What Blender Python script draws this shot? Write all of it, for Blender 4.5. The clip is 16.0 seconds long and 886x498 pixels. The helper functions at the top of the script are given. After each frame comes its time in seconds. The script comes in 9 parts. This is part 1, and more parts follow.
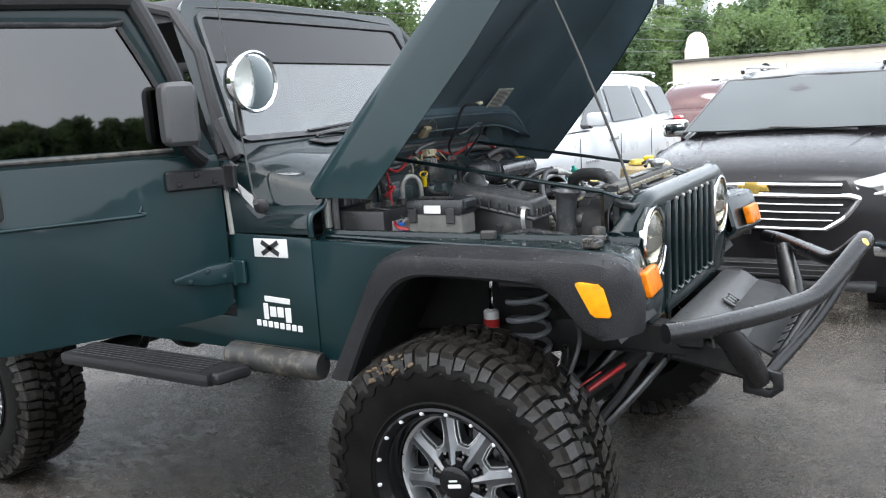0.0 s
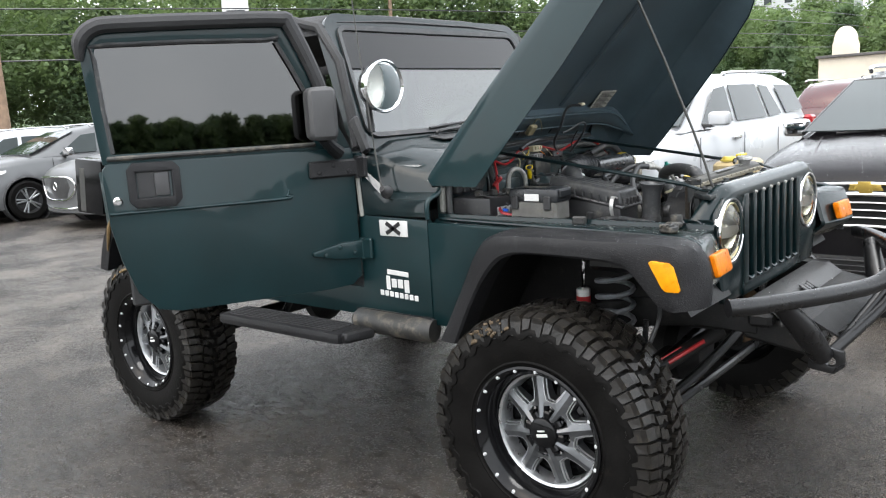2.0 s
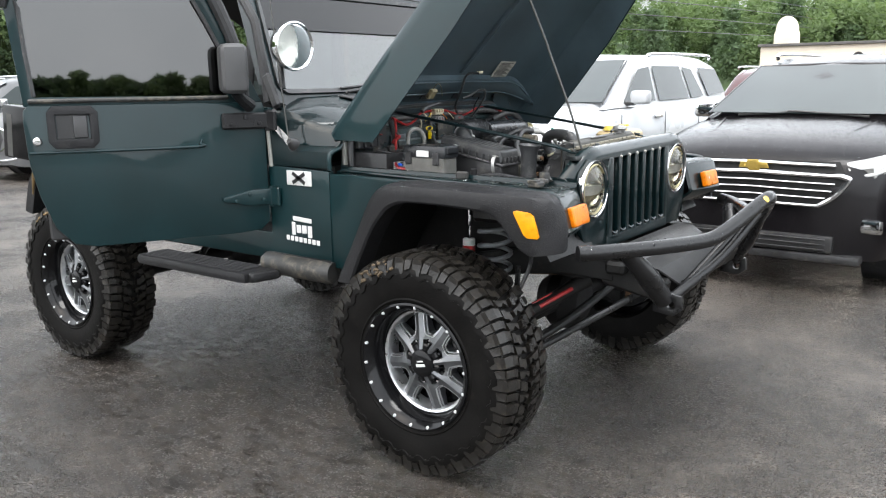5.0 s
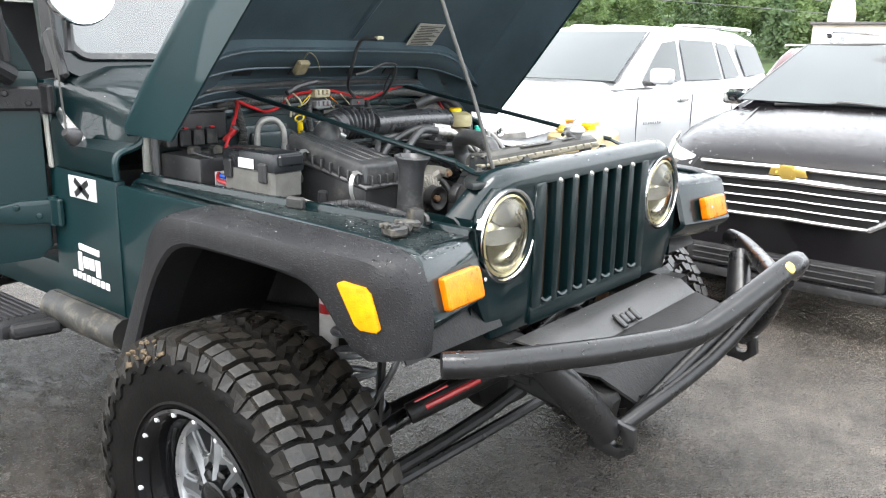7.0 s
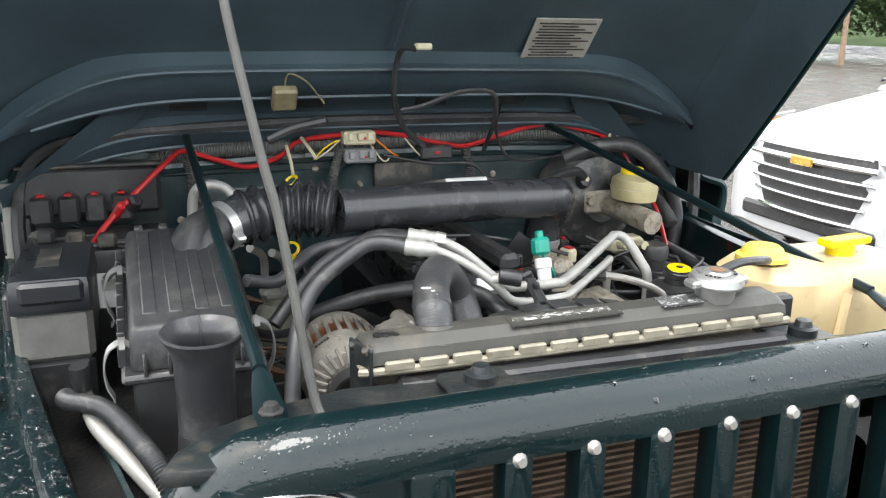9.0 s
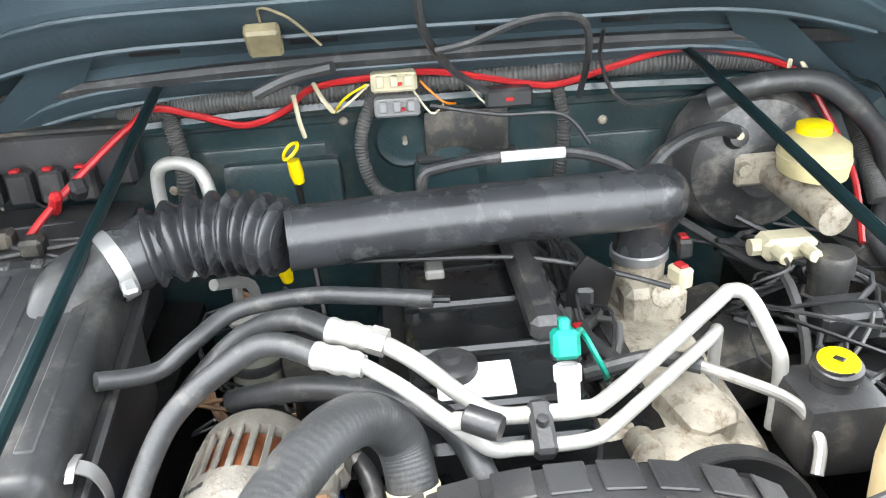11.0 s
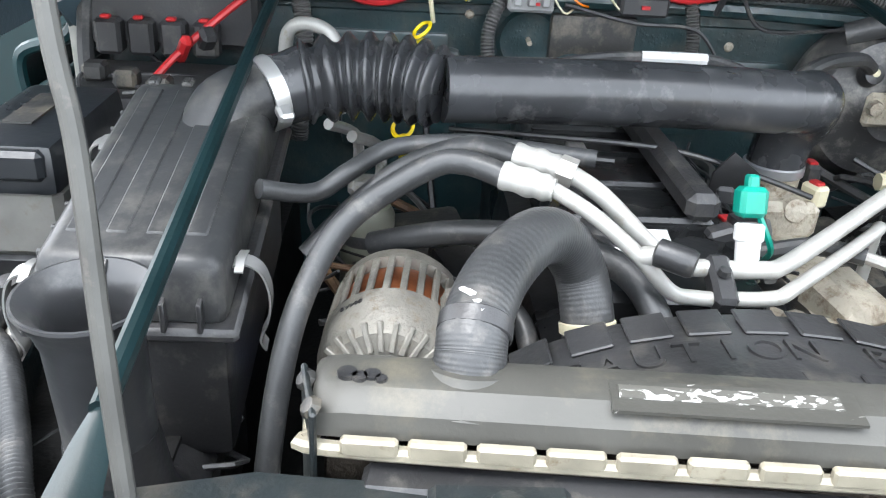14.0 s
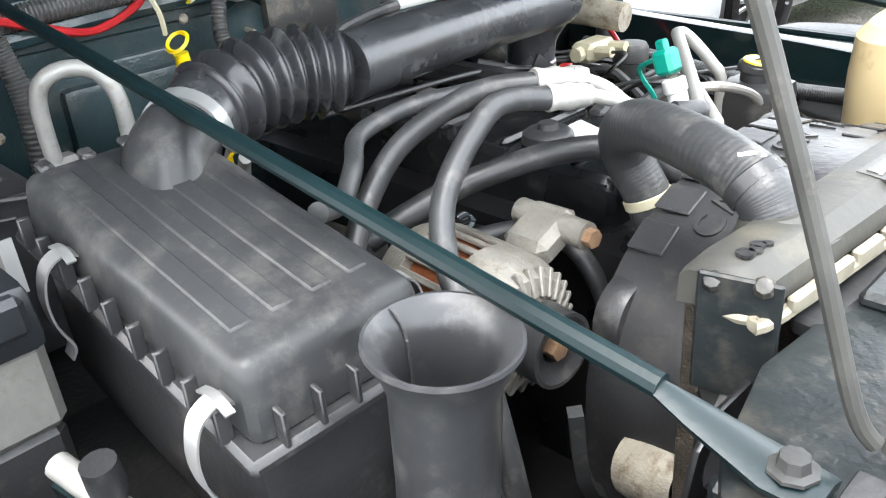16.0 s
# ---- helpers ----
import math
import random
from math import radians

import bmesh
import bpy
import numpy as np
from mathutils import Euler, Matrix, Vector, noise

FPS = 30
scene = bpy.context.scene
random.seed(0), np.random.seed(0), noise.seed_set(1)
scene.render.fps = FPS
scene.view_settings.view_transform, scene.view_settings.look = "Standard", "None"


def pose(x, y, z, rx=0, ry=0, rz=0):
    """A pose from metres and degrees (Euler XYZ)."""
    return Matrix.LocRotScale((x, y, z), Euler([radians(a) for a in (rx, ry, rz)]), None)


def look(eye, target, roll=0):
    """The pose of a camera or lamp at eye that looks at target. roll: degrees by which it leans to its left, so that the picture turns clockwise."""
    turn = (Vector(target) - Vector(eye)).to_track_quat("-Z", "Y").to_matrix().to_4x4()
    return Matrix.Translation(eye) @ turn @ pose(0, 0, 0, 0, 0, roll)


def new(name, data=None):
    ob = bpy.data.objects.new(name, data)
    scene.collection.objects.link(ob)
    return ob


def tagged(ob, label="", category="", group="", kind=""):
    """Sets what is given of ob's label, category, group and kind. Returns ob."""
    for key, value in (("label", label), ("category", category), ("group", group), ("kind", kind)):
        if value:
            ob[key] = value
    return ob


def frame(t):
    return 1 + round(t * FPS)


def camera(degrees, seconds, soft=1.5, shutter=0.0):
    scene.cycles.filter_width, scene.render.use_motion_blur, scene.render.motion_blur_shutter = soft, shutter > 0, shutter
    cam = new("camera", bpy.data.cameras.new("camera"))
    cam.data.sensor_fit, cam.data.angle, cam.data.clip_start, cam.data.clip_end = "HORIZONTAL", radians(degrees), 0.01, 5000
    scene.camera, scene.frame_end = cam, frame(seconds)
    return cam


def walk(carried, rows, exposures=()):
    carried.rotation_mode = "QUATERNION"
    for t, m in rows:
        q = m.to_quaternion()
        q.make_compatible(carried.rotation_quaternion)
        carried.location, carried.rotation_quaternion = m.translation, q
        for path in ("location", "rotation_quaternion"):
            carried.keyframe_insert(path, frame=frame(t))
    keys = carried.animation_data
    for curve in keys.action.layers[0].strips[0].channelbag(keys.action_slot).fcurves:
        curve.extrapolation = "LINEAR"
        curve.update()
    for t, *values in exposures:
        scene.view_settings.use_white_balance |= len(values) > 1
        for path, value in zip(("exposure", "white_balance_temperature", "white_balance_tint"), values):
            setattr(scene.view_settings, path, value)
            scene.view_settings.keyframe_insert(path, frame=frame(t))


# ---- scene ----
cam = camera(56.7, 16.0, soft=1.15)
PATH = [
    (0, (1.173, -2.924, 1.543), (0.163, -1.232, 1.197), -3.6),
    (0.5, (1.229, -2.888, 1.537), (0.022, -1.34, 1.153), -3.8),
    (1, (1.344, -2.895, 1.528), (0.052, -1.417, 1.141), -4.2),
    (1.5, (1.419, -2.997, 1.554), (0.106, -1.526, 1.216), -3.8),
    (2, (1.479, -3.22, 1.551), (0.216, -1.706, 1.218), -3.5),
    (2.5, (1.591, -3.38, 1.564), (0.379, -1.826, 1.224), -3.0),
    (3, (1.845, -3.501, 1.508), (0.674, -1.921, 1.142), -2.2),
    (3.2, (1.927, -3.529, 1.499), (0.763, -1.947, 1.119), -2.2),
    (5.3, (1.809, -3.246, 1.507), (0.651, -1.667, 1.1), -0.8),
    (5.5, (1.769, -3.113, 1.504), (0.629, -1.528, 1.069), -1.7),
    (6, (1.742, -2.7, 1.493), (0.583, -1.143, 1.009), -1.3),
    (6.5, (1.622, -2.362, 1.498), (0.435, -0.829, 1.008), -0.2),
    (7, (1.528, -2.023, 1.515), (0.315, -0.507, 1.038), 1.2),
    (7.5, (1.47, -1.592, 1.533), (0.122, -0.189, 1.071), 2.3),
    (8, (1.307, -1.215, 1.528), (-0.159, 0.071, 1.084), 2.1),
    (8.5, (1.187, -0.886, 1.548), (-0.506, 0.07, 1.078), 1.3),
    (9, (1.063, -0.528, 1.566), (-0.744, 0.159, 1.054), 0.7),
    (9.2, (0.977, -0.437, 1.598), (-0.819, 0.212, 1.013), 1.0),
    (11.3, (0.592, -0.097, 1.654), (-1.193, -0.034, 0.754), -3.5),
    (11.5, (0.577, -0.083, 1.644), (-1.199, -0.029, 0.726), -3.0),
    (12, (0.559, -0.058, 1.598), (-1.208, 0.031, 0.665), -0.8),
    (12.5, (0.593, -0.063, 1.561), (-1.192, -0.028, 0.66), 0.3),
    (13, (0.625, -0.086, 1.532), (-1.181, -0.089, 0.673), 1.7),
    (13.5, (0.645, -0.132, 1.526), (-1.148, -0.192, 0.642), 2.3),
    (14, (0.648, -0.273, 1.522), (-1.137, -0.165, 0.627), 3.6),
    (14.5, (0.644, -0.388, 1.516), (-1.114, -0.04, 0.627), 1.2),
    (15, (0.551, -0.501, 1.485), (-1.16, 0.035, 0.598), -2.4),
    (15.5, (0.466, -0.584, 1.476), (-1.075, 0.33, 0.588), -3.7),
    (16, (0.459, -0.726, 1.492), (-0.841, 0.492, 0.583), -4.8),
]
walk(cam, [(t, look(eye, target, roll)) for t, eye, target, roll in PATH], [
    (0, 1.7, 6200, 10), (0.5, 2.1, 6300, 10), (1, 2.2, 6450, 10), (1.5, 2.05, 6450, 10), (2, 1.6, 6450, 10), (2.5, 1.5, 6450, 10),
    (3, 1.6, 6450, 10), (5.5, 1.85, 6450, 10), (6, 2.3, 6600, 10), (6.5, 2.5, 6500, 10), (7, 2.38, 6500, 10), (7.5, 1.75, 6500, 10),
    (8, 1.62, 6550, 10), (8.5, 1.65, 6600, 10), (9, 2.15, 6600, 10), (11.5, 3.3, 6500, 10), (12, 3.0, 6450, 10), (12.5, 2.62, 6400, 10),
    (13, 2.65, 6300, 10), (13.5, 2.6, 6250, 10), (14, 2.8, 6250, 10), (15, 3.05, 6350, 10), (15.5, 3.15, 6400, 10), (16, 3.02, 6400, 10),
])

# ---- light ----
world = bpy.data.worlds.new("sky")
scene.world = world
world.use_nodes = True
wn = world.node_tree
wn.nodes.clear()
sky = wn.nodes.new("ShaderNodeTexSky")
sky.sky_type, sky.sun_disc = "NISHITA", False
sky.sun_elevation, sky.sun_rotation = radians(52), radians(200)
sky.air_density, sky.dust_density, sky.ozone_density = 1.0, 6.0, 1.0
tc = wn.nodes.new("ShaderNodeTexCoord")
cloud = wn.nodes.new("ShaderNodeTexNoise")
cloud.inputs["Scale"].default_value, cloud.inputs["Detail"].default_value = 2.2, 5
wn.links.new(tc.outputs["Generated"], cloud.inputs["Vector"])
ramp = wn.nodes.new("ShaderNodeValToRGB")
ramp.color_ramp.elements[0].position, ramp.color_ramp.elements[0].color = 0.3, (6.2, 6.6, 7.0, 1)
ramp.color_ramp.elements[1].position, ramp.color_ramp.elements[1].color = 0.75, (9.4, 9.6, 9.8, 1)
wn.links.new(cloud.outputs["Fac"], ramp.inputs["Fac"])
over = wn.nodes.new("ShaderNodeMix")
over.data_type = "RGBA"
over.inputs[0].default_value = 0.85
wn.links.new(sky.outputs["Color"], over.inputs["A"])
wn.links.new(ramp.outputs["Color"], over.inputs["B"])
bg = wn.nodes.new("ShaderNodeBackground")
bg.inputs["Strength"].default_value = 0.13
wn.links.new(over.outputs["Result"], bg.inputs["Color"])
wo = wn.nodes.new("ShaderNodeOutputWorld")
wn.links.new(bg.outputs["Background"], wo.inputs["Surface"])
sun = new("sun", bpy.data.lights.new("sun", "SUN"))
sun.data.energy, sun.data.angle, sun.data.color = 0.7, radians(25), (1.0, 0.98, 0.95)
sun.matrix_world = look((0, 0, 20), (-4, 5, 0))

# ---- materials ----
def mat(name, color, rough=0.5, metal=0.0, vary=0.15, scale=6.0, bump=0.0, bscale=120.0, coat=0.0, spec=0.5, dirt=None, dirt_amount=0.0,
        rvary=0.1, trans=0.0, emit=None, drops=0.0, alpha=1.0):
    m = bpy.data.materials.new(name)
    m.use_nodes = True
    t = m.node_tree
    p = t.nodes["Principled BSDF"]
    p.inputs["Metallic"].default_value = metal
    p.inputs["Coat Weight"].default_value = coat
    p.inputs["Coat Roughness"].default_value = 0.035
    p.inputs["Specular IOR Level"].default_value = spec
    p.inputs["Transmission Weight"].default_value = trans
    p.inputs["Alpha"].default_value = alpha
    co = t.nodes.new("ShaderNodeTexCoord")
    n1 = t.nodes.new("ShaderNodeTexNoise")
    n1.inputs["Scale"].default_value, n1.inputs["Detail"].default_value = scale, 6
    t.links.new(co.outputs["Object"], n1.inputs["Vector"])
    r = t.nodes.new("ShaderNodeValToRGB")
    c = Vector(color)
    lo, hi = c * (1 - vary), c * (1 + vary)
    r.color_ramp.elements[0].position, r.color_ramp.elements[0].color = 0.3, (*lo, 1)
    r.color_ramp.elements[1].position, r.color_ramp.elements[1].color = 0.7, (*hi, 1)
    t.links.new(n1.outputs["Fac"], r.inputs["Fac"])
    col = r.outputs["Color"]
    if dirt:
        n2 = t.nodes.new("ShaderNodeTexNoise")
        n2.inputs["Scale"].default_value, n2.inputs["Detail"].default_value, n2.inputs["Roughness"].default_value = scale * 2.3, 8, 0.7
        t.links.new(co.outputs["Object"], n2.inputs["Vector"])
        r2 = t.nodes.new("ShaderNodeValToRGB")
        r2.color_ramp.elements[0].position, r2.color_ramp.elements[0].color = 0.66 - 0.3 * dirt_amount, (0, 0, 0, 1)
        r2.color_ramp.elements[1].position, r2.color_ramp.elements[1].color = 0.80 - 0.2 * dirt_amount, (1, 1, 1, 1)
        t.links.new(n2.outputs["Fac"], r2.inputs["Fac"])
        mx = t.nodes.new("ShaderNodeMix")
        mx.data_type = "RGBA"
        t.links.new(r2.outputs["Color"], mx.inputs[0])
        t.links.new(col, mx.inputs["A"])
        mx.inputs["B"].default_value = (*dirt, 1)
        col = mx.outputs["Result"]
    t.links.new(col, p.inputs["Base Color"])
    rr = t.nodes.new("ShaderNodeMapRange")
    rr.inputs["To Min"].default_value, rr.inputs["To Max"].default_value = max(rough - rvary, 0.01), min(rough + rvary, 1)
    t.links.new(n1.outputs["Fac"], rr.inputs["Value"])
    t.links.new(rr.outputs["Result"], p.inputs["Roughness"])
    last = None
    if bump:
        n3 = t.nodes.new("ShaderNodeTexNoise")
        n3.inputs["Scale"].default_value, n3.inputs["Detail"].default_value = bscale, 4
        t.links.new(co.outputs["Object"], n3.inputs["Vector"])
        b = t.nodes.new("ShaderNodeBump")
        b.inputs["Strength"].default_value, b.inputs["Distance"].default_value = bump, 0.004
        t.links.new(n3.outputs["Fac"], b.inputs["Height"])
        t.links.new(b.outputs["Normal"], p.inputs["Normal"])
        last = b
    if drops:
        v = t.nodes.new("ShaderNodeTexVoronoi")
        v.inputs["Scale"].default_value = 205.0
        v.inputs["Randomness"].default_value = 1.0
        t.links.new(co.outputs["Object"], v.inputs["Vector"])
        size = t.nodes.new("ShaderNodeMath")
        size.operation, size.inputs[1].default_value, size.inputs[2].default_value = "MULTIPLY_ADD", 1.15, -0.26
        t.links.new(v.outputs["Color"], size.inputs[0])
        gap = t.nodes.new("ShaderNodeMath")
        gap.operation = "SUBTRACT"
        t.links.new(size.outputs[0], gap.inputs[0])
        t.links.new(v.outputs["Distance"], gap.inputs[1])
        pick = t.nodes.new("ShaderNodeMapRange")
        pick.interpolation_type = "SMOOTHSTEP"
        pick.inputs["From Min"].default_value, pick.inputs["From Max"].default_value = 0.0, 0.22
        t.links.new(gap.outputs[0], pick.inputs["Value"])
        b2 = t.nodes.new("ShaderNodeBump")
        b2.inputs["Strength"].default_value, b2.inputs["Distance"].default_value = drops, 0.004
        t.links.new(pick.outputs["Result"], b2.inputs["Height"])
        if last:
            t.links.new(last.outputs["Normal"], b2.inputs["Normal"])
        t.links.new(b2.outputs["Normal"], p.inputs["Normal"])
        t.links.new(b2.outputs["Normal"], p.inputs["Coat Normal"])
    if emit:
        p.inputs["Emission Color"].default_value, p.inputs["Emission Strength"].default_value = (*emit[:3], 1), emit[3]
    return m


PAINT = mat("green_paint", (0.0024, 0.0165, 0.0188), 0.42, 0.0, 0.2, 3, coat=0.35, spec=0.25, rvary=0.06)
# Wet copy of PAINT, also darkened: the open bonnet's shade is in the colour.
PAINT_WET_SHADED = mat("wet_shaded_green_paint", (0.0013, 0.0080, 0.0092), 0.42, 0.0, 0.2, 3, coat=0.75, drops=0.14, rvary=0.05, spec=0.1)
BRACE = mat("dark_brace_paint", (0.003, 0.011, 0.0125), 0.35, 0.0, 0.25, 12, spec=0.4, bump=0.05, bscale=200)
UNDER = mat("dull_green_underside", (0.041, 0.062, 0.074), 0.36, 0.0, 0.3, 5, bump=0.15, bscale=120, spec=0.4)
MIRRORCAP = mat("grey_mirror_plastic", (0.05, 0.05, 0.051), 0.5, 0, 0.2, 8, bump=0.2, bscale=300, drops=0.2)
PANEL = mat("grimy_support_panel", (0.010, 0.013, 0.014), 0.36, 0.0, 0.4, 14, bump=0.2, bscale=120, dirt=(0.045, 0.042, 0.036), dirt_amount=0.5, drops=0.06)
AIRBOX = mat("black_air_box_plastic", (0.026, 0.027, 0.028), 0.34, 0, 0.4, 9, bump=0.14, bscale=60, dirt=(0.075, 0.073, 0.068), dirt_amount=0.55, rvary=0.18, spec=0.3)
DUCT = mat("smooth_black_duct", (0.026, 0.027, 0.029), 0.26, 0, 0.35, 12, bump=0.07, bscale=90, dirt=(0.085, 0.085, 0.085), dirt_amount=0.4, rvary=0.16)
SERVO = mat("dusty_servo_steel", (0.03, 0.03, 0.03), 0.38, 0, 0.3, 8, bump=0.08, bscale=90, dirt=(0.17, 0.16, 0.14), dirt_amount=0.6)
SHROUD = mat("dusty_shroud_plastic", (0.024, 0.024, 0.025), 0.36, 0, 0.35, 10, bump=0.2, bscale=110, dirt=(0.06, 0.056, 0.05), dirt_amount=0.4, rvary=0.14)
ALTCASE = mat("pale_cast_case", (0.19, 0.18, 0.157), 0.5, 0.3, 0.25, 30, bump=0.35, bscale=220, dirt=(0.14, 0.11, 0.075), dirt_amount=0.4)
CLAMP = mat("bright_band_clamp", (0.46, 0.46, 0.45), 0.32, 0.75, 0.1, 30)
CAPMETAL = mat("worn_plated_cap", (0.34, 0.34, 0.33), 0.36, 0.7, 0.15, 30, bump=0.1, bscale=200, dirt=(0.25, 0.23, 0.2), dirt_amount=0.25)
SPOTGLASS = mat("pale_lamp_bowl", (0.92, 0.93, 0.94), 0.35, 0.3, 0.1, 9)
CHASSIS = mat("chassis_black", (0.0065, 0.0065, 0.0065), 0.5, 0.0, 0.4, 12, bump=0.3, bscale=140, spec=0.25, dirt=(0.022, 0.02, 0.017), dirt_amount=0.4)
SEAL = mat("pale_grey_seal", (0.22, 0.22, 0.20), 0.6, 0, 0.2, 20)
BAY = mat("dull_green_bay", (0.011, 0.027, 0.030), 0.34, 0.0, 0.4, 7, bump=0.2, bscale=60, coat=0.35, dirt=(0.05, 0.052, 0.046), dirt_amount=0.5, drops=0.15)
FLARE = mat("grained_black_plastic", (0.012, 0.012, 0.013), 0.46, 0, 0.25, 5, bump=0.2, bscale=350, drops=0.4, dirt=(0.03, 0.03, 0.03), dirt_amount=0.3, spec=0.29, rvary=0.16)
PLASTIC = mat("black_plastic", (0.022, 0.022, 0.023), 0.38, 0, 0.35, 9, bump=0.12, bscale=250, dirt=(0.085, 0.08, 0.07), dirt_amount=0.35, rvary=0.14)
DUSTY = mat("dusty_black_plastic", (0.022, 0.022, 0.021), 0.48, 0, 0.35, 8, bump=0.15, bscale=160, dirt=(0.12, 0.105, 0.08), dirt_amount=0.55)
RUBBER = mat("black_rubber_hose", (0.030, 0.031, 0.032), 0.42, 0, 0.35, 14, bump=0.12, bscale=200, dirt=(0.1, 0.095, 0.088), dirt_amount=0.4, rvary=0.14)
TYRE = mat("wet_tyre_rubber", (0.0058, 0.0055, 0.0052), 0.48, 0, 0.35, 10, bump=0.3, bscale=90, dirt=(0.013, 0.0115, 0.010), dirt_amount=0.3, rvary=0.2, spec=0.07)
CLAY = mat("dull_brown_clay", (0.075, 0.052, 0.028), 0.7, 0, 0.4, 40, bump=0.3, bscale=80)
TREAD = mat("wet_tread_rubber", (0.0105, 0.0094, 0.0082), 0.33, 0, 0.35, 14, bump=0.35, bscale=90, dirt=(0.034, 0.028, 0.020), dirt_amount=0.4, rvary=0.2, spec=0.38)
MUD = mat("ochre_tyre_mud", (0.15, 0.098, 0.038), 0.7, 0, 0.4, 40, bump=0.3, bscale=80)
STEEL = mat("black_powder_steel", (0.0065, 0.0065, 0.007), 0.3, 0.0, 0.3, 12, bump=0.2, bscale=60, rvary=0.16, spec=0.45, dirt=(0.03, 0.03, 0.03), dirt_amount=0.2)
CHROME = mat("chrome", (0.75, 0.76, 0.77), 0.07, 1.0, 0.05, 8, rvary=0.03)
MACHINED = mat("machined_alloy", (0.40, 0.41, 0.42), 0.33, 0.85, 0.12, 20, rvary=0.08)
GLOSS = mat("gloss_black_rim", (0.005, 0.005, 0.0055), 0.12, 0, 0.2, 8, spec=0.25)
ALU = mat("dull_aluminium", (0.31, 0.30, 0.28), 0.42, 0.55, 0.2, 22, bump=0.12, bscale=150, dirt=(0.2, 0.17, 0.12), dirt_amount=0.35)
CAST = mat("cast_alloy", (0.31, 0.28, 0.225), 0.55, 0.25, 0.3, 25, bump=0.5, bscale=180, dirt=(0.12, 0.08, 0.045), dirt_amount=0.55)
WHITEPIPE = mat("white_alloy_pipe", (0.31, 0.305, 0.285), 0.42, 0.25, 0.15, 30, bump=0.08, bscale=200, dirt=(0.22, 0.2, 0.16), dirt_amount=0.35)
ROD = mat("dull_steel_rod", (0.05, 0.05, 0.046), 0.5, 0.2, 0.25, 30, dirt=(0.1, 0.09, 0.08), dirt_amount=0.3)
AMBER = mat("amber_lens", (0.60, 0.155, 0.0), 0.3, 0, 0.3, 30, bump=0.25, bscale=160, spec=0.35)
MARKER = mat("yellow_amber_lens", (0.74, 0.27, 0.0), 0.3, 0, 0.2, 40, bump=0.2, bscale=200, spec=0.35)
CONDUIT = mat("grey_black_conduit", (0.06, 0.06, 0.058), 0.45, 0, 0.3, 14, dirt=(0.1, 0.095, 0.085), dirt_amount=0.3)
GLASS = mat("clear_glass", (0.9, 0.95, 0.93), 0.02, 0, 0.0, 5, trans=1.0, rvary=0.01)
LENS = mat("headlamp_glass", (0.93, 0.93, 0.85), 0.05, 0, 0.0, 5, trans=1.0, bump=0.15, bscale=45, rvary=0.01)
def thin_glass(name, tint, gloss=0.03):
    """A pane that lets light straight through and mirrors more at a slant."""
    m = bpy.data.materials.new(name)
    m.use_nodes = True
    t = m.node_tree
    t.nodes.remove(t.nodes["Principled BSDF"])
    clear, shine = t.nodes.new("ShaderNodeBsdfTransparent"), t.nodes.new("ShaderNodeBsdfGlossy")
    clear.inputs["Color"].default_value = (*tint, 1)
    shine.inputs["Roughness"].default_value = 0.02
    fr, power, add, mx = t.nodes.new("ShaderNodeLayerWeight"), t.nodes.new("ShaderNodeMath"), t.nodes.new("ShaderNodeMath"), t.nodes.new("ShaderNodeMixShader")
    fr.inputs["Blend"].default_value = 0.5
    power.operation, power.inputs[1].default_value = "POWER", 4.0
    add.operation, add.inputs[1].default_value, add.inputs[2].default_value = "MULTIPLY_ADD", 0.7, gloss
    t.links.new(fr.outputs["Facing"], power.inputs[0])
    t.links.new(power.outputs[0], add.inputs[0])
    t.links.new(add.outputs[0], mx.inputs[0])
    t.links.new(clear.outputs[0], mx.inputs[1])
    t.links.new(shine.outputs[0], mx.inputs[2])
    t.links.new(mx.outputs[0], t.nodes["Material Output"].inputs["Surface"])
    return m


WINDSCREEN = thin_glass("wet_windscreen_glass", (0.36, 0.39, 0.38), 0.17)
VINYL = thin_glass("clear_vinyl", (0.62, 0.64, 0.62), 0.12)
SUNBAND = thin_glass("smoky_sun_band", (0.10, 0.09, 0.105), 0.055)
TINT = thin_glass("tinted_glass", (0.055, 0.065, 0.062), 0.115)
REFLECT = mat("lamp_reflector", (0.62, 0.59, 0.49), 0.17, 1.0, 0.15, 14, bump=0.12, bscale=60)
FABRIC = mat("black_soft_top", (0.02, 0.02, 0.021), 0.62, 0, 0.3, 8, bump=0.3, bscale=500, drops=0.3)
RED = mat("red_cable", (0.33, 0.012, 0.014), 0.35, 0, 0.15, 20)
YELLOW = mat("yellow_plastic", (0.72, 0.53, 0.0), 0.38, 0, 0.12, 20)
CREAM = mat("cream_connector", (0.46, 0.42, 0.29), 0.5, 0, 0.15, 30, bump=0.2, bscale=90)
TANK = mat("aged_translucent_tank", (0.45, 0.35, 0.19), 0.42, 0, 0.2, 6, bump=0.1, bscale=60, dirt=(0.28, 0.2, 0.1), dirt_amount=0.3)
TEAL = mat("teal_connector", (0.0, 0.2, 0.145), 0.4, 0, 0.15, 30)
WHITE = mat("white_label", (0.60, 0.60, 0.585), 0.5, 0, 0.06, 30)
GREYLAB = mat("grey_metal_label", (0.36, 0.35, 0.315), 0.4, 0.2, 0.1, 40)
COPPER = mat("copper_winding", (0.35, 0.12, 0.05), 0.35, 0.8, 0.3, 60)
RADTANK = mat("dusty_radiator_tank", (0.045, 0.044, 0.039), 0.45, 0, 0.35, 7, bump=0.1, bscale=120, dirt=(0.09, 0.082, 0.062), dirt_amount=0.45, rvary=0.15, spec=0.35)
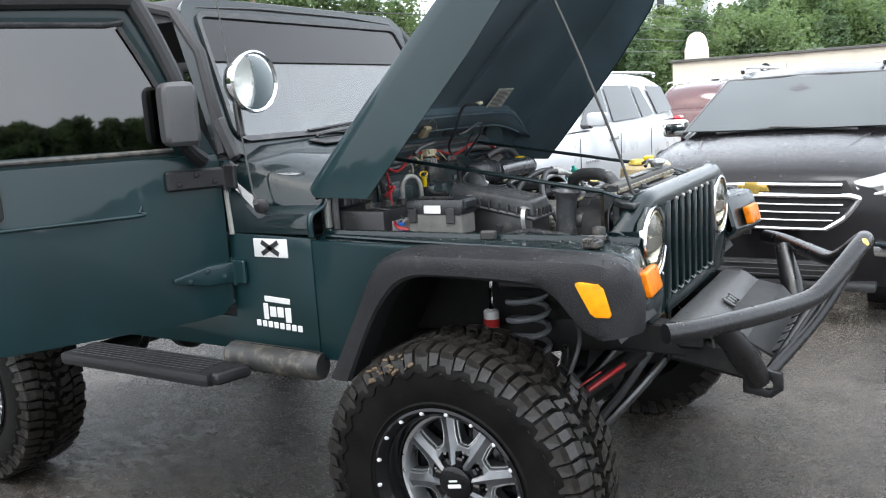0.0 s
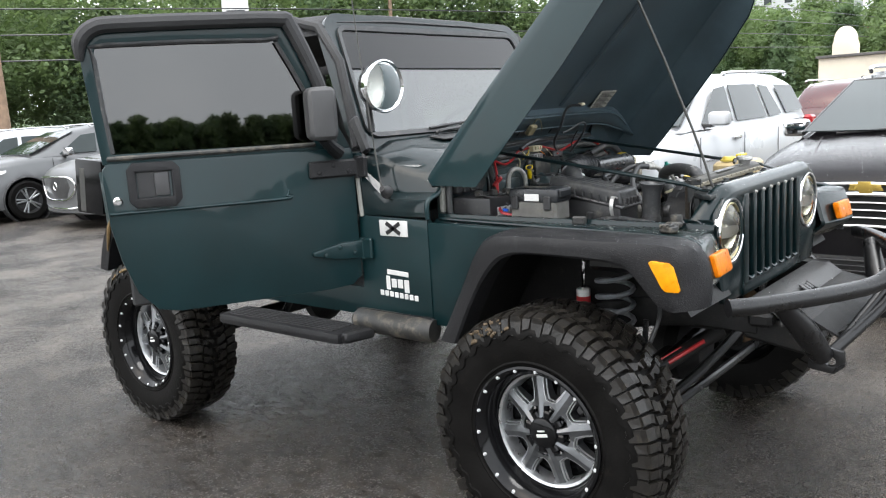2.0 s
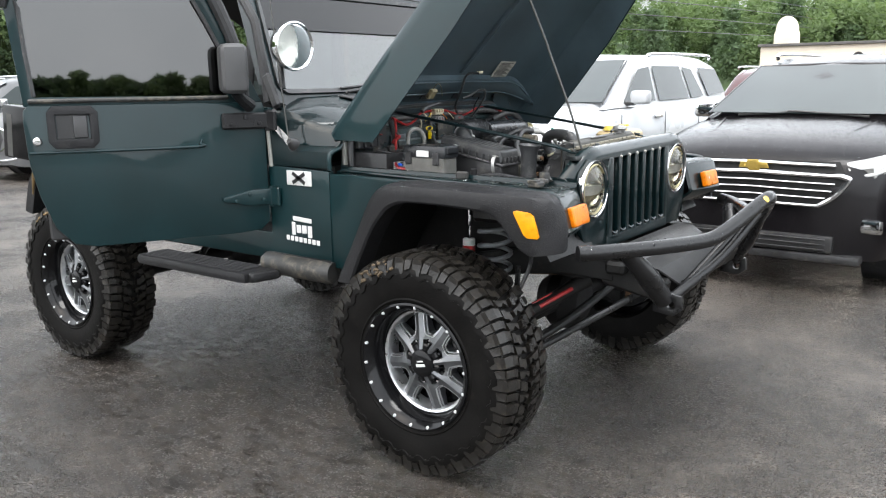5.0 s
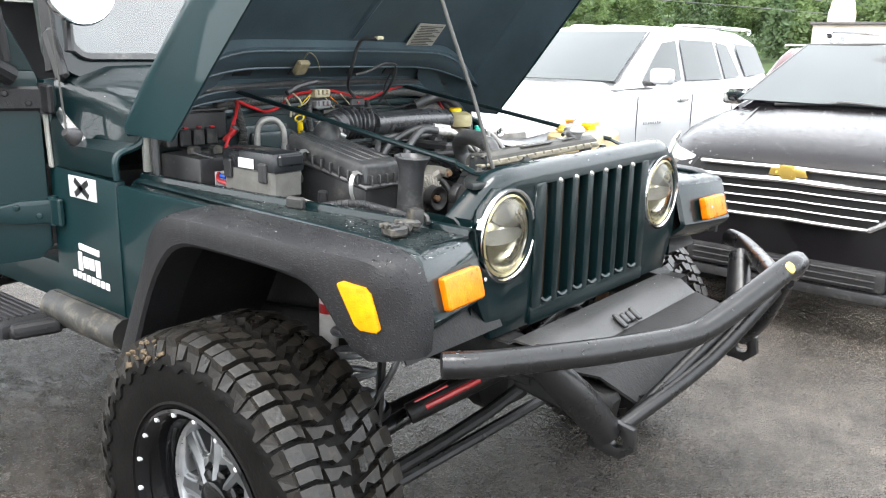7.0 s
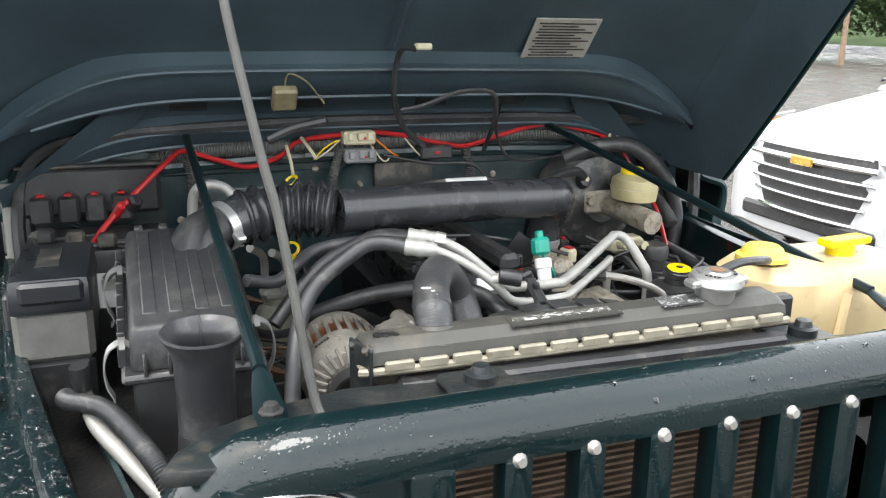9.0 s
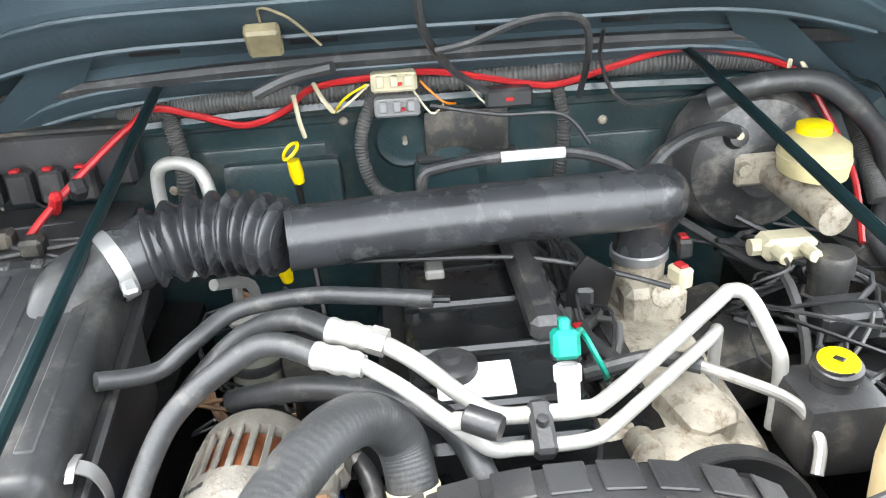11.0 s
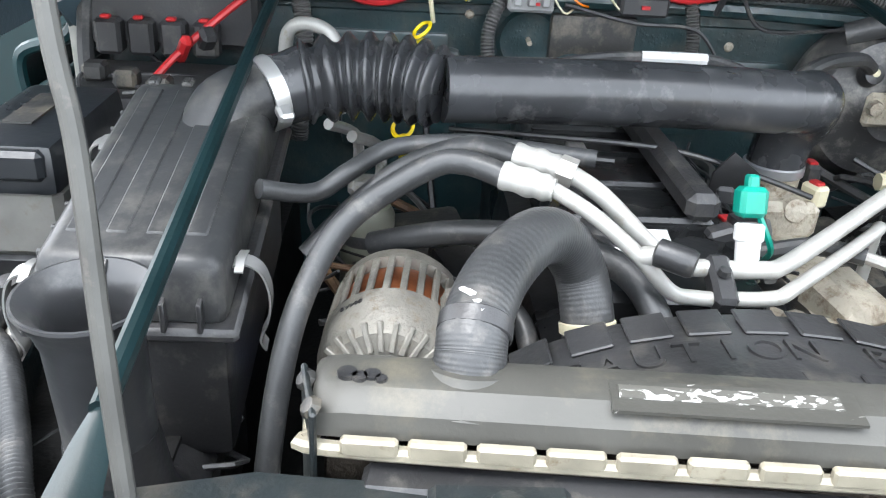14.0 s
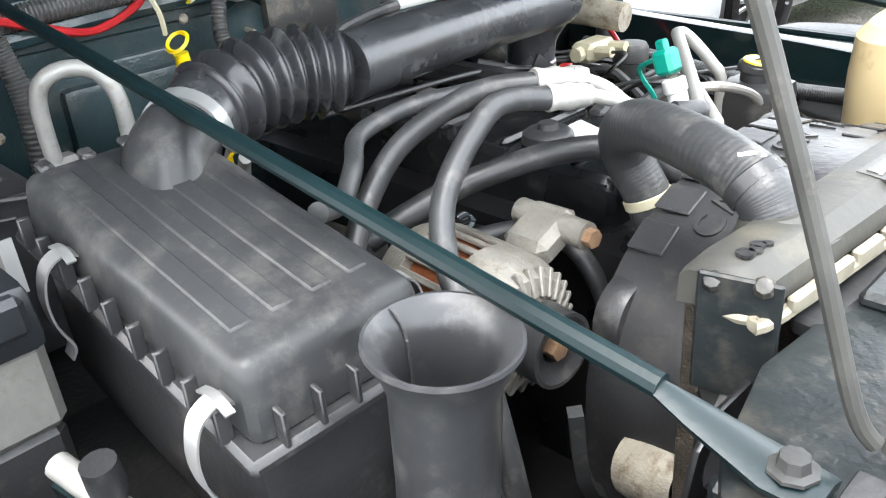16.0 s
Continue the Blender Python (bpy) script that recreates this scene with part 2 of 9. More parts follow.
CRIMP = mat("pale_crimp", (0.23, 0.21, 0.16), 0.5, 0.2, 0.2, 40, bump=0.2, bscale=120, dirt=(0.13, 0.095, 0.055), dirt_amount=0.3)
FIN = mat("brown_fin_metal", (0.14, 0.10, 0.07), 0.5, 0.3, 0.4, 30)
CORE = mat("radiator_core", (0.05, 0.04, 0.03), 0.6, 0.3, 0.3, 60, bump=0.6, bscale=300)
RUST = mat("rusty_steel", (0.17, 0.1, 0.055), 0.7, 0.2, 0.4, 25, bump=0.5, bscale=160)
BLUE = mat("blue_filter", (0.01, 0.08, 0.45), 0.35, 0, 0.1, 20)
GUNMETAL = mat("dark_milled_alloy", (0.14, 0.145, 0.15), 0.34, 0.75, 0.2, 25, bump=0.05, bscale=300, rvary=0.1)
BRIGHT = mat("bright_milled_edge", (0.50, 0.51, 0.52), 0.3, 0.85, 0.15, 30)
# A paler, even grey than FLARE.
COVER = mat("grey_cover_plastic", (0.034, 0.034, 0.034), 0.40, 0, 0.3, 7, bump=0.2, bscale=300, drops=0.5, dirt=(0.06, 0.057, 0.05), dirt_amount=0.35)
SPRING = mat("grey_spring_steel", (0.16, 0.17, 0.18), 0.35, 0.2, 0.2, 20, dirt=(0.12, 0.11, 0.1), dirt_amount=0.3)
SHOCK = mat("silver_shock", (0.72, 0.71, 0.68), 0.35, 0.25, 0.1, 20)
BLACKCAR = mat("wet_black_car_paint", (0.006, 0.0052, 0.006), 0.2, 0.0, 0.2, 3, coat=0.1, drops=0.12, rvary=0.05, spec=0.22)
WHITECAR = mat("white_car_paint", (0.46, 0.47, 0.48), 0.3, 0, 0.03, 3, coat=0.25)
SILVERCAR = mat("silver_car_paint", (0.12, 0.122, 0.124), 0.34, 0.3, 0.06, 3, coat=0.2, spec=0.35)
GREYCAR = mat("grey_car_paint", (0.2, 0.2, 0.2), 0.3, 0.4, 0.06, 3, coat=0.8)
CARGLASS = mat("car_window_glass", (0.022, 0.030, 0.029), 0.04, 0, 0.2, 2, spec=0.42, rvary=0.02)
REDLENS = mat("red_tail_lens", (0.35, 0.01, 0.015), 0.2, 0, 0.1, 20, coat=0.5)
GOLD = mat("gold_emblem", (0.72, 0.5, 0.12), 0.25, 0.7, 0.1, 30)
STUCCO = mat("cream_stucco", (0.72, 0.64, 0.52), 0.85, 0, 0.06, 1.5, bump=0.3, bscale=40)


# ---- mesh helpers ----
def put(name, bm, material, parent=None, label="", smooth=True, angle=35):
    bmesh.ops.recalc_face_normals(bm, faces=bm.faces)
    me = bpy.data.meshes.new(name)
    bm.to_mesh(me)
    bm.free()
    for mm in material if isinstance(material, (list, tuple)) else [material]:
        me.materials.append(mm)
    if smooth:
        me.shade_smooth()
        me.set_sharp_from_angle(angle=radians(angle))
    ob = new(name, me)
    if parent:
        ob.parent = parent
        ob.matrix_parent_inverse = parent.matrix_basis.inverted()
    if label:
        tagged(ob, label)
    return ob


def part(name, bm, material, parent, label="", **kw):
    return put(name, bm, material, parent, label, **kw)


def thing(name, at, label, category, group="", kind=""):
    ob = new(name)
    ob.matrix_basis = at if isinstance(at, Matrix) else Matrix.Translation(at)
    ob.empty_display_size = 0.1
    return tagged(ob, label, category, group, kind)


def spline(pts, n=6):
    """Catmull-Rom through points."""
    pts = [Vector(p) for p in pts]
    out = []
    for i in range(len(pts) - 1):
        p0, p1, p2, p3 = pts[max(i - 1, 0)], pts[i], pts[i + 1], pts[min(i + 2, len(pts) - 1)]
        for k in range(n):
            t = k / n
            out.append(0.5 * (2 * p1 + (p2 - p0) * t + (2 * p0 - 5 * p1 + 4 * p2 - p3) * t * t + (3 * p1 - p0 - 3 * p2 + p3) * t ** 3))
    return out + [pts[-1]]


def tube(pts, r, seg=10, smooth=6, bm=None, ribs=None, cap=True):
    """A round tube along points. r: a number or a list, one radius a given point. ribs: (count, depth) of bellows."""
    bm = bm or bmesh.new()
    if ribs:
        smooth = max(smooth, math.ceil(5 * ribs[0] / (len(pts) - 1)))
    path = spline(pts, smooth) if smooth > 1 else [Vector(p) for p in pts]
    n = len(path)
    if isinstance(r, (int, float)):
        rad = [r] * n
    else:
        rad = [float(v) for v in np.interp(np.linspace(0, len(r) - 1, n), range(len(r)), r)]
    if ribs:
        rad = [q + ribs[1] * math.sin(2 * math.pi * ribs[0] * i / (n - 1)) for i, q in enumerate(rad)]
    up = Vector((0, 0, 1))
    rings, side = [], None
    for i, p in enumerate(path):
        d = (path[min(i + 1, n - 1)] - path[max(i - 1, 0)]).normalized()
        if side is None:
            side = d.cross(up if abs(d.z) < 0.9 else Vector((1, 0, 0))).normalized()
        side = (side - d * side.dot(d)).normalized()
        over = d.cross(side)
        rings.append([bm.verts.new(p + rad[i] * (math.cos(a) * side + math.sin(a) * over)) for a in (2 * math.pi * k / seg for k in range(seg))])
    for a, b in zip(rings, rings[1:]):
        for k in range(seg):
            bm.faces.new((a[k], a[(k + 1) % seg], b[(k + 1) % seg], b[k]))
    if cap:
        bm.faces.new(rings[0][::-1])
        bm.faces.new(rings[-1])
    return bm


def cyl(p0, p1, r, seg=16, bm=None, r1=None, bevel=0.0):
    bm = bm or bmesh.new()
    p0, p1 = Vector(p0), Vector(p1)
    d = (p1 - p0).normalized()
    r1 = r if r1 is None else r1
    if bevel:
        return tube([p0, p0 + d * bevel, p1 - d * bevel, p1], [r - bevel, r, r1, r1 - bevel], seg, 1, bm)
    return tube([p0, p1], [r, r1], seg, 1, bm)


def box(c, s, bevel=0.004, rot=(0, 0, 0), bm=None, seg=1, taper=0.0):
    """A bevelled box at centre c, of sizes s; taper: how much narrower the top is."""
    own = bmesh.new()
    bmesh.ops.create_cube(own, size=1)
    for v in own.verts:
        k = 1 - taper * (v.co.z + 0.5)
        v.co = Vector((v.co.x * s[0] * k, v.co.y * s[1] * k, v.co.z * s[2]))
    if bevel:
        bmesh.ops.bevel(own, geom=own.edges[:], offset=min(bevel, 0.45 * min(s)), segments=seg, affect="EDGES", profile=0.6)
    own.transform(pose(*c, *rot))
    return merge(own, bm)


def merge(own, bm):
    if bm is None:
        return own
    me = bpy.data.meshes.new("t")
    own.to_mesh(me)
    own.free()
    bm.from_mesh(me)
    bpy.data.meshes.remove(me)
    return bm


def plate(outline, axis, at, thick, bevel=0.003, bm=None, holes=()):
    """An outline of 2D points, made a plate of some thickness across the axis 'x', 'y' or 'z', from at to at + thick."""
    own = bmesh.new()
    def where(a, b, c):
        return {"x": (c, a, b), "y": (a, c, b), "z": (a, b, c)}[axis]
    loops = [outline, *holes]
    edges = []
    for loop in loops:
        vs = [own.verts.new(where(a, b, at)) for a, b in loop]
        edges += [own.edges.new((vs[i], vs[(i + 1) % len(vs)])) for i in range(len(vs))]
    bmesh.ops.triangle_fill(own, edges=edges, use_beauty=True, use_dissolve=False)
    bmesh.ops.dissolve_limit(own, angle_limit=0.01, verts=own.verts[:], edges=own.edges[:])
    res = bmesh.ops.extrude_face_region(own, geom=own.faces[:])
    off = Vector(where(0, 0, thick))
    bmesh.ops.translate(own, vec=off, verts=[g for g in res["geom"] if isinstance(g, bmesh.types.BMVert)])
    if bevel:
        bmesh.ops.recalc_face_normals(own, faces=own.faces)
        es = [e for e in own.edges if len(e.link_faces) == 2 and e.calc_face_angle(0) > 0.9]
        bmesh.ops.bevel(own, geom=es, offset=bevel, segments=2, affect="EDGES", profile=0.6, clamp_overlap=True)
    return merge(own, bm)


def loft(rows, bm=None, closed=False, ends=False):
    """A skin over rows of points of equal length. closed: each row is a ring."""
    bm = bm or bmesh.new()
    vs = [[bm.verts.new(p) for p in row] for row in rows]
    m = len(rows[0])
    for a, b in zip(vs, vs[1:]):
        for k in range(m if closed else m - 1):
            q = (a[k], a[(k + 1) % m], b[(k + 1) % m], b[k])
            if len(set(q)) == 4:
                bm.faces.new(q)
    if ends:
        bm.faces.new(vs[0][::-1])
        bm.faces.new(vs[-1])
    return bm


def shell(bm, t):
    """Gives an open skin a thickness."""
    bmesh.ops.recalc_face_normals(bm, faces=bm.faces)
    bmesh.ops.solidify(bm, geom=bm.faces[:], thickness=t)
    return bm


def lathe(profile, seg=32, m=None, bm=None):
    """Profile points (r, h) turned round z, then placed by m."""
    own = bmesh.new()
    rings = []
    for r, h in profile:
        if r < 1e-5:
            rings.append([own.verts.new((0, 0, h))])
        else:
            rings.append([own.verts.new((r * math.cos(2 * math.pi * k / seg), r * math.sin(2 * math.pi * k / seg), h)) for k in range(seg)])
    for a, b in zip(rings, rings[1:]):
        for k in range(seg):
            j = (k + 1) % seg
            if len(a) == 1 and len(b) == 1:
                continue
            if len(a) == 1:
                own.faces.new((a[0], b[k], b[j]))
            elif len(b) == 1:
                own.faces.new((a[k], a[j], b[0]))
            else:
                own.faces.new((a[k], a[j], b[j], b[k]))
    if m is not None:
        own.transform(m)
    return merge(own, bm)


def aim(p, d):
    """A pose at p whose z points along d."""
    return Matrix.Translation(p) @ Vector(d).to_track_quat("Z", "Y").to_matrix().to_4x4()


def flip(bm):
    """The mirror image across the vehicle's middle plane."""
    own = bm.copy()
    own.transform(Matrix.Diagonal((1, -1, 1, 1)))
    return own


def letters(words, size, m, material, parent, name="lettering", depth=0.001, label=""):
    cu = bpy.data.curves.new(name, "FONT")
    cu.body, cu.size, cu.extrude, cu.align_x, cu.align_y = words, size, depth, "CENTER", "CENTER"
    tmp = bpy.data.objects.new("tmp", cu)
    me = bpy.data.meshes.new_from_object(tmp)
    bpy.data.objects.remove(tmp)
    bm = bmesh.new()
    bm.from_mesh(me)
    bm.transform(m)
    return part(name, bm, material, parent, label, smooth=False)

# ---- ground and distance ----
def asphalt():
    """Damp asphalt: dark binder, paler worn stones, wet glossy patches and thin films of standing water."""
    m = bpy.data.materials.new("wet_asphalt")
    m.use_nodes = True
    t = m.node_tree
    p = t.nodes["Principled BSDF"]
    co = t.nodes.new("ShaderNodeTexCoord")

    def tex(kind, scale, detail=0.0, rough=0.5, stretch=None):
        n = t.nodes.new(kind)
        n.inputs["Scale"].default_value = scale
        if kind == "ShaderNodeTexNoise":
            n.inputs["Detail"].default_value, n.inputs["Roughness"].default_value = detail, rough
        src = co.outputs["Object"]
        if stretch:
            mp = t.nodes.new("ShaderNodeMapping")
            mp.inputs["Scale"].default_value, mp.inputs["Rotation"].default_value = stretch, (0, 0, radians(35))
            t.links.new(src, mp.inputs["Vector"])
            src = mp.outputs["Vector"]
        t.links.new(src, n.inputs["Vector"])
        return n

    def span(src, a, b, c, d):
        r = t.nodes.new("ShaderNodeMapRange")
        r.inputs["From Min"].default_value, r.inputs["From Max"].default_value = a, b
        r.inputs["To Min"].default_value, r.inputs["To Max"].default_value = c, d
        t.links.new(src, r.inputs["Value"])
        return r.outputs["Result"]

    def op(kind, a, b):
        q = t.nodes.new("ShaderNodeMath")
        q.operation = kind
        for i, v in enumerate((a, b)):
            if isinstance(v, (int, float)):
                q.inputs[i].default_value = v
            else:
                t.links.new(v, q.inputs[i])
        return q.outputs[0]

    stones = tex("ShaderNodeTexVoronoi", 135)
    mottle = tex("ShaderNodeTexNoise", 14, 8, 0.75)
    fine = tex("ShaderNodeTexNoise", 60, 6, 0.7)
    wet = tex("ShaderNodeTexNoise", 0.75, 8, 0.62)
    streak = tex("ShaderNodeTexNoise", 12.0, 9, 0.8, (0.6, 1.5, 1))
    patch = tex("ShaderNodeTexNoise", 4.0, 9, 0.72)
    # Mask round the vehicle's near side: tone darker and surface smoother there.
    shift = t.nodes.new("ShaderNodeVectorMath")
    shift.operation, shift.inputs[1].default_value = "SUBTRACT", (-1.1, -1.1, 0)
    t.links.new(co.outputs["Object"], shift.inputs[0])
    far = t.nodes.new("ShaderNodeVectorMath")
    far.operation = "LENGTH"
    t.links.new(shift.outputs["Vector"], far.inputs[0])
    near_mask = span(far.outputs["Value"], 1.3, 3.4, 0.16, 0.0)
    damp = span(op("SUBTRACT", wet.outputs["Fac"], near_mask), 0.42, 0.64, 1.0, 0.0)
    ramp = t.nodes.new("ShaderNodeValToRGB")
    ramp.color_ramp.elements[0].position, ramp.color_ramp.elements[0].color = 0.22, (0.016, 0.0136, 0.0115, 1)
    ramp.color_ramp.elements[1].position, ramp.color_ramp.elements[1].color = 0.80, (0.125, 0.106, 0.088, 1)
    grain = op("ADD", op("MULTIPLY", stones.outputs["Color"], 0.35), op("ADD", op("MULTIPLY", fine.outputs["Fac"], 0.25), op("MULTIPLY", span(mottle.outputs["Fac"], 0.3, 0.7, 0.0, 1.0), 0.4)))
    t.links.new(grain, ramp.inputs["Fac"])
    tone = op("ADD", op("MULTIPLY", span(patch.outputs["Fac"], 0.36, 0.64, 0.45, 1.3), span(damp, 0, 1, 1.5, 0.52)), 0.0)
    vm = t.nodes.new("ShaderNodeVectorMath")
    vm.operation = "SCALE"
    t.links.new(ramp.outputs["Color"], vm.inputs[0])
    t.links.new(tone, vm.inputs["Scale"])
    t.links.new(vm.outputs["Vector"], p.inputs["Base Color"])
    film = op("MULTIPLY", op("MULTIPLY", span(streak.outputs["Fac"], 0.48, 0.57, 0.0, 1.0), span(damp, 0.3, 0.8, 0.0, 1.0)), span(far.outputs["Value"], 1.1, 2.1, 1.0, 0.12))
    rough = op("SUBTRACT", op("ADD", span(damp, 0, 1, 0.46, 0.2), op("MULTIPLY", op("SUBTRACT", stones.outputs["Color"], 0.5), 0.42)), op("MULTIPLY", film, 0.24))
    t.links.new(rough, p.inputs["Roughness"])
    p.inputs["Specular IOR Level"].default_value = 0.5
    height = op("ADD", op("MULTIPLY", stones.outputs["Distance"], 0.7), op("MULTIPLY", fine.outputs["Fac"], 0.6))
    b = t.nodes.new("ShaderNodeBump")
    b.inputs["Distance"].default_value = 0.012
    t.links.new(op("SUBTRACT", 0.85, op("MULTIPLY", film, 0.58)), b.inputs["Strength"])
    t.links.new(height, b.inputs["Height"])
    t.links.new(b.outputs["Normal"], p.inputs["Normal"])
    return m


ASPHALT = asphalt()
bm = bmesh.new()
bmesh.ops.create_grid(bm, x_segments=8, y_segments=8, size=420)
ground = put("ground", bm, ASPHALT)
tagged(ground, "wet dark grey asphalt of a car lot", "ground", kind="structure")

def foliage(name, color):
    """Leaves that let part of the light through."""
    m = mat(name, color, 0.7, 0, 0.35, 0.25)
    t = m.node_tree
    p = t.nodes["Principled BSDF"]
    tr = t.nodes.new("ShaderNodeBsdfTranslucent")
    tr.inputs["Color"].default_value = (color[0] * 1.5, color[1] * 1.5, color[2] * 1.2, 1)
    mx = t.nodes.new("ShaderNodeMixShader")
    mx.inputs[0].default_value = 0.45
    t.links.new(p.outputs[0], mx.inputs[1])
    t.links.new(tr.outputs[0], mx.inputs[2])
    t.links.new(mx.outputs[0], t.nodes["Material Output"].inputs["Surface"])
    return m


LEAF = foliage("broad_leaves", (0.115, 0.165, 0.07))
PINE = foliage("pine_needles", (0.085, 0.13, 0.065))
BARK = mat("grey_brown_bark", (0.12, 0.09, 0.065), 0.85, 0, 0.3, 9, bump=0.6, bscale=30)


def clumps(rng, centre, spread, count, size, out_v, out_f):
    """Many small bent leaf clumps about a centre, as quads."""
    for _ in range(count):
        d = Vector((rng.gauss(0, 1), rng.gauss(0, 1), rng.gauss(0, 1))).normalized()
        k = rng.random() ** 0.4
        c = Vector(centre) + Vector((d.x * spread[0] * k, d.y * spread[1] * k, d.z * spread[2] * k))
        s = size * rng.uniform(0.6, 1.3) * (2.5 - 1.6 * k)
        a = Vector((rng.gauss(0, 1), rng.gauss(0, 1), rng.gauss(0, 0.6))).normalized()
        b = a.cross(Vector((rng.gauss(0, 1), rng.gauss(0, 1), rng.gauss(0, 1)))).normalized()
        i = len(out_v)
        out_v += [c - a * s, c - b * s * 0.55, c + a * s, c + b * s * 0.55 + a.cross(b) * s * 0.3]
        out_f.append((i, i + 1, i + 2, i + 3))


def wood_belt(name, rows, label, seed, count, leaf, height, mats, hill=lambda x, y: 0.0, thick=1.0):
    """A far belt of trees, one object: crowns of leaf clumps over trunks that can hardly be told apart."""
    rng = random.Random(seed)
    vs, fs, mi = [], [], []
    for _ in range(count):
        a, b = rng.choice(rows)
        t = rng.random()
        x, y = a[0] + (b[0] - a[0]) * t + rng.uniform(-6, 6), a[1] + (b[1] - a[1]) * t + rng.uniform(-6, 6)
        g = hill(x, y)
        h = height * rng.uniform(0.6, 1.2)
        n0 = len(fs)
        if rng.random() < 0.45:
            for k in range(6):
                z = g + h * (0.25 + 0.75 * k / 6)
                w = h * 0.2 * (1 - 0.8 * k / 6) + 0.3
                clumps(rng, (x, y, z), (w, w, h * 0.09), int(52 * thick), leaf * 0.9, vs, fs)
            mi += [1] * (len(fs) - n0)
        else:
            for k in range(6):
                c = (x + rng.uniform(-.16, .16) * h, y + rng.uniform(-.16, .16) * h, g + h * rng.uniform(0.3, 0.85))
                clumps(rng, c, (h * .2, h * .2, h * .16), int(64 * thick), leaf, vs, fs)
            mi += [0] * (len(fs) - n0)
    me = bpy.data.meshes.new(name)
    me.from_pydata([tuple(v) for v in vs], [], fs)
    for m in mats:
        me.materials.append(m)
    me.polygons.foreach_set("material_index", mi)
    ob = new(name, me)
    return tagged(ob, label, "trees", kind="stuff")


def hill_north(x, y):
    return max(0.0, (y - 60) * 0.11 + (-x - 20) * 0.02) if y > 60 else 0.0


# the hill behind the lot, one sheet
rows = []
for j in range(14):
    y = 62 + j * 14
    rows.append([(x, y, hill_north(x, y) + 2.0 * noise.noise((x * .03, y * .03, 0)) * min(1, j / 2) - 0.2) for x in range(-220, 181, 20)])
hill = put("hill", loft(rows), mat("hill_undergrowth", (0.05, 0.085, 0.025), 0.9, 0, 0.4, 0.15, bump=0.4, bscale=2))
tagged(hill, "green overgrown hillside behind the lot", "hill", kind="structure")
wood_belt("hillside_woods", [((-130, 66), (60, 66)), ((-130, 72), (60, 72)), ((-120, 84), (50, 84)), ((-120, 100), (40, 100)), ((-110, 130), (30, 130)), ((-100, 160), (20, 160))],
          "dense green mixed woods on the hillside", 3, 700, 0.18, 7.8, [LEAF, PINE], hill_north, 2.0)
wood_belt("roadside_woods", [((-70, -30), (-56, 5)), ((-56, 5), (-40, 58)), ((-80, -20), (-66, 50))],
          "tall green mixed trees beyond the parked cars", 5, 400, 0.15, 14.5, [LEAF, PINE], thick=3.2)
wood_belt("lot_edge_woods", [((-70, -34), (20, -40)), ((20, -40), (62, -18)), ((62, -18), (70, 60))],
          "dark tree line at the lot's edge", 7, 700, 0.24, 2.6, [PINE, LEAF])

# ---- the off-road vehicle: body ----
jeep = thing("off_road_vehicle", (-0.9, 0, 0), "dark green lifted off-road vehicle with raised bonnet and open door, wet", "car")

# tub sides, with the door's opening and the rear arch
def arc(cx, cz, r, a0, a1, n, rz=None):
    return [(cx + r * math.cos(radians(a0 + (a1 - a0) * k / n)), cz + (rz or r) * math.sin(radians(a0 + (a1 - a0) * k / n))) for k in range(n + 1)]


side = [(-0.575, 1.135), (-0.575, 0.72), (-1.93, 0.72), *[(x, z) for x, z in arc(-2.373, 0.72, 0.42, 0, 180, 12, 0.40)], (-2.98, 0.80), (-3.02, 1.32), (-0.93, 1.40), (-0.90, 1.145)]
door_hole = [(-0.945, 0.84), (-0.945, 1.36), (-1.86, 1.345), (-1.90, 1.10), (-1.80, 0.90), (-1.68, 0.84)]
tub = plate(side, "y", -0.845, 0.03, 0.004, holes=[door_hole])
plate(side, "y", 0.815, 0.03, 0.004, bm=tub)
box((-1.78, 0, 0.74), (2.4, 1.62, 0.05), 0.01, bm=tub)
box((-3.0, 0, 1.03), (0.04, 1.66, 0.6), 0.01, bm=tub)
part("tub", tub, PAINT, jeep, "dark green painted steel tub")
part("cabin_floor", box((-1.8, 0, 0.79), (2.3, 1.6, 0.03), 0.01), FLARE, jeep)

# cowl: from the windscreen's foot to the bonnet's rear edge, shoulders sculpted down to the sides
rows = []
for x, zc, zs, ys in ((-0.97, 1.452, 1.405, 0.80), (-0.90, 1.442, 1.395, 0.795), (-0.80, 1.427, 1.365, 0.775), (-0.70, 1.412, 1.335, 0.75), (-0.575, 1.397, 1.312, 0.733)):
    half = [(x, 0, zc), (x, 0.4 * ys, zc - 0.004), (x, 0.8 * ys, zc - 0.25 * (zc - zs)), (x, ys - 0.015, zs - 0.004), (x, ys + 0.01, zs - 0.045)]
    low = 1.215 if x > -0.85 else 1.30
    half += [(x, ys + 0.025, low + 0.02), (x, 0.835, low), (x, 0.845, low - 0.03), (x, 0.846, 1.148)]
    rows.append([(a, -b, c) for a, b, c in half[:0:-1]] + half)
part("cowl", shell(loft(rows), 0.012), PAINT_WET_SHADED, jeep, "wet dark green cowl panel")
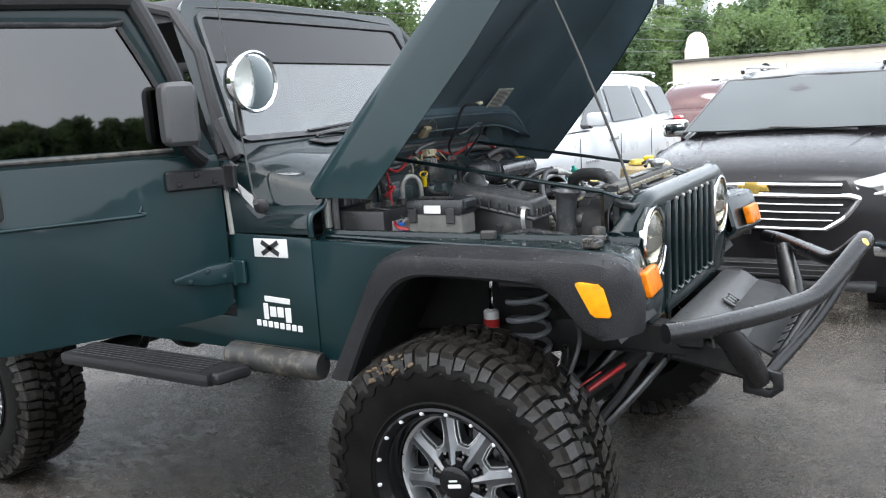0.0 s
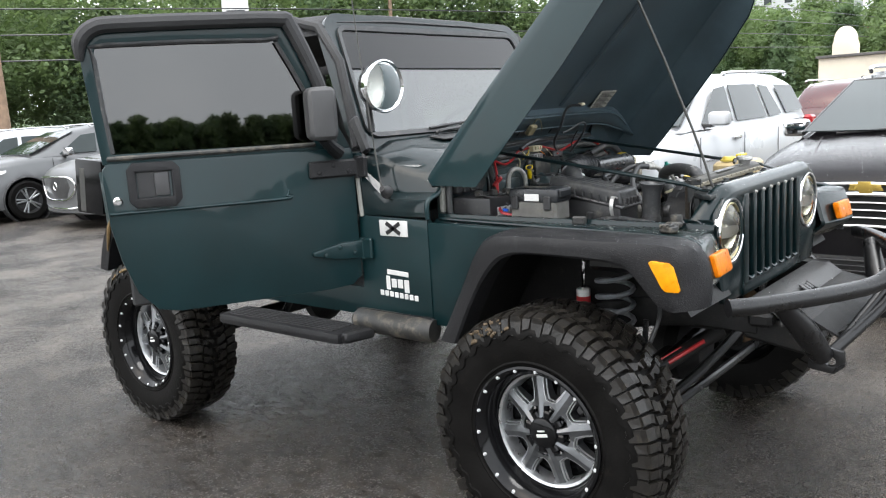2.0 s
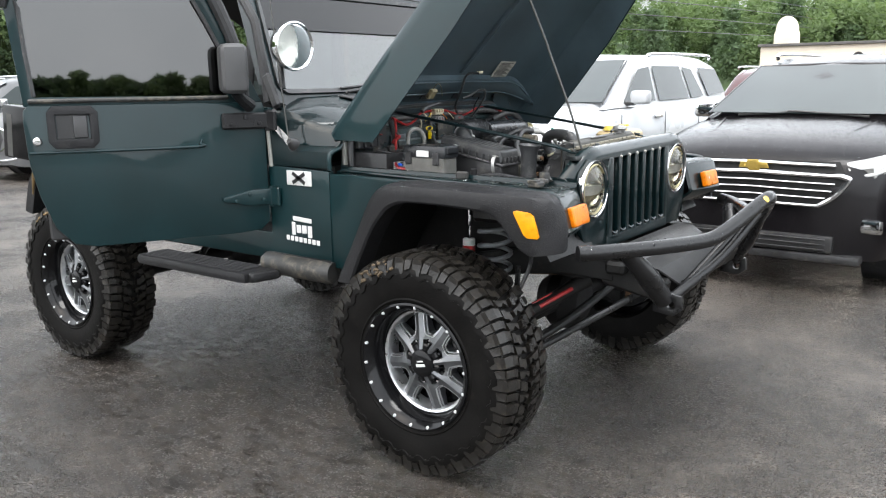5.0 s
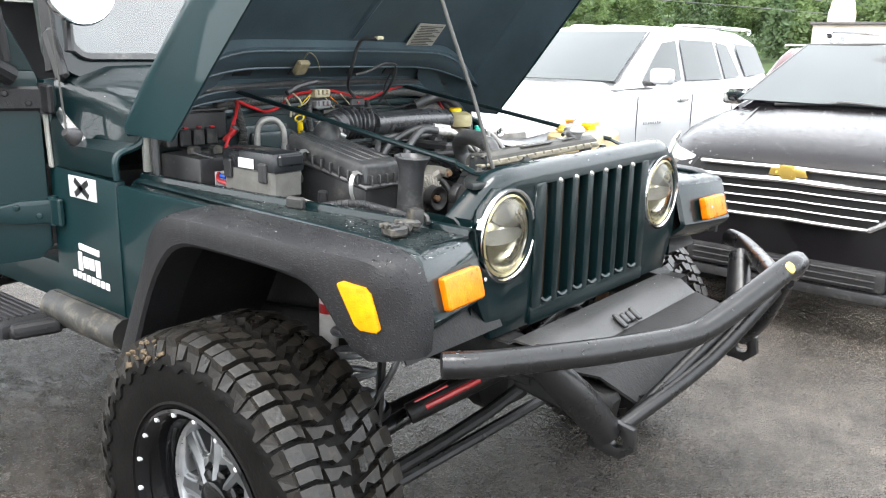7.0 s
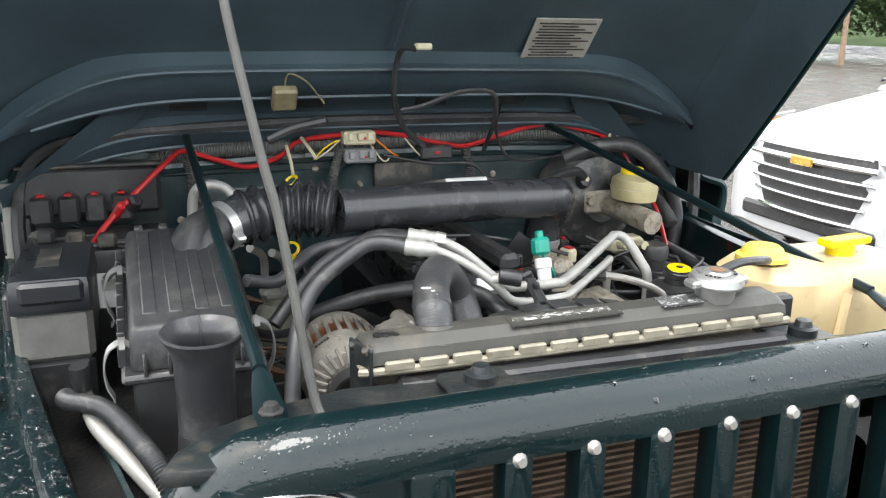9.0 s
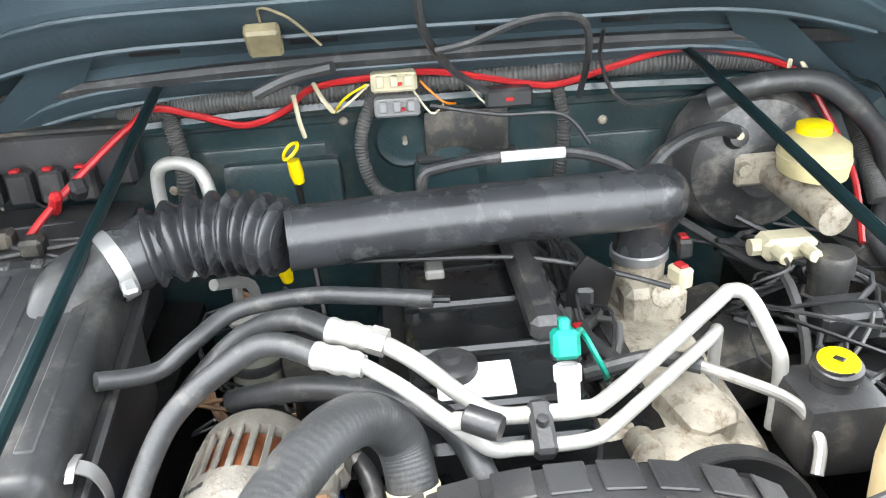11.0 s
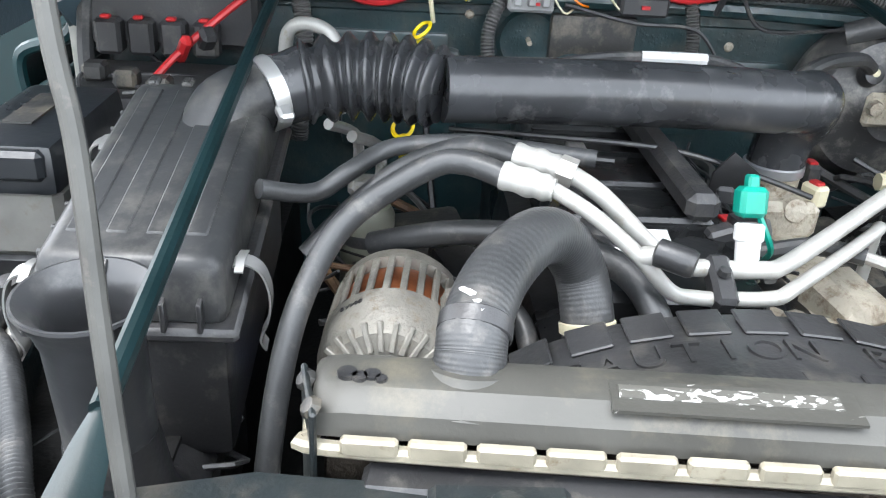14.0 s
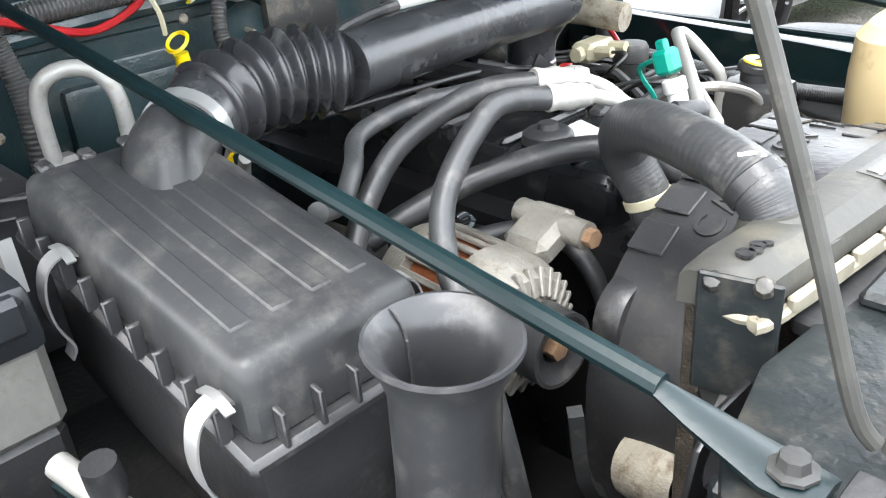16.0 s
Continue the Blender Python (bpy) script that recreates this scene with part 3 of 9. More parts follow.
# front edge of the cowl side, a tall flange with the pale seal
for s in (-1, 1):
    part("cowl_flange", tube([(-0.575, s * 0.838, 1.14), (-0.575, s * 0.835, 1.205), (-0.575, s * 0.765, 1.235), (-0.575, s * 0.738, 1.285), (-0.575, s * 0.715, 1.32), (-0.572, s * 0.60, 1.372), (-0.57, s * 0.3, 1.39), (-0.57, 0, 1.394)], 0.010, 8), PAINT, jeep)
    part("cowl_seal", tube([(-0.545, s * 0.732, 1.125), (-0.55, s * 0.730, 1.24), (-0.553, s * 0.705, 1.325), (-0.556, s * 0.61, 1.37), (-0.558, s * 0.3, 1.388), (-0.558, 0, 1.391)], 0.012, 8), RUBBER, jeep)
# vents and wiper arms on the cowl
part("cowl_grille", box((-0.83, -0.05, 1.434), (0.09, 0.8, 0.012), 0.005, (0, 8, 0)), PLASTIC, jeep)
wb = tube([(-0.90, -0.36, 1.44), (-0.875, -0.36, 1.462), (-0.93, -0.05, 1.475), (-0.955, 0.12, 1.49)], 0.008, 6)
tube([(-0.95, -0.35, 1.475), (-0.965, 0.18, 1.505)], 0.007, 6, 1, wb)
part("wiper", wb, PLASTIC, jeep)
wb = tube([(-0.88, 0.35, 1.44), (-0.86, 0.35, 1.462), (-0.93, 0.55, 1.475)], 0.008, 6)
tube([(-0.945, 0.2, 1.48), (-0.96, 0.66, 1.50)], 0.007, 6, 1, wb)
part("wiper", wb, PLASTIC, jeep)

# windscreen frame leaning back, its glass, and the hinge brackets
def tilt(u, v, w=0.0):
    """On the windscreen: u across, v up the slope, w forward of it."""
    return (-0.965 - 0.435 * v + 0.9 * w, u, 1.42 + 0.905 * v + 0.43 * w)


def frame_bar(pts, wide, thick, bm):
    rows = []
    path = [Vector((a, b, 0)) for a, b in pts]
    for i, p in enumerate(path):
        d = (path[(i + 1) % len(path)] - path[i - 1]).normalized()
        n = Vector((-d.y, d.x, 0))
        q = [(p + n * wide / 2, -thick / 2), (p + n * wide / 2, thick / 2), (p - n * wide / 2, thick / 2 + 0.004), (p - n * wide / 2, -thick / 2)]
        rows.append([tilt(c.x, c.y, w) for c, w in q])
    rows.append(rows[0])
    return loft(rows, bm, closed=True)


def rounded(w0, w1, z0, z1, r, n=5):
    pts = []
    for cx, cz, a in ((w1 - r, z1 - r, 0), (-w1 + r, z1 - r, 90), (-w0 + r, z0 + r, 180), (w0 - r, z0 + r, 270)):
        pts += [(cx + r * math.cos(radians(a + 90 * k / n)), cz + r * math.sin(radians(a + 90 * k / n))) for k in range(n + 1)]
    return pts


fb = frame_bar(rounded(0.765, 0.70, 0.0, 0.585, 0.07), 0.075, 0.05, None)
ws = part("windscreen_frame", fb, PAINT_WET_SHADED, jeep, "dark green folding windscreen frame")
g = bmesh.new()
g.faces.new([g.verts.new(tilt(a, b, 0.012)) for a, b in rounded(0.735, 0.67, 0.03, 0.555, 0.05)])
glass = part("windscreen", shell(g, 0.005), WINDSCREEN, jeep, "clear wet windscreen with a dark sun band")
glass.visible_shadow = False
g = bmesh.new()
g.faces.new([g.verts.new(tilt(a, b, 0.024)) for a, b in ((-0.688, 0.355), (0.688, 0.355), (0.665, 0.55), (-0.665, 0.55))])
band = part("sun_band", shell(g, 0.002), SUNBAND, glass, "smoky sun band")
band.visible_shadow = False
fb = frame_bar(rounded(0.73, 0.665, 0.035, 0.55, 0.05), 0.022, 0.02, None)
fb.transform(Matrix.Translation((0.02, 0, 0.01)))
part("windscreen_seal", fb, RUBBER, jeep)
for s in (-1, 1):
    part("windscreen_bracket", box((-0.955, s * 0.79, 1.47), (0.05, 0.03, 0.16), 0.01, (0, -25, 0)), PLASTIC, jeep)

# soft top over the cabin
rows = []
for x, z, w, r in ((-1.19, 1.955, 0.70, 0.03), (-1.24, 1.99, 0.715, 0.04), (-1.7, 2.01, 0.72, 0.05), (-2.4, 2.0, 0.72, 0.05), (-2.9, 1.96, 0.71, 0.05)):
    rows.append([(x, -w - 0.035, 1.90), (x, -w - 0.01, z - 0.04), (x, -w + 0.06, z), (x, -0.3, z + 0.015), (x, 0.3, z + 0.015), (x, w - 0.06, z), (x, w + 0.01, z - 0.04), (x, w + 0.035, 1.90)])
part("soft_top", shell(loft(rows), 0.012), FABRIC, jeep, "black fabric soft top, beaded with rain")
for s in (-1, 1):
    side = part("soft_top_side", plate([(-1.98, 1.36), (-2.98, 1.33), (-2.90, 1.93), (-1.98, 1.95)], "y", s * 0.78, 0.012, holes=[[(-2.08, 1.44), (-2.88, 1.42), (-2.83, 1.84), (-2.08, 1.86)]]), FABRIC, jeep)
    part("side_pane", box((-2.47, s * 0.786, 1.64), (0.86, 0.004, 0.48), 0), VINYL, side).visible_shadow = False
    part("door_surround", tube([(-0.98, s * 0.79, 1.42), (-1.20, s * 0.745, 1.93), (-1.98, s * 0.76, 1.95), (-1.95, s * 0.80, 1.36)], 0.022, 8, 3), FABRIC, jeep)
back = part("soft_top_rear", plate([(-0.74, 1.34), (0.74, 1.34), (0.70, 1.94), (-0.70, 1.94)], "x", -2.96, 0.012, holes=[[(-0.58, 1.42), (0.58, 1.42), (0.55, 1.82), (-0.55, 1.82)]]), FABRIC, jeep)
part("rear_pane", box((-2.955, 0, 1.62), (0.004, 1.2, 0.44), 0), VINYL, back).visible_shadow = False
# dashboard, wheel and seats in the dim cabin
part("dashboard", box((-1.12, 0, 1.24), (0.3, 1.5, 0.3), 0.06, seg=3), PLASTIC, jeep)
st = lathe([(0.17, -0.012), (0.185, -0.012), (0.195, 0), (0.185, 0.012), (0.17, 0.012), (0.165, 0), (0.17, -0.012)], 28, aim((-1.38, 0.38, 1.42), (-0.8, 0, 0.6)))
box((-1.38, 0.38, 1.42), (0.04, 0.33, 0.06), 0.01, (0, 35, 0), st)
part("steering_wheel", st, PLASTIC, jeep)
for s in (-1, 1):
    seat = box((-1.75, s * 0.38, 1.02), (0.5, 0.48, 0.2), 0.06, seg=3)
    box((-2.0, s * 0.38, 1.36), (0.16, 0.46, 0.6), 0.06, (0, -14, 0), seat, 3)
    part("seat", seat, FABRIC, jeep)

# spot lamp on its pillar bracket, aerial with its mount
lamp_at, lamp_dir = Vector((-0.835, -0.765, 1.66)), Vector((0.985, -0.07, -0.07)).normalized()
sp = part("spot_lamp", lathe([(0.0, -0.085), (0.05, -0.08), (0.085, -0.05), (0.103, -0.01), (0.106, 0.012), (0.1, 0.02), (0.094, 0.012), (0.09, 0.005)], 36, aim(lamp_at, lamp_dir)), CHROME, jeep, "round chrome spot lamp")
part("reflector", lathe([(0.09, 0.004), (0.075, -0.02), (0.045, -0.045), (0.018, -0.055), (0.018, -0.02), (0.0, -0.015)], 36, aim(lamp_at, lamp_dir)), SPOTGLASS, sp)
part("lens", lathe([(0.093, 0.012), (0.06, 0.02), (0.0, 0.023)], 36, aim(lamp_at, lamp_dir)), LENS, sp)
part("lamp_bracket", tube([lamp_at - lamp_dir * 0.07, lamp_at - lamp_dir * 0.09 - Vector((0, 0, 0.06)), (-0.90, -0.775, 1.48)], 0.014, 8), PLASTIC, sp)
an = part("aerial_mount", lathe([(0.0, 0.03), (0.012, 0.03), (0.02, 0.012), (0.026, 0.0), (0.026, -0.012)], 16, aim((-0.775, -0.85, 1.245), (0.1, -0.85, 0.5))), PLASTIC, jeep)
part("aerial_whip", tube([(-0.775, -0.868, 1.255), (-0.80, -0.862, 1.35), (-0.86, -0.85, 1.75), (-0.91, -0.84, 2.15)], [0.004, 0.0035, 0.003, 0.002], 6), ROD, an)

# badges on the cowl side: plain shapes
xb = part("trim_badge", plate([(-0.825, 1.066), (-0.675, 1.066), (-0.675, 1.130), (-0.825, 1.130)], "y", -0.8505, 0.004, 0.001), WHITE, jeep, "small white trim badge")
bx = box((-0.75, -0.8525, 1.098), (0.084, 0.003, 0.016), 0, (0, 30, 0))
box((-0.75, -0.8525, 1.098), (0.084, 0.003, 0.016), 0, (0, -30, 0), bx)
part("cross", bx, PLASTIC, xb)
lb = box((-0.745, -0.8475, 0.915), (0.115, 0.004, 0.020), 0.002, (0, 3, 0))
for k, (dx, w, h) in enumerate(((-0.058, 0.022, 0.058), (-0.026, 0.028, 0.036), (0.008, 0.028, 0.036), (0.042, 0.026, 0.052))):
    box((-0.742 + dx, -0.8475, 0.872 - (0.008 if k == 3 else 0)), (w, 0.004, h), 0.006, bm=lb)
part("maker_badge", lb, WHITE, jeep, "white plain-shaped maker's badge")
wl = bmesh.new()
for k in range(8):
    box((-0.838 + k * 0.0265, -0.8475, 0.828 - 0.0012 * k), (0.020, 0.004, 0.022), 0.002, bm=wl)
part("model_badge", wl, WHITE, jeep)

# rocker guard, side step with treads
part("rocker_guard", loft([[(x, -0.865 + 0.0 * i, z) for i, z in enumerate((0.755, 0.72, 0.66))] for x in (-0.98, -0.565)]), FLARE, jeep)
rg = tube([(-0.99, -0.855, 0.705), (-0.96, -0.86, 0.705), (-0.60, -0.86, 0.70), (-0.56, -0.855, 0.70)], [0.03, 0.05, 0.05, 0.045], 14, 1)
for s in (1, -1):
    b2 = rg.copy()
    b2.transform(Matrix.Diagonal((1, s, 1, 1)))
    part("rocker_pad", b2, DUSTY, jeep)
rg.free()
for s in (-1, 1):
    st = bmesh.new()
    box((-1.31, s * 0.965, 0.665), (0.80, 0.17, 0.05), 0.02, bm=st, seg=2)
    sb = part("side_step", st, FLARE, jeep, "black moulded side step with treads")
    for k in range(7):
        part("tread", box((-1.31, s * (0.905 + 0.02 * k), 0.692), (0.70, 0.008, 0.006), 0.002), FLARE, sb)
    part("end_cap", box((-0.905, s * 0.955, 0.664), (0.09, 0.145, 0.046), 0.022, (0, -8, s * 14), seg=3), FLARE, sb)
    for x in (-1.0, -1.6):
        part("step_bracket", tube([(x, s * 0.95, 0.65), (x, s * 0.78, 0.62), (x, s * 0.7, 0.7)], 0.018, 8, 3), STEEL, sb)

# frame rails, axles and the rest beneath
fr = bmesh.new()
for s in (-1, 1):
    rows = []
    for x, z, h in ((-2.95, 0.66, 0.065), (-0.45, 0.66, 0.065), (-0.15, 0.70, 0.062), (0.15, 0.765, 0.055), (0.35, 0.785, 0.05), (0.55, 0.775, 0.045)):
        rows.append([(x, s * (0.42 + a), z + b * h) for a, b in ((-0.036, -1), (0.036, -1), (0.04, -0.9), (0.04, 0.9), (0.036, 1), (-0.036, 1), (-0.04, 0.9), (-0.04, -0.9))])
    loft(rows, fr, closed=True, ends=True)
for x in (-2.9, -1.3, -0.55):
    box((x, 0, 0.66), (0.08, 0.8, 0.1), 0.01, bm=fr)
part("chassis_frame", fr, CHASSIS, jeep)
part("exhaust_pipe", tube([(0.1, 0.1, 0.62), (-0.5, 0.2, 0.55), (-1.6, 0.2, 0.55), (-2.6, 0.45, 0.6)], 0.035, 10), RUST, jeep)
part("gearbox", box((-1.0, 0, 0.66), (0.9, 0.34, 0.26), 0.06, seg=2), STEEL, jeep)
for x in (0.0, -2.373):
    ax = tube([(x, -0.82, 0.437), (x, 0.82, 0.437)], 0.042, 14, 1)
    lathe([(0, -0.13), (0.09, -0.11), (0.15, -0.03), (0.15, 0.03), (0.09, 0.11), (0, 0.13)], 20, aim((x, 0.2, 0.437), (1, 0, 0)), ax)
    part("axle", ax, CHASSIS, jeep)

# pale end of the bonnet seal, strip in the door gap
for s in (-1, 1):
    part("seal_end", box((-0.570, s * 0.745, 1.225), (0.016, 0.026, 0.14), 0.006, seg=2), SEAL, jeep, "pale grey rubber seal end")
    part("jamb_strip", box((-0.925, s * 0.850, 1.225), (0.02, 0.012, 0.17), 0.004, (0, -4, 0)), SEAL, jeep)
# rear corner: lamp guard
tg = part("tail_lamp_guard", box((-3.16, -0.80, 1.235), (0.22, 0.10, 0.32), 0.02, (0, 6, 12), seg=2), GLOSS, jeep, "glossy black tail lamp guard")
part("guard_bar", box((-3.20, -0.855, 1.22), (0.05, 0.012, 0.26), 0.005, (0, 6, 12)), ROD, tg)

# ---- front wings, flares, bonnet, grille, bumper ----
def inner_y(x):
    return float(np.interp(x, (-0.58, -0.08, 0.30, 0.47), (0.715, 0.655, 0.575, 0.535)))


def flare_y(x):
    return float(np.interp(x, (-0.5, -0.25, 0.0, 0.25, 0.40, 0.46, 0.50, 0.535), (0.925, 0.94, 0.945, 0.935, 0.91, 0.892, 0.866, 0.825)))


def slid(bm, s):
    """The far wing lies nearer the middle: the front is not centred on the wheels."""
    if s > 0:
        bm.transform(Matrix.Translation((0.045 if s > 1 else 0.0, -0.08, 0.006)))
    return bm


OUT = spline([(-0.485, 0, 0.690), (-0.37, 0, 0.892), (-0.285, 0, 1.05), (-0.215, 0, 1.105), (-0.10, 0, 1.118), (0.15, 0, 1.118), (0.36, 0, 1.114), (0.455, 0, 1.106), (0.510, 0, 1.070), (0.532, 0, 0.99), (0.530, 0, 0.905)], 3)
INN = spline([(-0.395, 0, 0.690), (-0.29, 0, 0.892), (-0.205, 0, 1.0), (-0.14, 0, 1.04), (-0.06, 0, 1.052), (0.12, 0, 1.050), (0.26, 0, 1.04), (0.315, 0, 1.01), (0.36, 0, 0.955), (0.395, 0, 0.915), (0.43, 0, 0.893)], 3)
rows = []
for o, i in zip(OUT, INN):
    yo = flare_y(o.x)
    yi = flare_y(i.x)
    base = min(0.795, yo - 0.03)
    front = min(1.0, max(0.0, (o.x - 0.45) / 0.07))
    soft = 0.03 - 0.022 * front
    row = [(o.x - 0.02, -base, o.z + 0.004), (o.x, -(base + 0.25 * (yo - base)), o.z + 0.008), (o.x, -(yo - soft), o.z + 0.002)]
    for f, q in ((0.1, 0.2), (0.3, 0.0), (0.6, 0.0), (0.88, 0.0)):
        c = o.lerp(i, f)
        row.append((c.x, -(flare_y(c.x) - q * soft), c.z))
    rows.append(row + [(i.x, -(yi - 0.008), i.z), (i.x, -(yi - 0.03), i.z + 0.006), (i.x, -min(0.82, yi - 0.03), i.z + 0.015)])
flare = shell(loft(rows), 0.006)
for s, b in ((-1, flare.copy()), (1, slid(flip(flare), 1))):
    part("wheel_flare", b, FLARE, jeep, "grained black plastic wheel flare")
flare.free()

# wing: top, ledge under the bonnet, side skin, front face with lamps
def wing():
    rows = []
    for x in np.linspace(-0.575, 0.455, 12):
        yi = inner_y(x) + 0.04
        zt = float(np.interp(x, (-0.6, 0.1, 0.40, 0.50), (1.138, 1.122, 1.112, 1.102)))
        rows.append([(x, -(yi - 0.03), zt - 0.06), (x, -(yi - 0.012), zt + 0.012), (x, -yi, zt + 0.016), (x, -(yi + 0.012), zt + 0.014), (x, -(yi + 0.016), zt), (x, -0.5 * (yi + 0.79), zt + 0.003),
                     (x, -0.775, zt - 0.002), (x, -0.79, zt - 0.004), (x, -0.80, zt - 0.018), (x, -0.80, zt - 0.06)])
    return shell(loft(rows), 0.006)


w0 = wing()
for s, b in ((-1, w0.copy()), (1, slid(flip(w0), 1))):
    wg = part("wing", b, PAINT_WET_SHADED, jeep, "wet dark green front wing")
    wing_side = plate([(-0.578, 1.125), (-0.578, 0.72), (-0.46, 0.72), (-0.36, 0.90), (-0.26, 1.05), (-0.18, 1.10), (0.36, 1.09), (0.36, 1.108), (-0.1, 1.122)], "y", s * 0.83 - 0.01, 0.02, 0.002)
    part("wing_side", slid(wing_side, s), PAINT, wg)
    part("wing_lip", slid(tube([(-0.55, s * 0.792, 1.136), (-0.1, s * 0.795, 1.125), (0.2, s * 0.795, 1.119), (0.40, s * 0.794, 1.112), (0.455, s * 0.790, 1.106), (0.488, s * 0.785, 1.09)], 0.0075, 8, 5), s), PAINT_WET_SHADED, wg)
    for k in range(2):
        part("lamp_screw", slid(lathe([(0, 0.003), (0.004, 0.002), (0.005, 0)], 8, aim((0.531 - 0.006 * k, s * (0.628 + 0.12 * k), 1.028 - 0.02 * k), (1, 0, 0.2))), 2 * s), CLAMP, wg)
    arch = loft([[(x, s * y, z) for y in (0.80, 0.45)] for x, z in ((-0.46, 0.70), (-0.36, 0.88), (-0.26, 1.02), (-0.12, 1.06), (0.15, 1.06), (0.32, 1.03), (0.42, 0.93), (0.46, 0.86))])
    part("arch_liner", slid(shell(arch, 0.005), s), CHASSIS, wg)
    rows = []
    for y in (0.548, 0.554, 0.59, 0.67, 0.76, 0.796, 0.806):
        e = 0.012 if y < 0.55 or y > 0.80 else 0.0
        c = 0.022 + 0.055 * (1 - (y - 0.548) / 0.26) ** 1.6
        rows.append([(x - c - e, s * y, z) for x, z in ((0.440, 1.109), (0.485, 1.107), (0.502, 1.104), (0.516, 1.092), (0.530, 1.05), (0.548, 0.985), (0.553, 0.972), (0.546, 0.958), (0.515, 0.932), (0.47, 0.905))])
    part("wing_front", slid(shell(loft(rows), 0.006), 2 * s), PAINT_WET_SHADED, wg)
    tl = slid(box((0.512, s * 0.688, 1.018), (0.030, 0.138, 0.074), 0.012, (0, -15, s * -4), seg=3), 2 * s)
    part("turn_lamp", tl, AMBER, wg, "orange turn lamp")
    sm = [(0.372, 1.052), (0.385, 1.057), (0.435, 1.050), (0.448, 1.038), (0.468, 0.966), (0.462, 0.958), (0.425, 0.960), (0.412, 0.970)]
    smb = plate(sm, "y", -0.012, 0.024, 0.006)
    smb.transform(pose(0.41, s * 0.904, 0, 0, 0, s * -17.5) @ pose(-0.41, 0, 0))
    part("side_marker", slid(smb, s), MARKER, wg, "amber side marker lamp")
    ct = part("bonnet_catch", slid(box((0.362, s * 0.735, 1.128), (0.05, 0.045, 0.024), 0.006, (0, 0, s * 14)), s), DUSTY, wg, "black rubber bonnet catch")
    for k in range(3):
        part("grip_tooth", slid(box((0.346 + 0.015 * k, s * (0.752 - 0.002 * k), 1.140), (0.008, 0.024, 0.010), 0.002, (0, 0, s * 14)), s), DUSTY, ct)
    part("strap", slid(box((0.360, s * 0.692, 1.136), (0.030, 0.060, 0.018), 0.005, (s * 6, 0, s * 14)), s), DUSTY, ct)
    part("pin", slid(cyl((0.382, s * 0.705, 1.134), (0.340, s * 0.712, 1.134), 0.009, 10), s), DUSTY, ct)
    part("hook", slid(box((0.352, s * 0.655, 1.146), (0.036, 0.028, 0.038), 0.008, (0, 0, s * 14), seg=2), s), DUSTY, ct)
    part("buckle", slid(tube([(0.34, s * 0.65, 1.135), (0.335, s * 0.63, 1.150), (0.35, s * 0.615, 1.140), (0.365, s * 0.625, 1.128)], 0.006, 6, 4), s), DUSTY, ct)
    part("rubber_stop", slid(box((0.02, s * 0.715, 1.14), (0.05, 0.02, 0.03), 0.005, (0, 0, 12)), s), DUSTY, wg)
w0.free()

RETAIN = mat("yellowed_plated_ring", (0.42, 0.36, 0.2), 0.3, 0.75, 0.2, 30)
# grille shell with seven slots
GX = 0.475
gr = bmesh.new()
SLOT = [(k - 3) * 0.0836 for k in range(7)]
edge = [-0.30] + [0.5 * (a + b) for a, b in zip(SLOT, SLOT[1:])] + [0.30]
for k, y in enumerate(edge):
    w = 0.034 if 0 < k < 7 else 0.05
    bar = box((GX, y, 1.025), (0.03, w, 0.33), 0.009, bm=gr, seg=2)
box((GX - 0.002, 0, 0.848), (0.034, 0.66, 0.05), 0.01, bm=gr, seg=2)
top = []
for y in np.linspace(-0.575, 0.575, 25):
    k = max(0.0, (abs(y) - 0.43) / 0.145)
    dz, dx = 0.11 * k ** 2.2, 0.05 * k ** 2
    top.append([(0.430 - dx, y * 0.985, 1.212 - dz), (0.431 - dx, y, 1.228 - dz), (0.436 - dx, y, 1.235 - dz), (0.446 - dx, y, 1.238 - dz), (0.464 - dx, y, 1.235 - dz), (GX + 0.001 - dx, y, 1.227 - dz), (GX + 0.009 - dx, y, 1.215 - dz), (GX + 0.012 - dx, y, 1.202 - dz), (GX + 0.012 - dx, y, 1.185 - dz * 0.8), (GX - dx, y, 1.178 - dz * 0.8)])
loft(top, gr)
for s in (-1, 1):
    hole = [(s * 0.44 + 0.098 * math.cos(a), 1.075 + 0.098 * math.sin(a)) for a in np.linspace(0, 2 * math.pi, 28, endpoint=False)]
    plate([(s * 0.318, 0.825), (s * 0.318, 1.205), (s * 0.50, 1.195), (s * 0.552, 1.15), (s * 0.572, 1.06), (s * 0.56, 0.93), (s * 0.50, 0.825)], "x", GX - 0.015, 0.022, 0.006, gr, [hole])
    loft([[(x, s * 0.572, z) for z in (0.85, 1.06, 1.13)] for x in (0.33, 0.47)], gr)
FRONT = Matrix(((1, 0.0348, 0, -0.0147), (0, 0.893, 0, -0.038), (0, 0.0147, 1, 0.0115), (0, 0, 0, 1)))
gr.transform(FRONT)
grille = part("grille", gr, PAINT_WET_SHADED, jeep, "dark green seven-slot grille panel")
for y in edge[1:-1]:
    part("bolt", lathe([(0, 0.006), (0.0045, 0.006), (0.006, 0.002), (0.0075, 0), (0.0075, -0.006)], 10, aim(FRONT @ Vector((GX + 0.0135, y, 1.185)), (1, 0, 0.1))), ALU, grille)
for y in SLOT:
    part("slot_edge", tube([FRONT @ Vector((GX + 0.008, y - 0.022, 0.885)), FRONT @ Vector((GX + 0.014, y - 0.008, 0.876)), FRONT @ Vector((GX + 0.014, y + 0.018, 0.880))], 0.006, 6, 3), PAINT_WET_SHADED, grille)
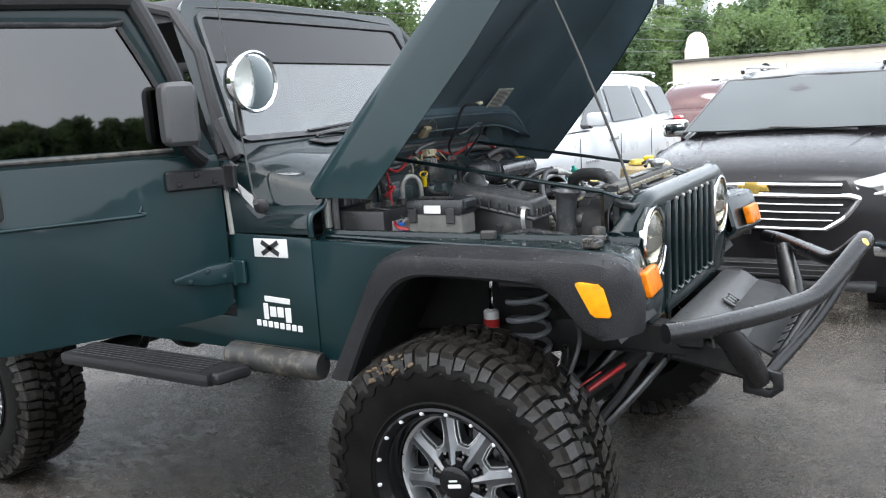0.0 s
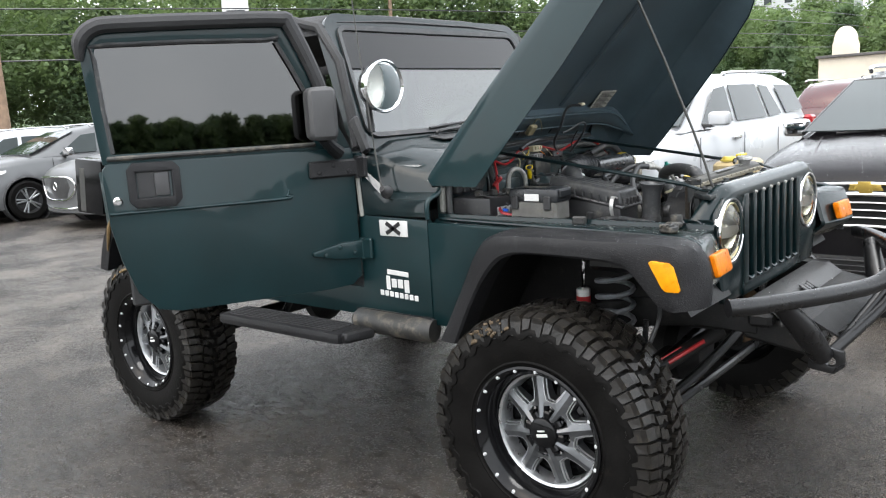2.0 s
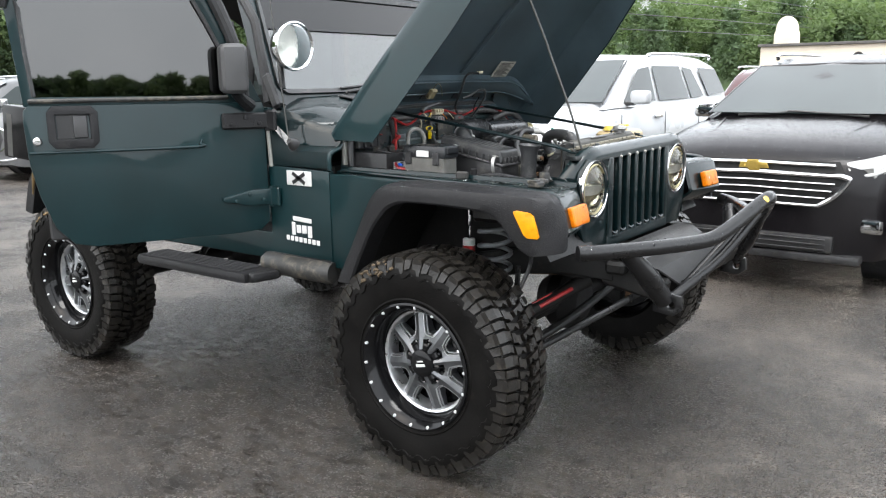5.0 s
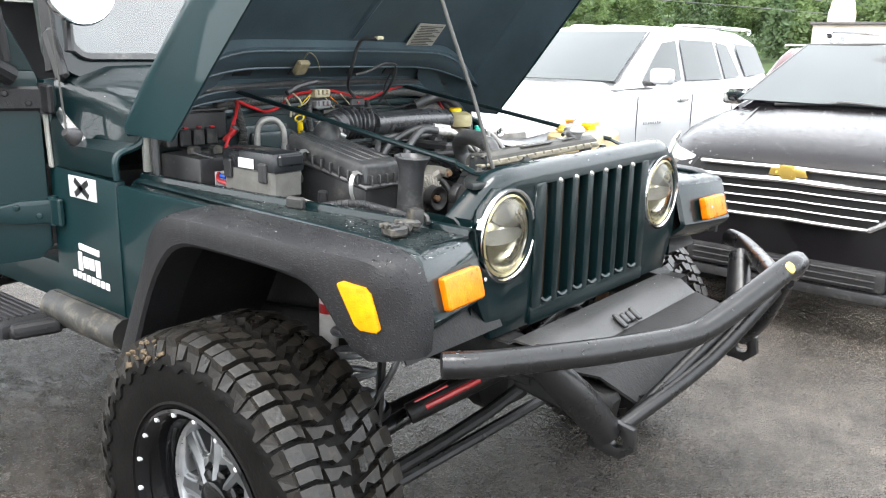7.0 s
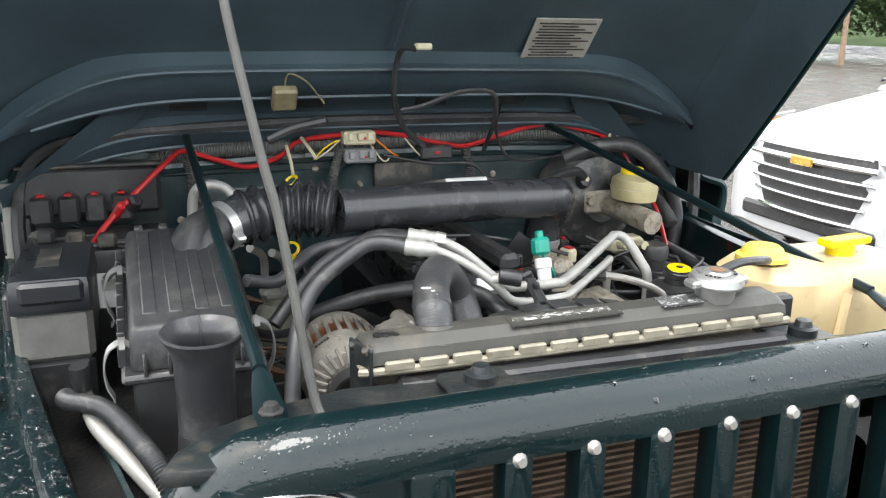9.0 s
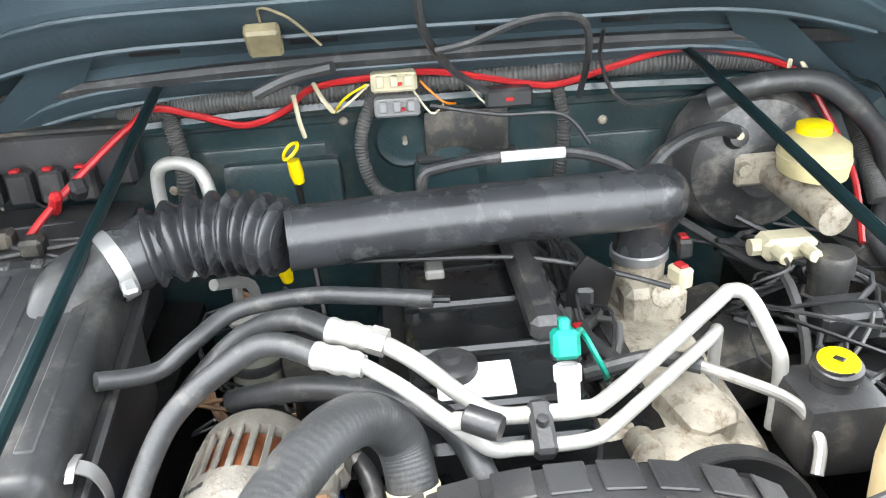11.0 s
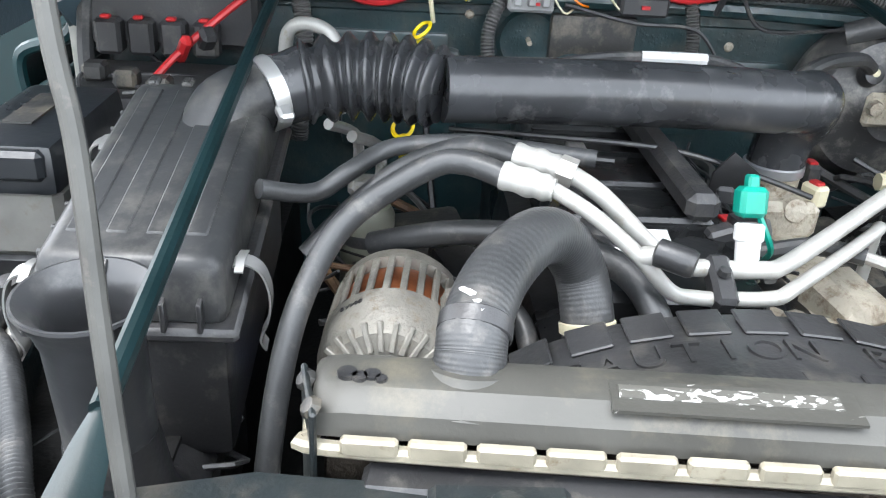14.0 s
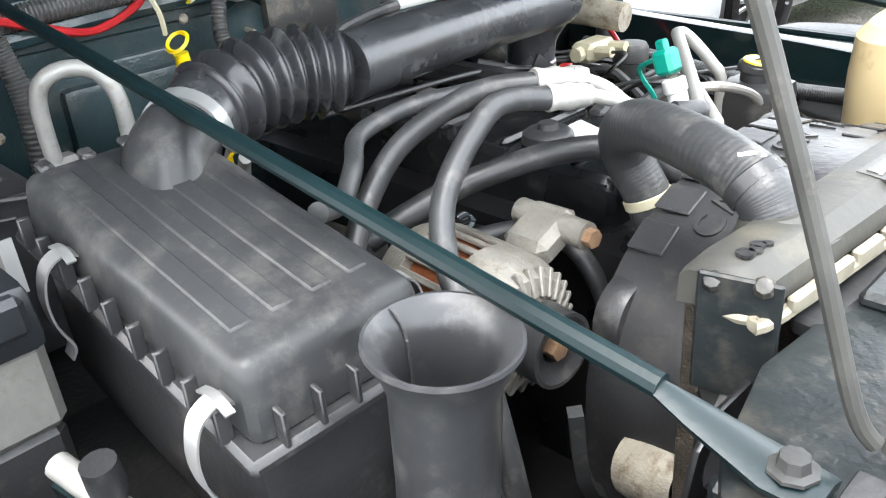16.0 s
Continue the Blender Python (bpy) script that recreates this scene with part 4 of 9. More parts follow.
for s in (-1, 1):
    c = tuple(FRONT @ Vector((GX + 0.004, s * 0.44, 1.075)))
    hl = part("headlamp", lathe([(0.117, -0.012), (0.117, 0.002), (0.114, 0.010), (0.108, 0.010), (0.104, 0.003), (0.101, -0.008)], 40, aim(c, (1, 0, 0))), CHROME, jeep, "round headlamp with chrome rim")
    part("reflector", lathe([(0.092, -0.005), (0.085, -0.03), (0.06, -0.06), (0.02, -0.075), (0.016, -0.04), (0, -0.035)], 36, aim(c, (1, 0, 0))), REFLECT, hl)
    part("retaining_ring", lathe([(0.102, -0.006), (0.100, 0.004), (0.095, 0.006), (0.091, 0.001), (0.090, -0.008)], 40, aim(c, (1, 0, 0))), RETAIN, hl, "yellowed retaining ring")
    part("bulb_shield", shell(loft([[(c[0] - 0.034 - 0.014 * abs(q), c[1] + 0.076 * q, c[2] + h * (1 - q * q) ** 0.5 - 0.004) for h in (-0.017, 0.0, 0.017)] for q in (-1.0, -0.8, -0.4, 0.0, 0.4, 0.8, 1.0)]), 0.003), ALU, hl)
    part("lens", lathe([(0.0925, 0.0), (0.07, 0.012), (0.035, 0.02), (0, 0.022)], 36, aim(c, (1, 0, 0))), LENS, hl)
core = part("condenser_core", box((0.385, -0.038, 1.0), (0.02, 0.58, 0.38), 0.003), CORE, jeep, "brown finned condenser core")
fins = bmesh.new()
for k in range(46):
    box((0.398, -0.038, 0.822 + 0.0077 * k), (0.010, 0.56, 0.0032), 0, bm=fins)
tagged(part("fin_stack", fins, FIN, core), "brown condenser fins", kind="stuff")

# bonnet, raised; built level with its hinge line at the origin, then turned up
def bonnet_w(u):
    return float(np.interp(u, (0.0, 0.17, 0.58, 1.07), (0.735, 0.735, 0.71, 0.655)))


def crown(u, y):
    """Height of the bonnet's skin over its side edges."""
    w = bonnet_w(u)
    return (0.10 - 0.052 * u) * float(np.interp(abs(y) / w, (0, 0.5, 0.72, 0.86, 0.95, 1.0), (1, 0.955, 0.86, 0.62, 0.26, 0.0)))


def bonnet():
    rows = []
    for u in (0.0, 0.03, 0.14, 0.25, 0.4, 0.7, 0.95, 1.04, 1.065, 1.07):
        w = bonnet_w(u)
        d = -0.012 if u > 1.06 else (-0.004 if u > 1.03 else 0)
        skirt = float(np.interp(u, (0.0, 0.14, 0.25, 0.9, 1.07), (0.03, 0.19, 0.19, 0.18, 0.12)))
        half = [(u, k * w, crown(u, k * w) + d) for k in (0, 0.25, 0.5, 0.72, 0.86, 0.94, 0.98)] + [(u, w - 0.003, -0.014 + d), (u, w, -0.04 + d), (u, w, -skirt)]
        rows.append([(a, -b, z) for a, b, z in half[:0:-1]] + half)
    rows.append([(1.07, y, min(z, 0.0) - 0.05 if abs(y) < 0.5 else z) for _, y, z in rows[-1]])
    return shell(loft(rows), 0.005)


LIFT = pose(-0.60, -0.065, 1.285, 0, -48, 0)
hb = bonnet()
hb.transform(LIFT)
hood = part("bonnet", hb, PAINT, jeep, "dark green bonnet held open by a rod")
SPAN = np.linspace(-1, 1, 17)
un = loft([[(u, y, crown(u, y) - 0.03) for y in SPAN * (bonnet_w(u) - 0.04)] for u in np.linspace(0.02, 1.05, 8)])
un.transform(LIFT)
part("bonnet_inner_panel", shell(un, 0.004), UNDER, hood, "dull dark green underside of the bonnet")
for s in (-1, 1):
    sk = loft([[(u, s * (bonnet_w(u) - q), z) for q, z in ((0.060, crown(u, bonnet_w(u) - 0.06) - 0.026), (0.022, crown(u, bonnet_w(u) - 0.022) - 0.028), (0.011, -0.045), (0.010, 0.004 - float(np.interp(u, (0.0, 0.14, 0.25, 0.9, 1.07), (0.03, 0.19, 0.19, 0.18, 0.12)))))] for u in (0.02, 0.14, 0.25, 0.4, 0.7, 0.95, 1.05)])
    sk.transform(LIFT)
    part("bonnet_flange", shell(sk, 0.003), UNDER, hood, "dull inner face of the bonnet's skirt")
# hollow brace across the rear of the underside, arching down at both ends
def brace(u0, u1, deep):
    rows = []
    for y in np.linspace(-0.69, 0.69, 31):
        e = max(0.0, (abs(y) - 0.42) / 0.27)
        n = crown(0.2, y) - 0.03 - 0.02 * e
        s0, s1 = u0 - 0.03 * e, u1 - 0.10 * e ** 2
        rows.append([(s0, y, n), (s0 + 0.008, y, n - deep * 0.8), (s0 + 0.02, y, n - deep), (s1 - 0.02, y, n - deep), (s1 - 0.006, y, n - deep * 0.85), (s1, y, n)])
    return loft(rows)


for u0, u1, deep in ((0.045, 0.115, 0.028), (0.185, 0.285, 0.042)):
    bw = brace(u0, u1, deep)
    bw.transform(LIFT)
    br = part("bonnet_brace", shell(bw, 0.004), UNDER, hood, "pressed bonnet brace")
    for edge, low in ((u0 + 0.016, deep + 0.001), (u1 - 0.016, deep + 0.001)):
        pts = []
        for y in np.linspace(-0.62, 0.62, 15):
            e = max(0.0, (abs(y) - 0.42) / 0.27)
            pts.append((edge - (0.03 * e if edge < u1 - 0.02 else 0.10 * e ** 2), y, crown(0.2, y) - 0.03 - 0.02 * e - low))
        bead = tube(pts, 0.004, 6, 2)
        bead.transform(LIFT)
        part("brace_bead", bead, UNDER, br)
for y in (-0.5, -0.36, -0.14, 0.12, 0.30, 0.48):
    sl = box((0.15, y, crown(0.15, y) - 0.034), (0.04, 0.07, 0.006), 0.002)
    sl.transform(LIFT)
    part("brace_slot", sl, PLASTIC, hood)
rb = tube([(0.30, 0.0, crown(0.3, 0) - 0.034), (0.6, 0.0, crown(0.6, 0) - 0.036), (1.0, 0.0, crown(1.0, 0) - 0.034)], [0.01, 0.016, 0.01], 8, 4)
rb.transform(LIFT)
part("bonnet_bead", rb, UNDER, hood)
NS = crown(0.35, 0.408) - 0.040
stk = plate([(0.272, 0.266), (0.380, 0.266), (0.380, 0.408), (0.272, 0.408)], "z", NS, 0.003, 0)
stk.transform(LIFT)
sk = part("bonnet_sticker", stk, GREYLAB, hood, "grey notice sticker")
for k in range(13):
    ln = box((0.282 + k * 0.0073, 0.337 - 0.007 * (k % 3), NS - 0.0005), (0.0028, 0.122 - 0.022 * (k % 3), 0.0015), 0)
    ln.transform(LIFT)
    part("text_bar", ln, DUSTY, sk)

# tubular front bumper with its stinger hoop
T = [(0.60, -0.86, 0.918), (0.67, -0.78, 0.917), (0.80, -0.55, 0.912), (0.885, -0.37, 0.915), (0.93, -0.27, 0.945), (1.0, -0.06, 1.03), (1.01, 0.0, 1.04), (1.0, 0.06, 1.03), (0.93, 0.27, 0.945), (0.885, 0.37, 0.915), (0.80, 0.55, 0.912), (0.67, 0.78, 0.917), (0.60, 0.86, 0.918)]


def trued(bm):
    """The far half sits closer in than the near one."""
    for v in bm.verts:
        if v.co.y > -0.46:
            v.co.y -= 0.141 * (v.co.y + 0.46)
    return bm


bumper = part("bumper", trued(tube(T, 0.0275, 16, 4)), STEEL, jeep, "black tubular steel bumper with stinger hoop")
for s in (-1, 1):
    part("lower_tube", trued(tube([(0.79, s * 0.45, 0.70), (0.90, s * 0.22, 0.83), (0.985, s * 0.05, 0.985)], 0.019, 12, 4)), STEEL, bumper)
    part("brace_tube", trued(tube([(0.690, s * 0.67, 0.905), (0.735, s * 0.56, 0.79), (0.765, s * 0.475, 0.69)], [0.030, 0.041, 0.036], 12, 4)), STEEL, bumper)
    part("inner_tube", trued(tube([(0.80, s * 0.40, 0.715), (0.885, s * 0.21, 0.86), (0.955, s * 0.06, 0.97)], 0.016, 12, 4)), STEEL, bumper)
    part("tow_lug", trued(plate([(0.72, 0.64), (0.80, 0.63), (0.835, 0.66), (0.83, 0.71), (0.72, 0.73)], "y", s * 0.46 - 0.012, 0.024, 0.004, holes=[[(0.79 + 0.016 * math.cos(a), 0.672 + 0.016 * math.sin(a)) for a in np.linspace(0, 6.28, 12, endpoint=False)]])), STEEL, bumper)
    part("frame_horn", trued(box((0.63, s * 0.42, 0.735), (0.26, 0.07, 0.09), 0.012, (0, 10, 0))), CHASSIS, bumper)
part("skid_plate", trued(shell(loft([[(0.62, y, 0.80), (0.72, y * 0.9, 0.79), (0.80, y * 0.75, 0.72), (0.86, y * 0.4, 0.80)] for y in (-0.48, -0.2, 0.2, 0.48)]), 0.006)), CHASSIS, bumper)
part("cross_member", trued(box((0.57, 0, 0.79), (0.08, 1.0, 0.05), 0.012)), CHASSIS, bumper)
rows = [[(0.49, y, 0.83), (0.51, y, 0.842), (0.58, y, 0.838), (0.635, y, 0.80), (0.64, y, 0.77)] for y in (-0.47, -0.44, 0.44, 0.47)]
cover = part("bumper_cover", trued(shell(loft(rows), 0.006)), COVER, bumper, "grained grey cover below the grille")
emb = bmesh.new()
for k, (dy, h) in enumerate(((-0.05, 0.05), (-0.017, 0.034), (0.017, 0.034), (0.05, 0.044))):
    box((0.612, -0.02 + dy, 0.826), (h, 0.024, 0.008), 0.004, (0, 34, 0), emb)
for k in range(6):
    part("skid_slot", trued(box((0.79, -0.30 + 0.12 * k, 0.742), (0.05, 0.085, 0.006), 0.002, (0, -32, 0))), STEEL, bumper)
part("maker_badge", trued(lathe([(0, 0.003), (0.012, 0.003), (0.015, 0)], 14, aim((1.018, -0.068, 1.045), (0.8, -0.35, 0.5)))), GOLD, bumper)
part("embossed_mark", trued(emb), STEEL, cover)

# ---- wheels ----
RIVET = mat("bright_rivet", (0.7, 0.71, 0.72), 0.4, 0.4, 0.05, 20)
def seated(bm):
    """The tyre's true section: lower and a little narrower than drawn."""
    for v in bm.verts:
        r = math.hypot(v.co.x, v.co.y)
        if r > 0.25:
            k = (0.25 + (r - 0.25) * 0.94) / r
            v.co.x, v.co.y = v.co.x * k, v.co.y * k
        v.co.z *= 0.89
    return bm


def tyre_mesh():
    """Carcass of a mud tyre, axis along z, outer face towards -z."""
    prof = [(0.238, -0.125), (0.255, -0.148), (0.30, -0.160), (0.36, -0.164), (0.405, -0.156), (0.422, -0.138), (0.427, -0.07), (0.428, 0.0), (0.427, 0.07), (0.422, 0.138), (0.405, 0.156), (0.36, 0.164), (0.30, 0.160), (0.255, 0.148), (0.238, 0.125)]
    bm = lathe(prof, 72)
    # zig-zag ledge round the shoulder and a bead line
    rows = []
    n = 120
    for k in range(n + 1):
        a = 2 * math.pi * k / n
        r = 0.372 if (k // 2) % 2 else 0.356
        rows.append([(q * math.cos(a), q * math.sin(a), h) for q, h in ((r - 0.004, -0.160), (r, -0.1695), (r + 0.016, -0.1685), (0.405, -0.152))])
    loft(rows, bm)
    loft([[(q * math.cos(a), q * math.sin(a), h) for q, h in ((0.262, -0.148), (0.266, -0.156), (0.274, -0.152))] for a in (2 * math.pi * k / 60 for k in range(61))], bm)
    return seated(bm)


PITCHES = 30
STEP = 2 * math.pi / PITCHES


def block(pts, r0, r1, m=None, bm=None, shrink=0.92):
    """A tread block: outline in (angle step, across), from radius r0 out to r1, with a sipe-like dip on top."""
    bm = bm or bmesh.new()
    ca = sum(p[0] for p in pts) / len(pts)
    ch = sum(p[1] for p in pts) / len(pts)
    lo, hi = [], []
    for a, h in pts:
        ang = a * STEP
        lo.append(bm.verts.new((r0 * math.cos(ang), r0 * math.sin(ang), h)))
        ang, hh = (ca + (a - ca) * shrink) * STEP, ch + (h - ch) * (shrink + 0.08)
        r = r1 - (0.010 if abs(hh) > 0.135 else 0.0)
        hi.append(bm.verts.new((r * math.cos(ang), r * math.sin(ang), hh)))
    n = len(pts)
    for i in range(n):
        bm.faces.new((lo[i], lo[(i + 1) % n], hi[(i + 1) % n], hi[i]))
    bm.faces.new(hi)
    return bm


def biter(s, deep, wide):
    """A lug down the shoulder's flank."""
    bm = bmesh.new()
    vs = []
    for lift, k in ((0.0, 1.0), (0.0085, 0.93)):
        for r, a in ((0.428, wide), (0.428, -wide), (deep, -wide * 0.92), (deep + 0.008, wide * 0.92)):
            ang = a * STEP * k
            vs.append(bm.verts.new((r * math.cos(ang), r * math.sin(ang), s * ((0.146 if r > 0.42 else 0.160) + lift))))
    for q in ((4, 5, 6, 7), (0, 1, 5, 4), (1, 2, 6, 5), (2, 3, 7, 6), (3, 0, 4, 7)):
        bm.faces.new([vs[i] for i in q])
    return bm


def tread_kinds():
    """(kind, bmesh, angle offset in steps) for every block of one pitch."""
    kinds = []
    for s, off in ((-1, 0.0), (1, 0.5)):
        kinds.append(("block", block([(-0.36, s * 0.157), (0.10, s * 0.157), (0.12, s * 0.118), (0.16, s * 0.082), (-0.22, s * 0.080), (-0.34, s * 0.115)], 0.412, 0.449), off))
        kinds.append(("block", block([(0.20, s * 0.150), (0.54, s * 0.150), (0.56, s * 0.108), (0.66, s * 0.090), (0.30, s * 0.086), (0.22, s * 0.112)], 0.412, 0.446), off))
        kinds.append(("block", block([(-0.12, s * 0.072), (0.26, s * 0.076), (0.34, s * 0.048), (0.46, s * 0.040), (0.42, s * 0.020), (0.06, s * 0.024), (0.02, s * 0.046), (-0.10, s * 0.052)], 0.42, 0.449), off))
        kinds.append(("block", block([(0.40, s * 0.080), (0.76, s * 0.074), (0.80, s * 0.050), (0.66, s * 0.030), (0.88, s * 0.010), (0.62, s * 0.004), (0.50, s * 0.050)], 0.42, 0.448), off))
        kinds.append(("lug", biter(s, 0.368, 0.275), off - 0.13))
        kinds.append(("lug", biter(s, 0.390, 0.185), off + 0.37))
    return kinds


def spoke_mesh(k):
    """One of eight spokes, flared past the hub into a web that meets its neighbours; axis z, outer towards -z."""
    own, edges = bmesh.new(), []
    line = ((0.050, 0.010, -0.074), (0.075, 0.0115, -0.066), (0.090, 0.0125, -0.061), (0.108, 0.025, -0.056), (0.135, 0.0205, -0.050), (0.172, 0.0205, -0.043), (0.198, 0.0265, -0.038))
    loft([[(x, -w, z + 0.002), (x, -w * 0.8, z), (x, 0, z - 0.006), (x, w * 0.8, z), (x, w, z + 0.002)] for x, w, z in line], own)
    c, s8 = math.cos(math.pi / 8), math.sin(math.pi / 8)
    for s in (-1, 1):
        inner, outer = (0.096 * c, s * 0.096 * s8, -0.054), (0.106 * c, s * 0.106 * s8, -0.052)
        foot, corner = (0.090, s * 0.0125, -0.059), (0.108, s * 0.025, -0.054)
        own.faces.new([own.verts.new(p) for p in (foot, inner, outer, corner)])
        loft([[foot, (foot[0], foot[1], -0.015)], [inner, (inner[0], inner[1], -0.015)]], own)
        loft([[(x, s * w, z + 0.002), (x, s * (w - 0.002), -0.015)] for x, w, z in line[:3]], own)
        rim_side = [outer] + [(x, s * w, z + 0.002) for x, w, z in line[3:]]
        loft([[p, (p[0] + 0.004, p[1] + s * 0.006, p[2] + 0.014), (p[0] + 0.004, p[1] + s * 0.006, 0.0)] for p in rim_side], own)
        for off, low in ((0.0, -0.0012), (0.006, 0.009)):
            e = bmesh.new()
            loft([[(x + 0.3 * off, y + s * (off - 0.0012), z + low), (x + 0.3 * off + 0.0016, y + s * (off + 0.0016), z + low + 0.0005), (x + 0.3 * off + 0.002, y + s * (off + 0.003), z + low + 0.005)] for x, y, z in rim_side], e)
            edges.append(e)
    for bm in (own, *edges):
        bm.transform(Matrix.Rotation(2 * math.pi * k / 8, 4, "Z"))
    return own, edges


def build_wheel(at, turned, single=False):
    """Parts of one wheel; turned: True for the far side, where the outer face looks to +y."""
    base = Matrix.Translation(at) @ pose(0, 0, 0, -90 if turned else 90, 0, 0)
    spin = base @ Matrix.Rotation(radians(12), 4, "Z") @ pose(0, 0, 0, 180, 0, 0)
    # after this the local -z looks outward
    def stand(bm):
        bm.transform(spin)
        return bm
    wheel = part("wheel", stand(tyre_mesh()), TYRE, jeep, "deep-lugged wet mud tyre on a black and milled rim")
    joined = bmesh.new()
    for kind, bm, off in tread_kinds():
        seated(bm)
        turns = [Matrix.Rotation((k + off + 0.03 * math.sin(5 * k)) * STEP, 4, "Z") for k in range(PITCHES)]
        if single and kind == "block":
            bmesh.ops.recalc_face_normals(bm, faces=bm.faces)
            me = bpy.data.meshes.new("tread_block")
            bm.to_mesh(me)
            bm.free()
            me.materials.append(TREAD)
            for m in turns:
                ob = new("tread_block", me)
                ob.parent = wheel
                ob.matrix_parent_inverse = wheel.matrix_world.inverted()
                ob.matrix_basis = spin @ m
        else:
            bmesh.ops.recalc_face_normals(bm, faces=bm.faces)
            for m in turns:
                b2 = bm.copy()
                b2.transform(m)
                merge(b2, joined)
            bm.free()
    if joined.verts:
        tagged(part("tread", stand(joined), TREAD, wheel, smooth=False), "chunky wet tread blocks", kind="stuff")
    rim = lathe([(0.240, 0.13), (0.228, 0.10), (0.212, 0.06), (0.208, -0.03), (0.210, -0.06), (0.222, -0.105), (0.236, -0.122), (0.250, -0.128), (0.252, -0.136), (0.244, -0.140), (0.232, -0.132), (0.222, -0.118)], 64)
    part("rim", stand(rim), GLOSS, wheel, "gloss black rim")
    part("rim_ring", stand(lathe([(0.2095, -0.036), (0.2085, -0.050), (0.205, -0.054), (0.196, -0.050), (0.190, -0.036), (0.187, -0.008), (0.188, 0.012), (0.2065, 0.012)], 64)), BRIGHT, wheel, "bright milled ring")
    for k in range(8):
        face, edges = spoke_mesh(k)
        part("spoke", stand(face), GUNMETAL, wheel, angle=15)
        for bm in edges:
            part("spoke_edge", stand(bm), BRIGHT, wheel, angle=15)
    part("barrel_back", stand(lathe([(0.05, 0.012), (0.20, 0.02), (0.205, 0.05), (0.05, 0.05)], 48)), GLOSS, wheel)
    hub = lathe([(0.0, -0.090), (0.044, -0.089), (0.053, -0.083), (0.060, -0.062), (0.070, -0.040), (0.100, -0.024), (0.105, 0.0), (0.15, 0.02), (0.15, 0.05)], 24)
    for k in range(8):
        a = 2 * math.pi * (k + 0.5) / 8
        box((0.064 * math.cos(a), 0.064 * math.sin(a), -0.058), (0.030, 0.030, 0.034), 0.006, (0, 0, math.degrees(a)), hub)
    part("centre_cap", stand(hub), GLOSS, wheel, "black centre cap")
    mark = box((0, 0.006, -0.0895), (0.045, 0.012, 0.003), 0.002)
    box((0, -0.010, -0.0895), (0.03, 0.006, 0.003), 0.001, bm=mark)
    part("cap_mark", stand(mark), WHITE, wheel)
    for k in range(18):
        a = 2 * math.pi * (k + 0.3) / 18
        rv = lathe([(0, -0.141), (0.0055, -0.140), (0.0072, -0.134), (0.0072, -0.126)], 8)
        rv.transform(Matrix.Translation((0.238 * math.cos(a), 0.238 * math.sin(a), 0)))
        part("rivet", stand(rv), RIVET, wheel)
    nuts = bmesh.new()
    for k in range(8):
        a = 2 * math.pi * (k + 0.5) / 8
        cyl((0.088 * math.cos(a), 0.088 * math.sin(a), -0.048), (0.088 * math.cos(a), 0.088 * math.sin(a), -0.02), 0.006, 6, nuts)
    part("nut_ring", stand(nuts), CHROME, wheel)
    br = lathe([(0.0, 0.05), (0.15, 0.05), (0.155, 0.06), (0.155, 0.075), (0.0, 0.08)], 32)
    part("brake_disc", stand(br), RUST, wheel)
    return wheel


YW = 0.935
front_wheel = build_wheel((0.0, -0.892, 0.437), False, True)
build_wheel((0.0, YW, 0.437), True)
rear_wheel = build_wheel((-2.465, -0.87, 0.437), False)
build_wheel((-2.373, YW, 0.437), True)


def smear(cx, a0, a1, r0, r1, y0, y1, count, seed):
    """Dried clay caught on a tyre's shoulder: flakes strewn over a stretch of it."""
    rng = random.Random(seed)
    bm = bmesh.new()
    for _ in range(count):
        a, k = radians(rng.uniform(a0, a1)), rng.random()
        r, y = r0 + (r1 - r0) * k, y0 + (y1 - y0) * k
        q = rng.uniform(0.004, 0.012)
        box((cx + r * math.cos(a), y, 0.437 + r * math.sin(a)), (q * 1.8, 0.008, q), 0.002, (rng.uniform(-30, 30), 90 - math.degrees(a) + rng.uniform(-25, 25), rng.uniform(-20, 20)), bm)
    return bm


tagged(part("clay_smear", smear(0.0, 102, 128, 0.375, 0.422, -1.043, -1.028, 26, 2), CLAY, front_wheel), "dull brown clay on the tyre shoulder", kind="stuff")
tagged(part("clay_smear", smear(-2.465, 100, 130, 0.39, 0.44, -1.02, -0.965, 70, 3), MUD, rear_wheel), "ochre clay on the tyre shoulder", kind="stuff")

# ---- the open front door ----
HINGE, SWING = Vector((-0.93, -0.85, 0)), Vector((-0.480, -0.877, 0))
OUTW = Vector((-SWING.y, SWING.x, 0))


def on_door(bm):
    """From a door drawn flat (x along it from the hinge, y outward, z up) to its open stand."""
    m = Matrix(((SWING.x, OUTW.x, 0, HINGE.x), (SWING.y, OUTW.y, 0, HINGE.y), (0, 0, 1, 0), (0, 0, 0, 1)))
    bm.transform(m)
    return bm


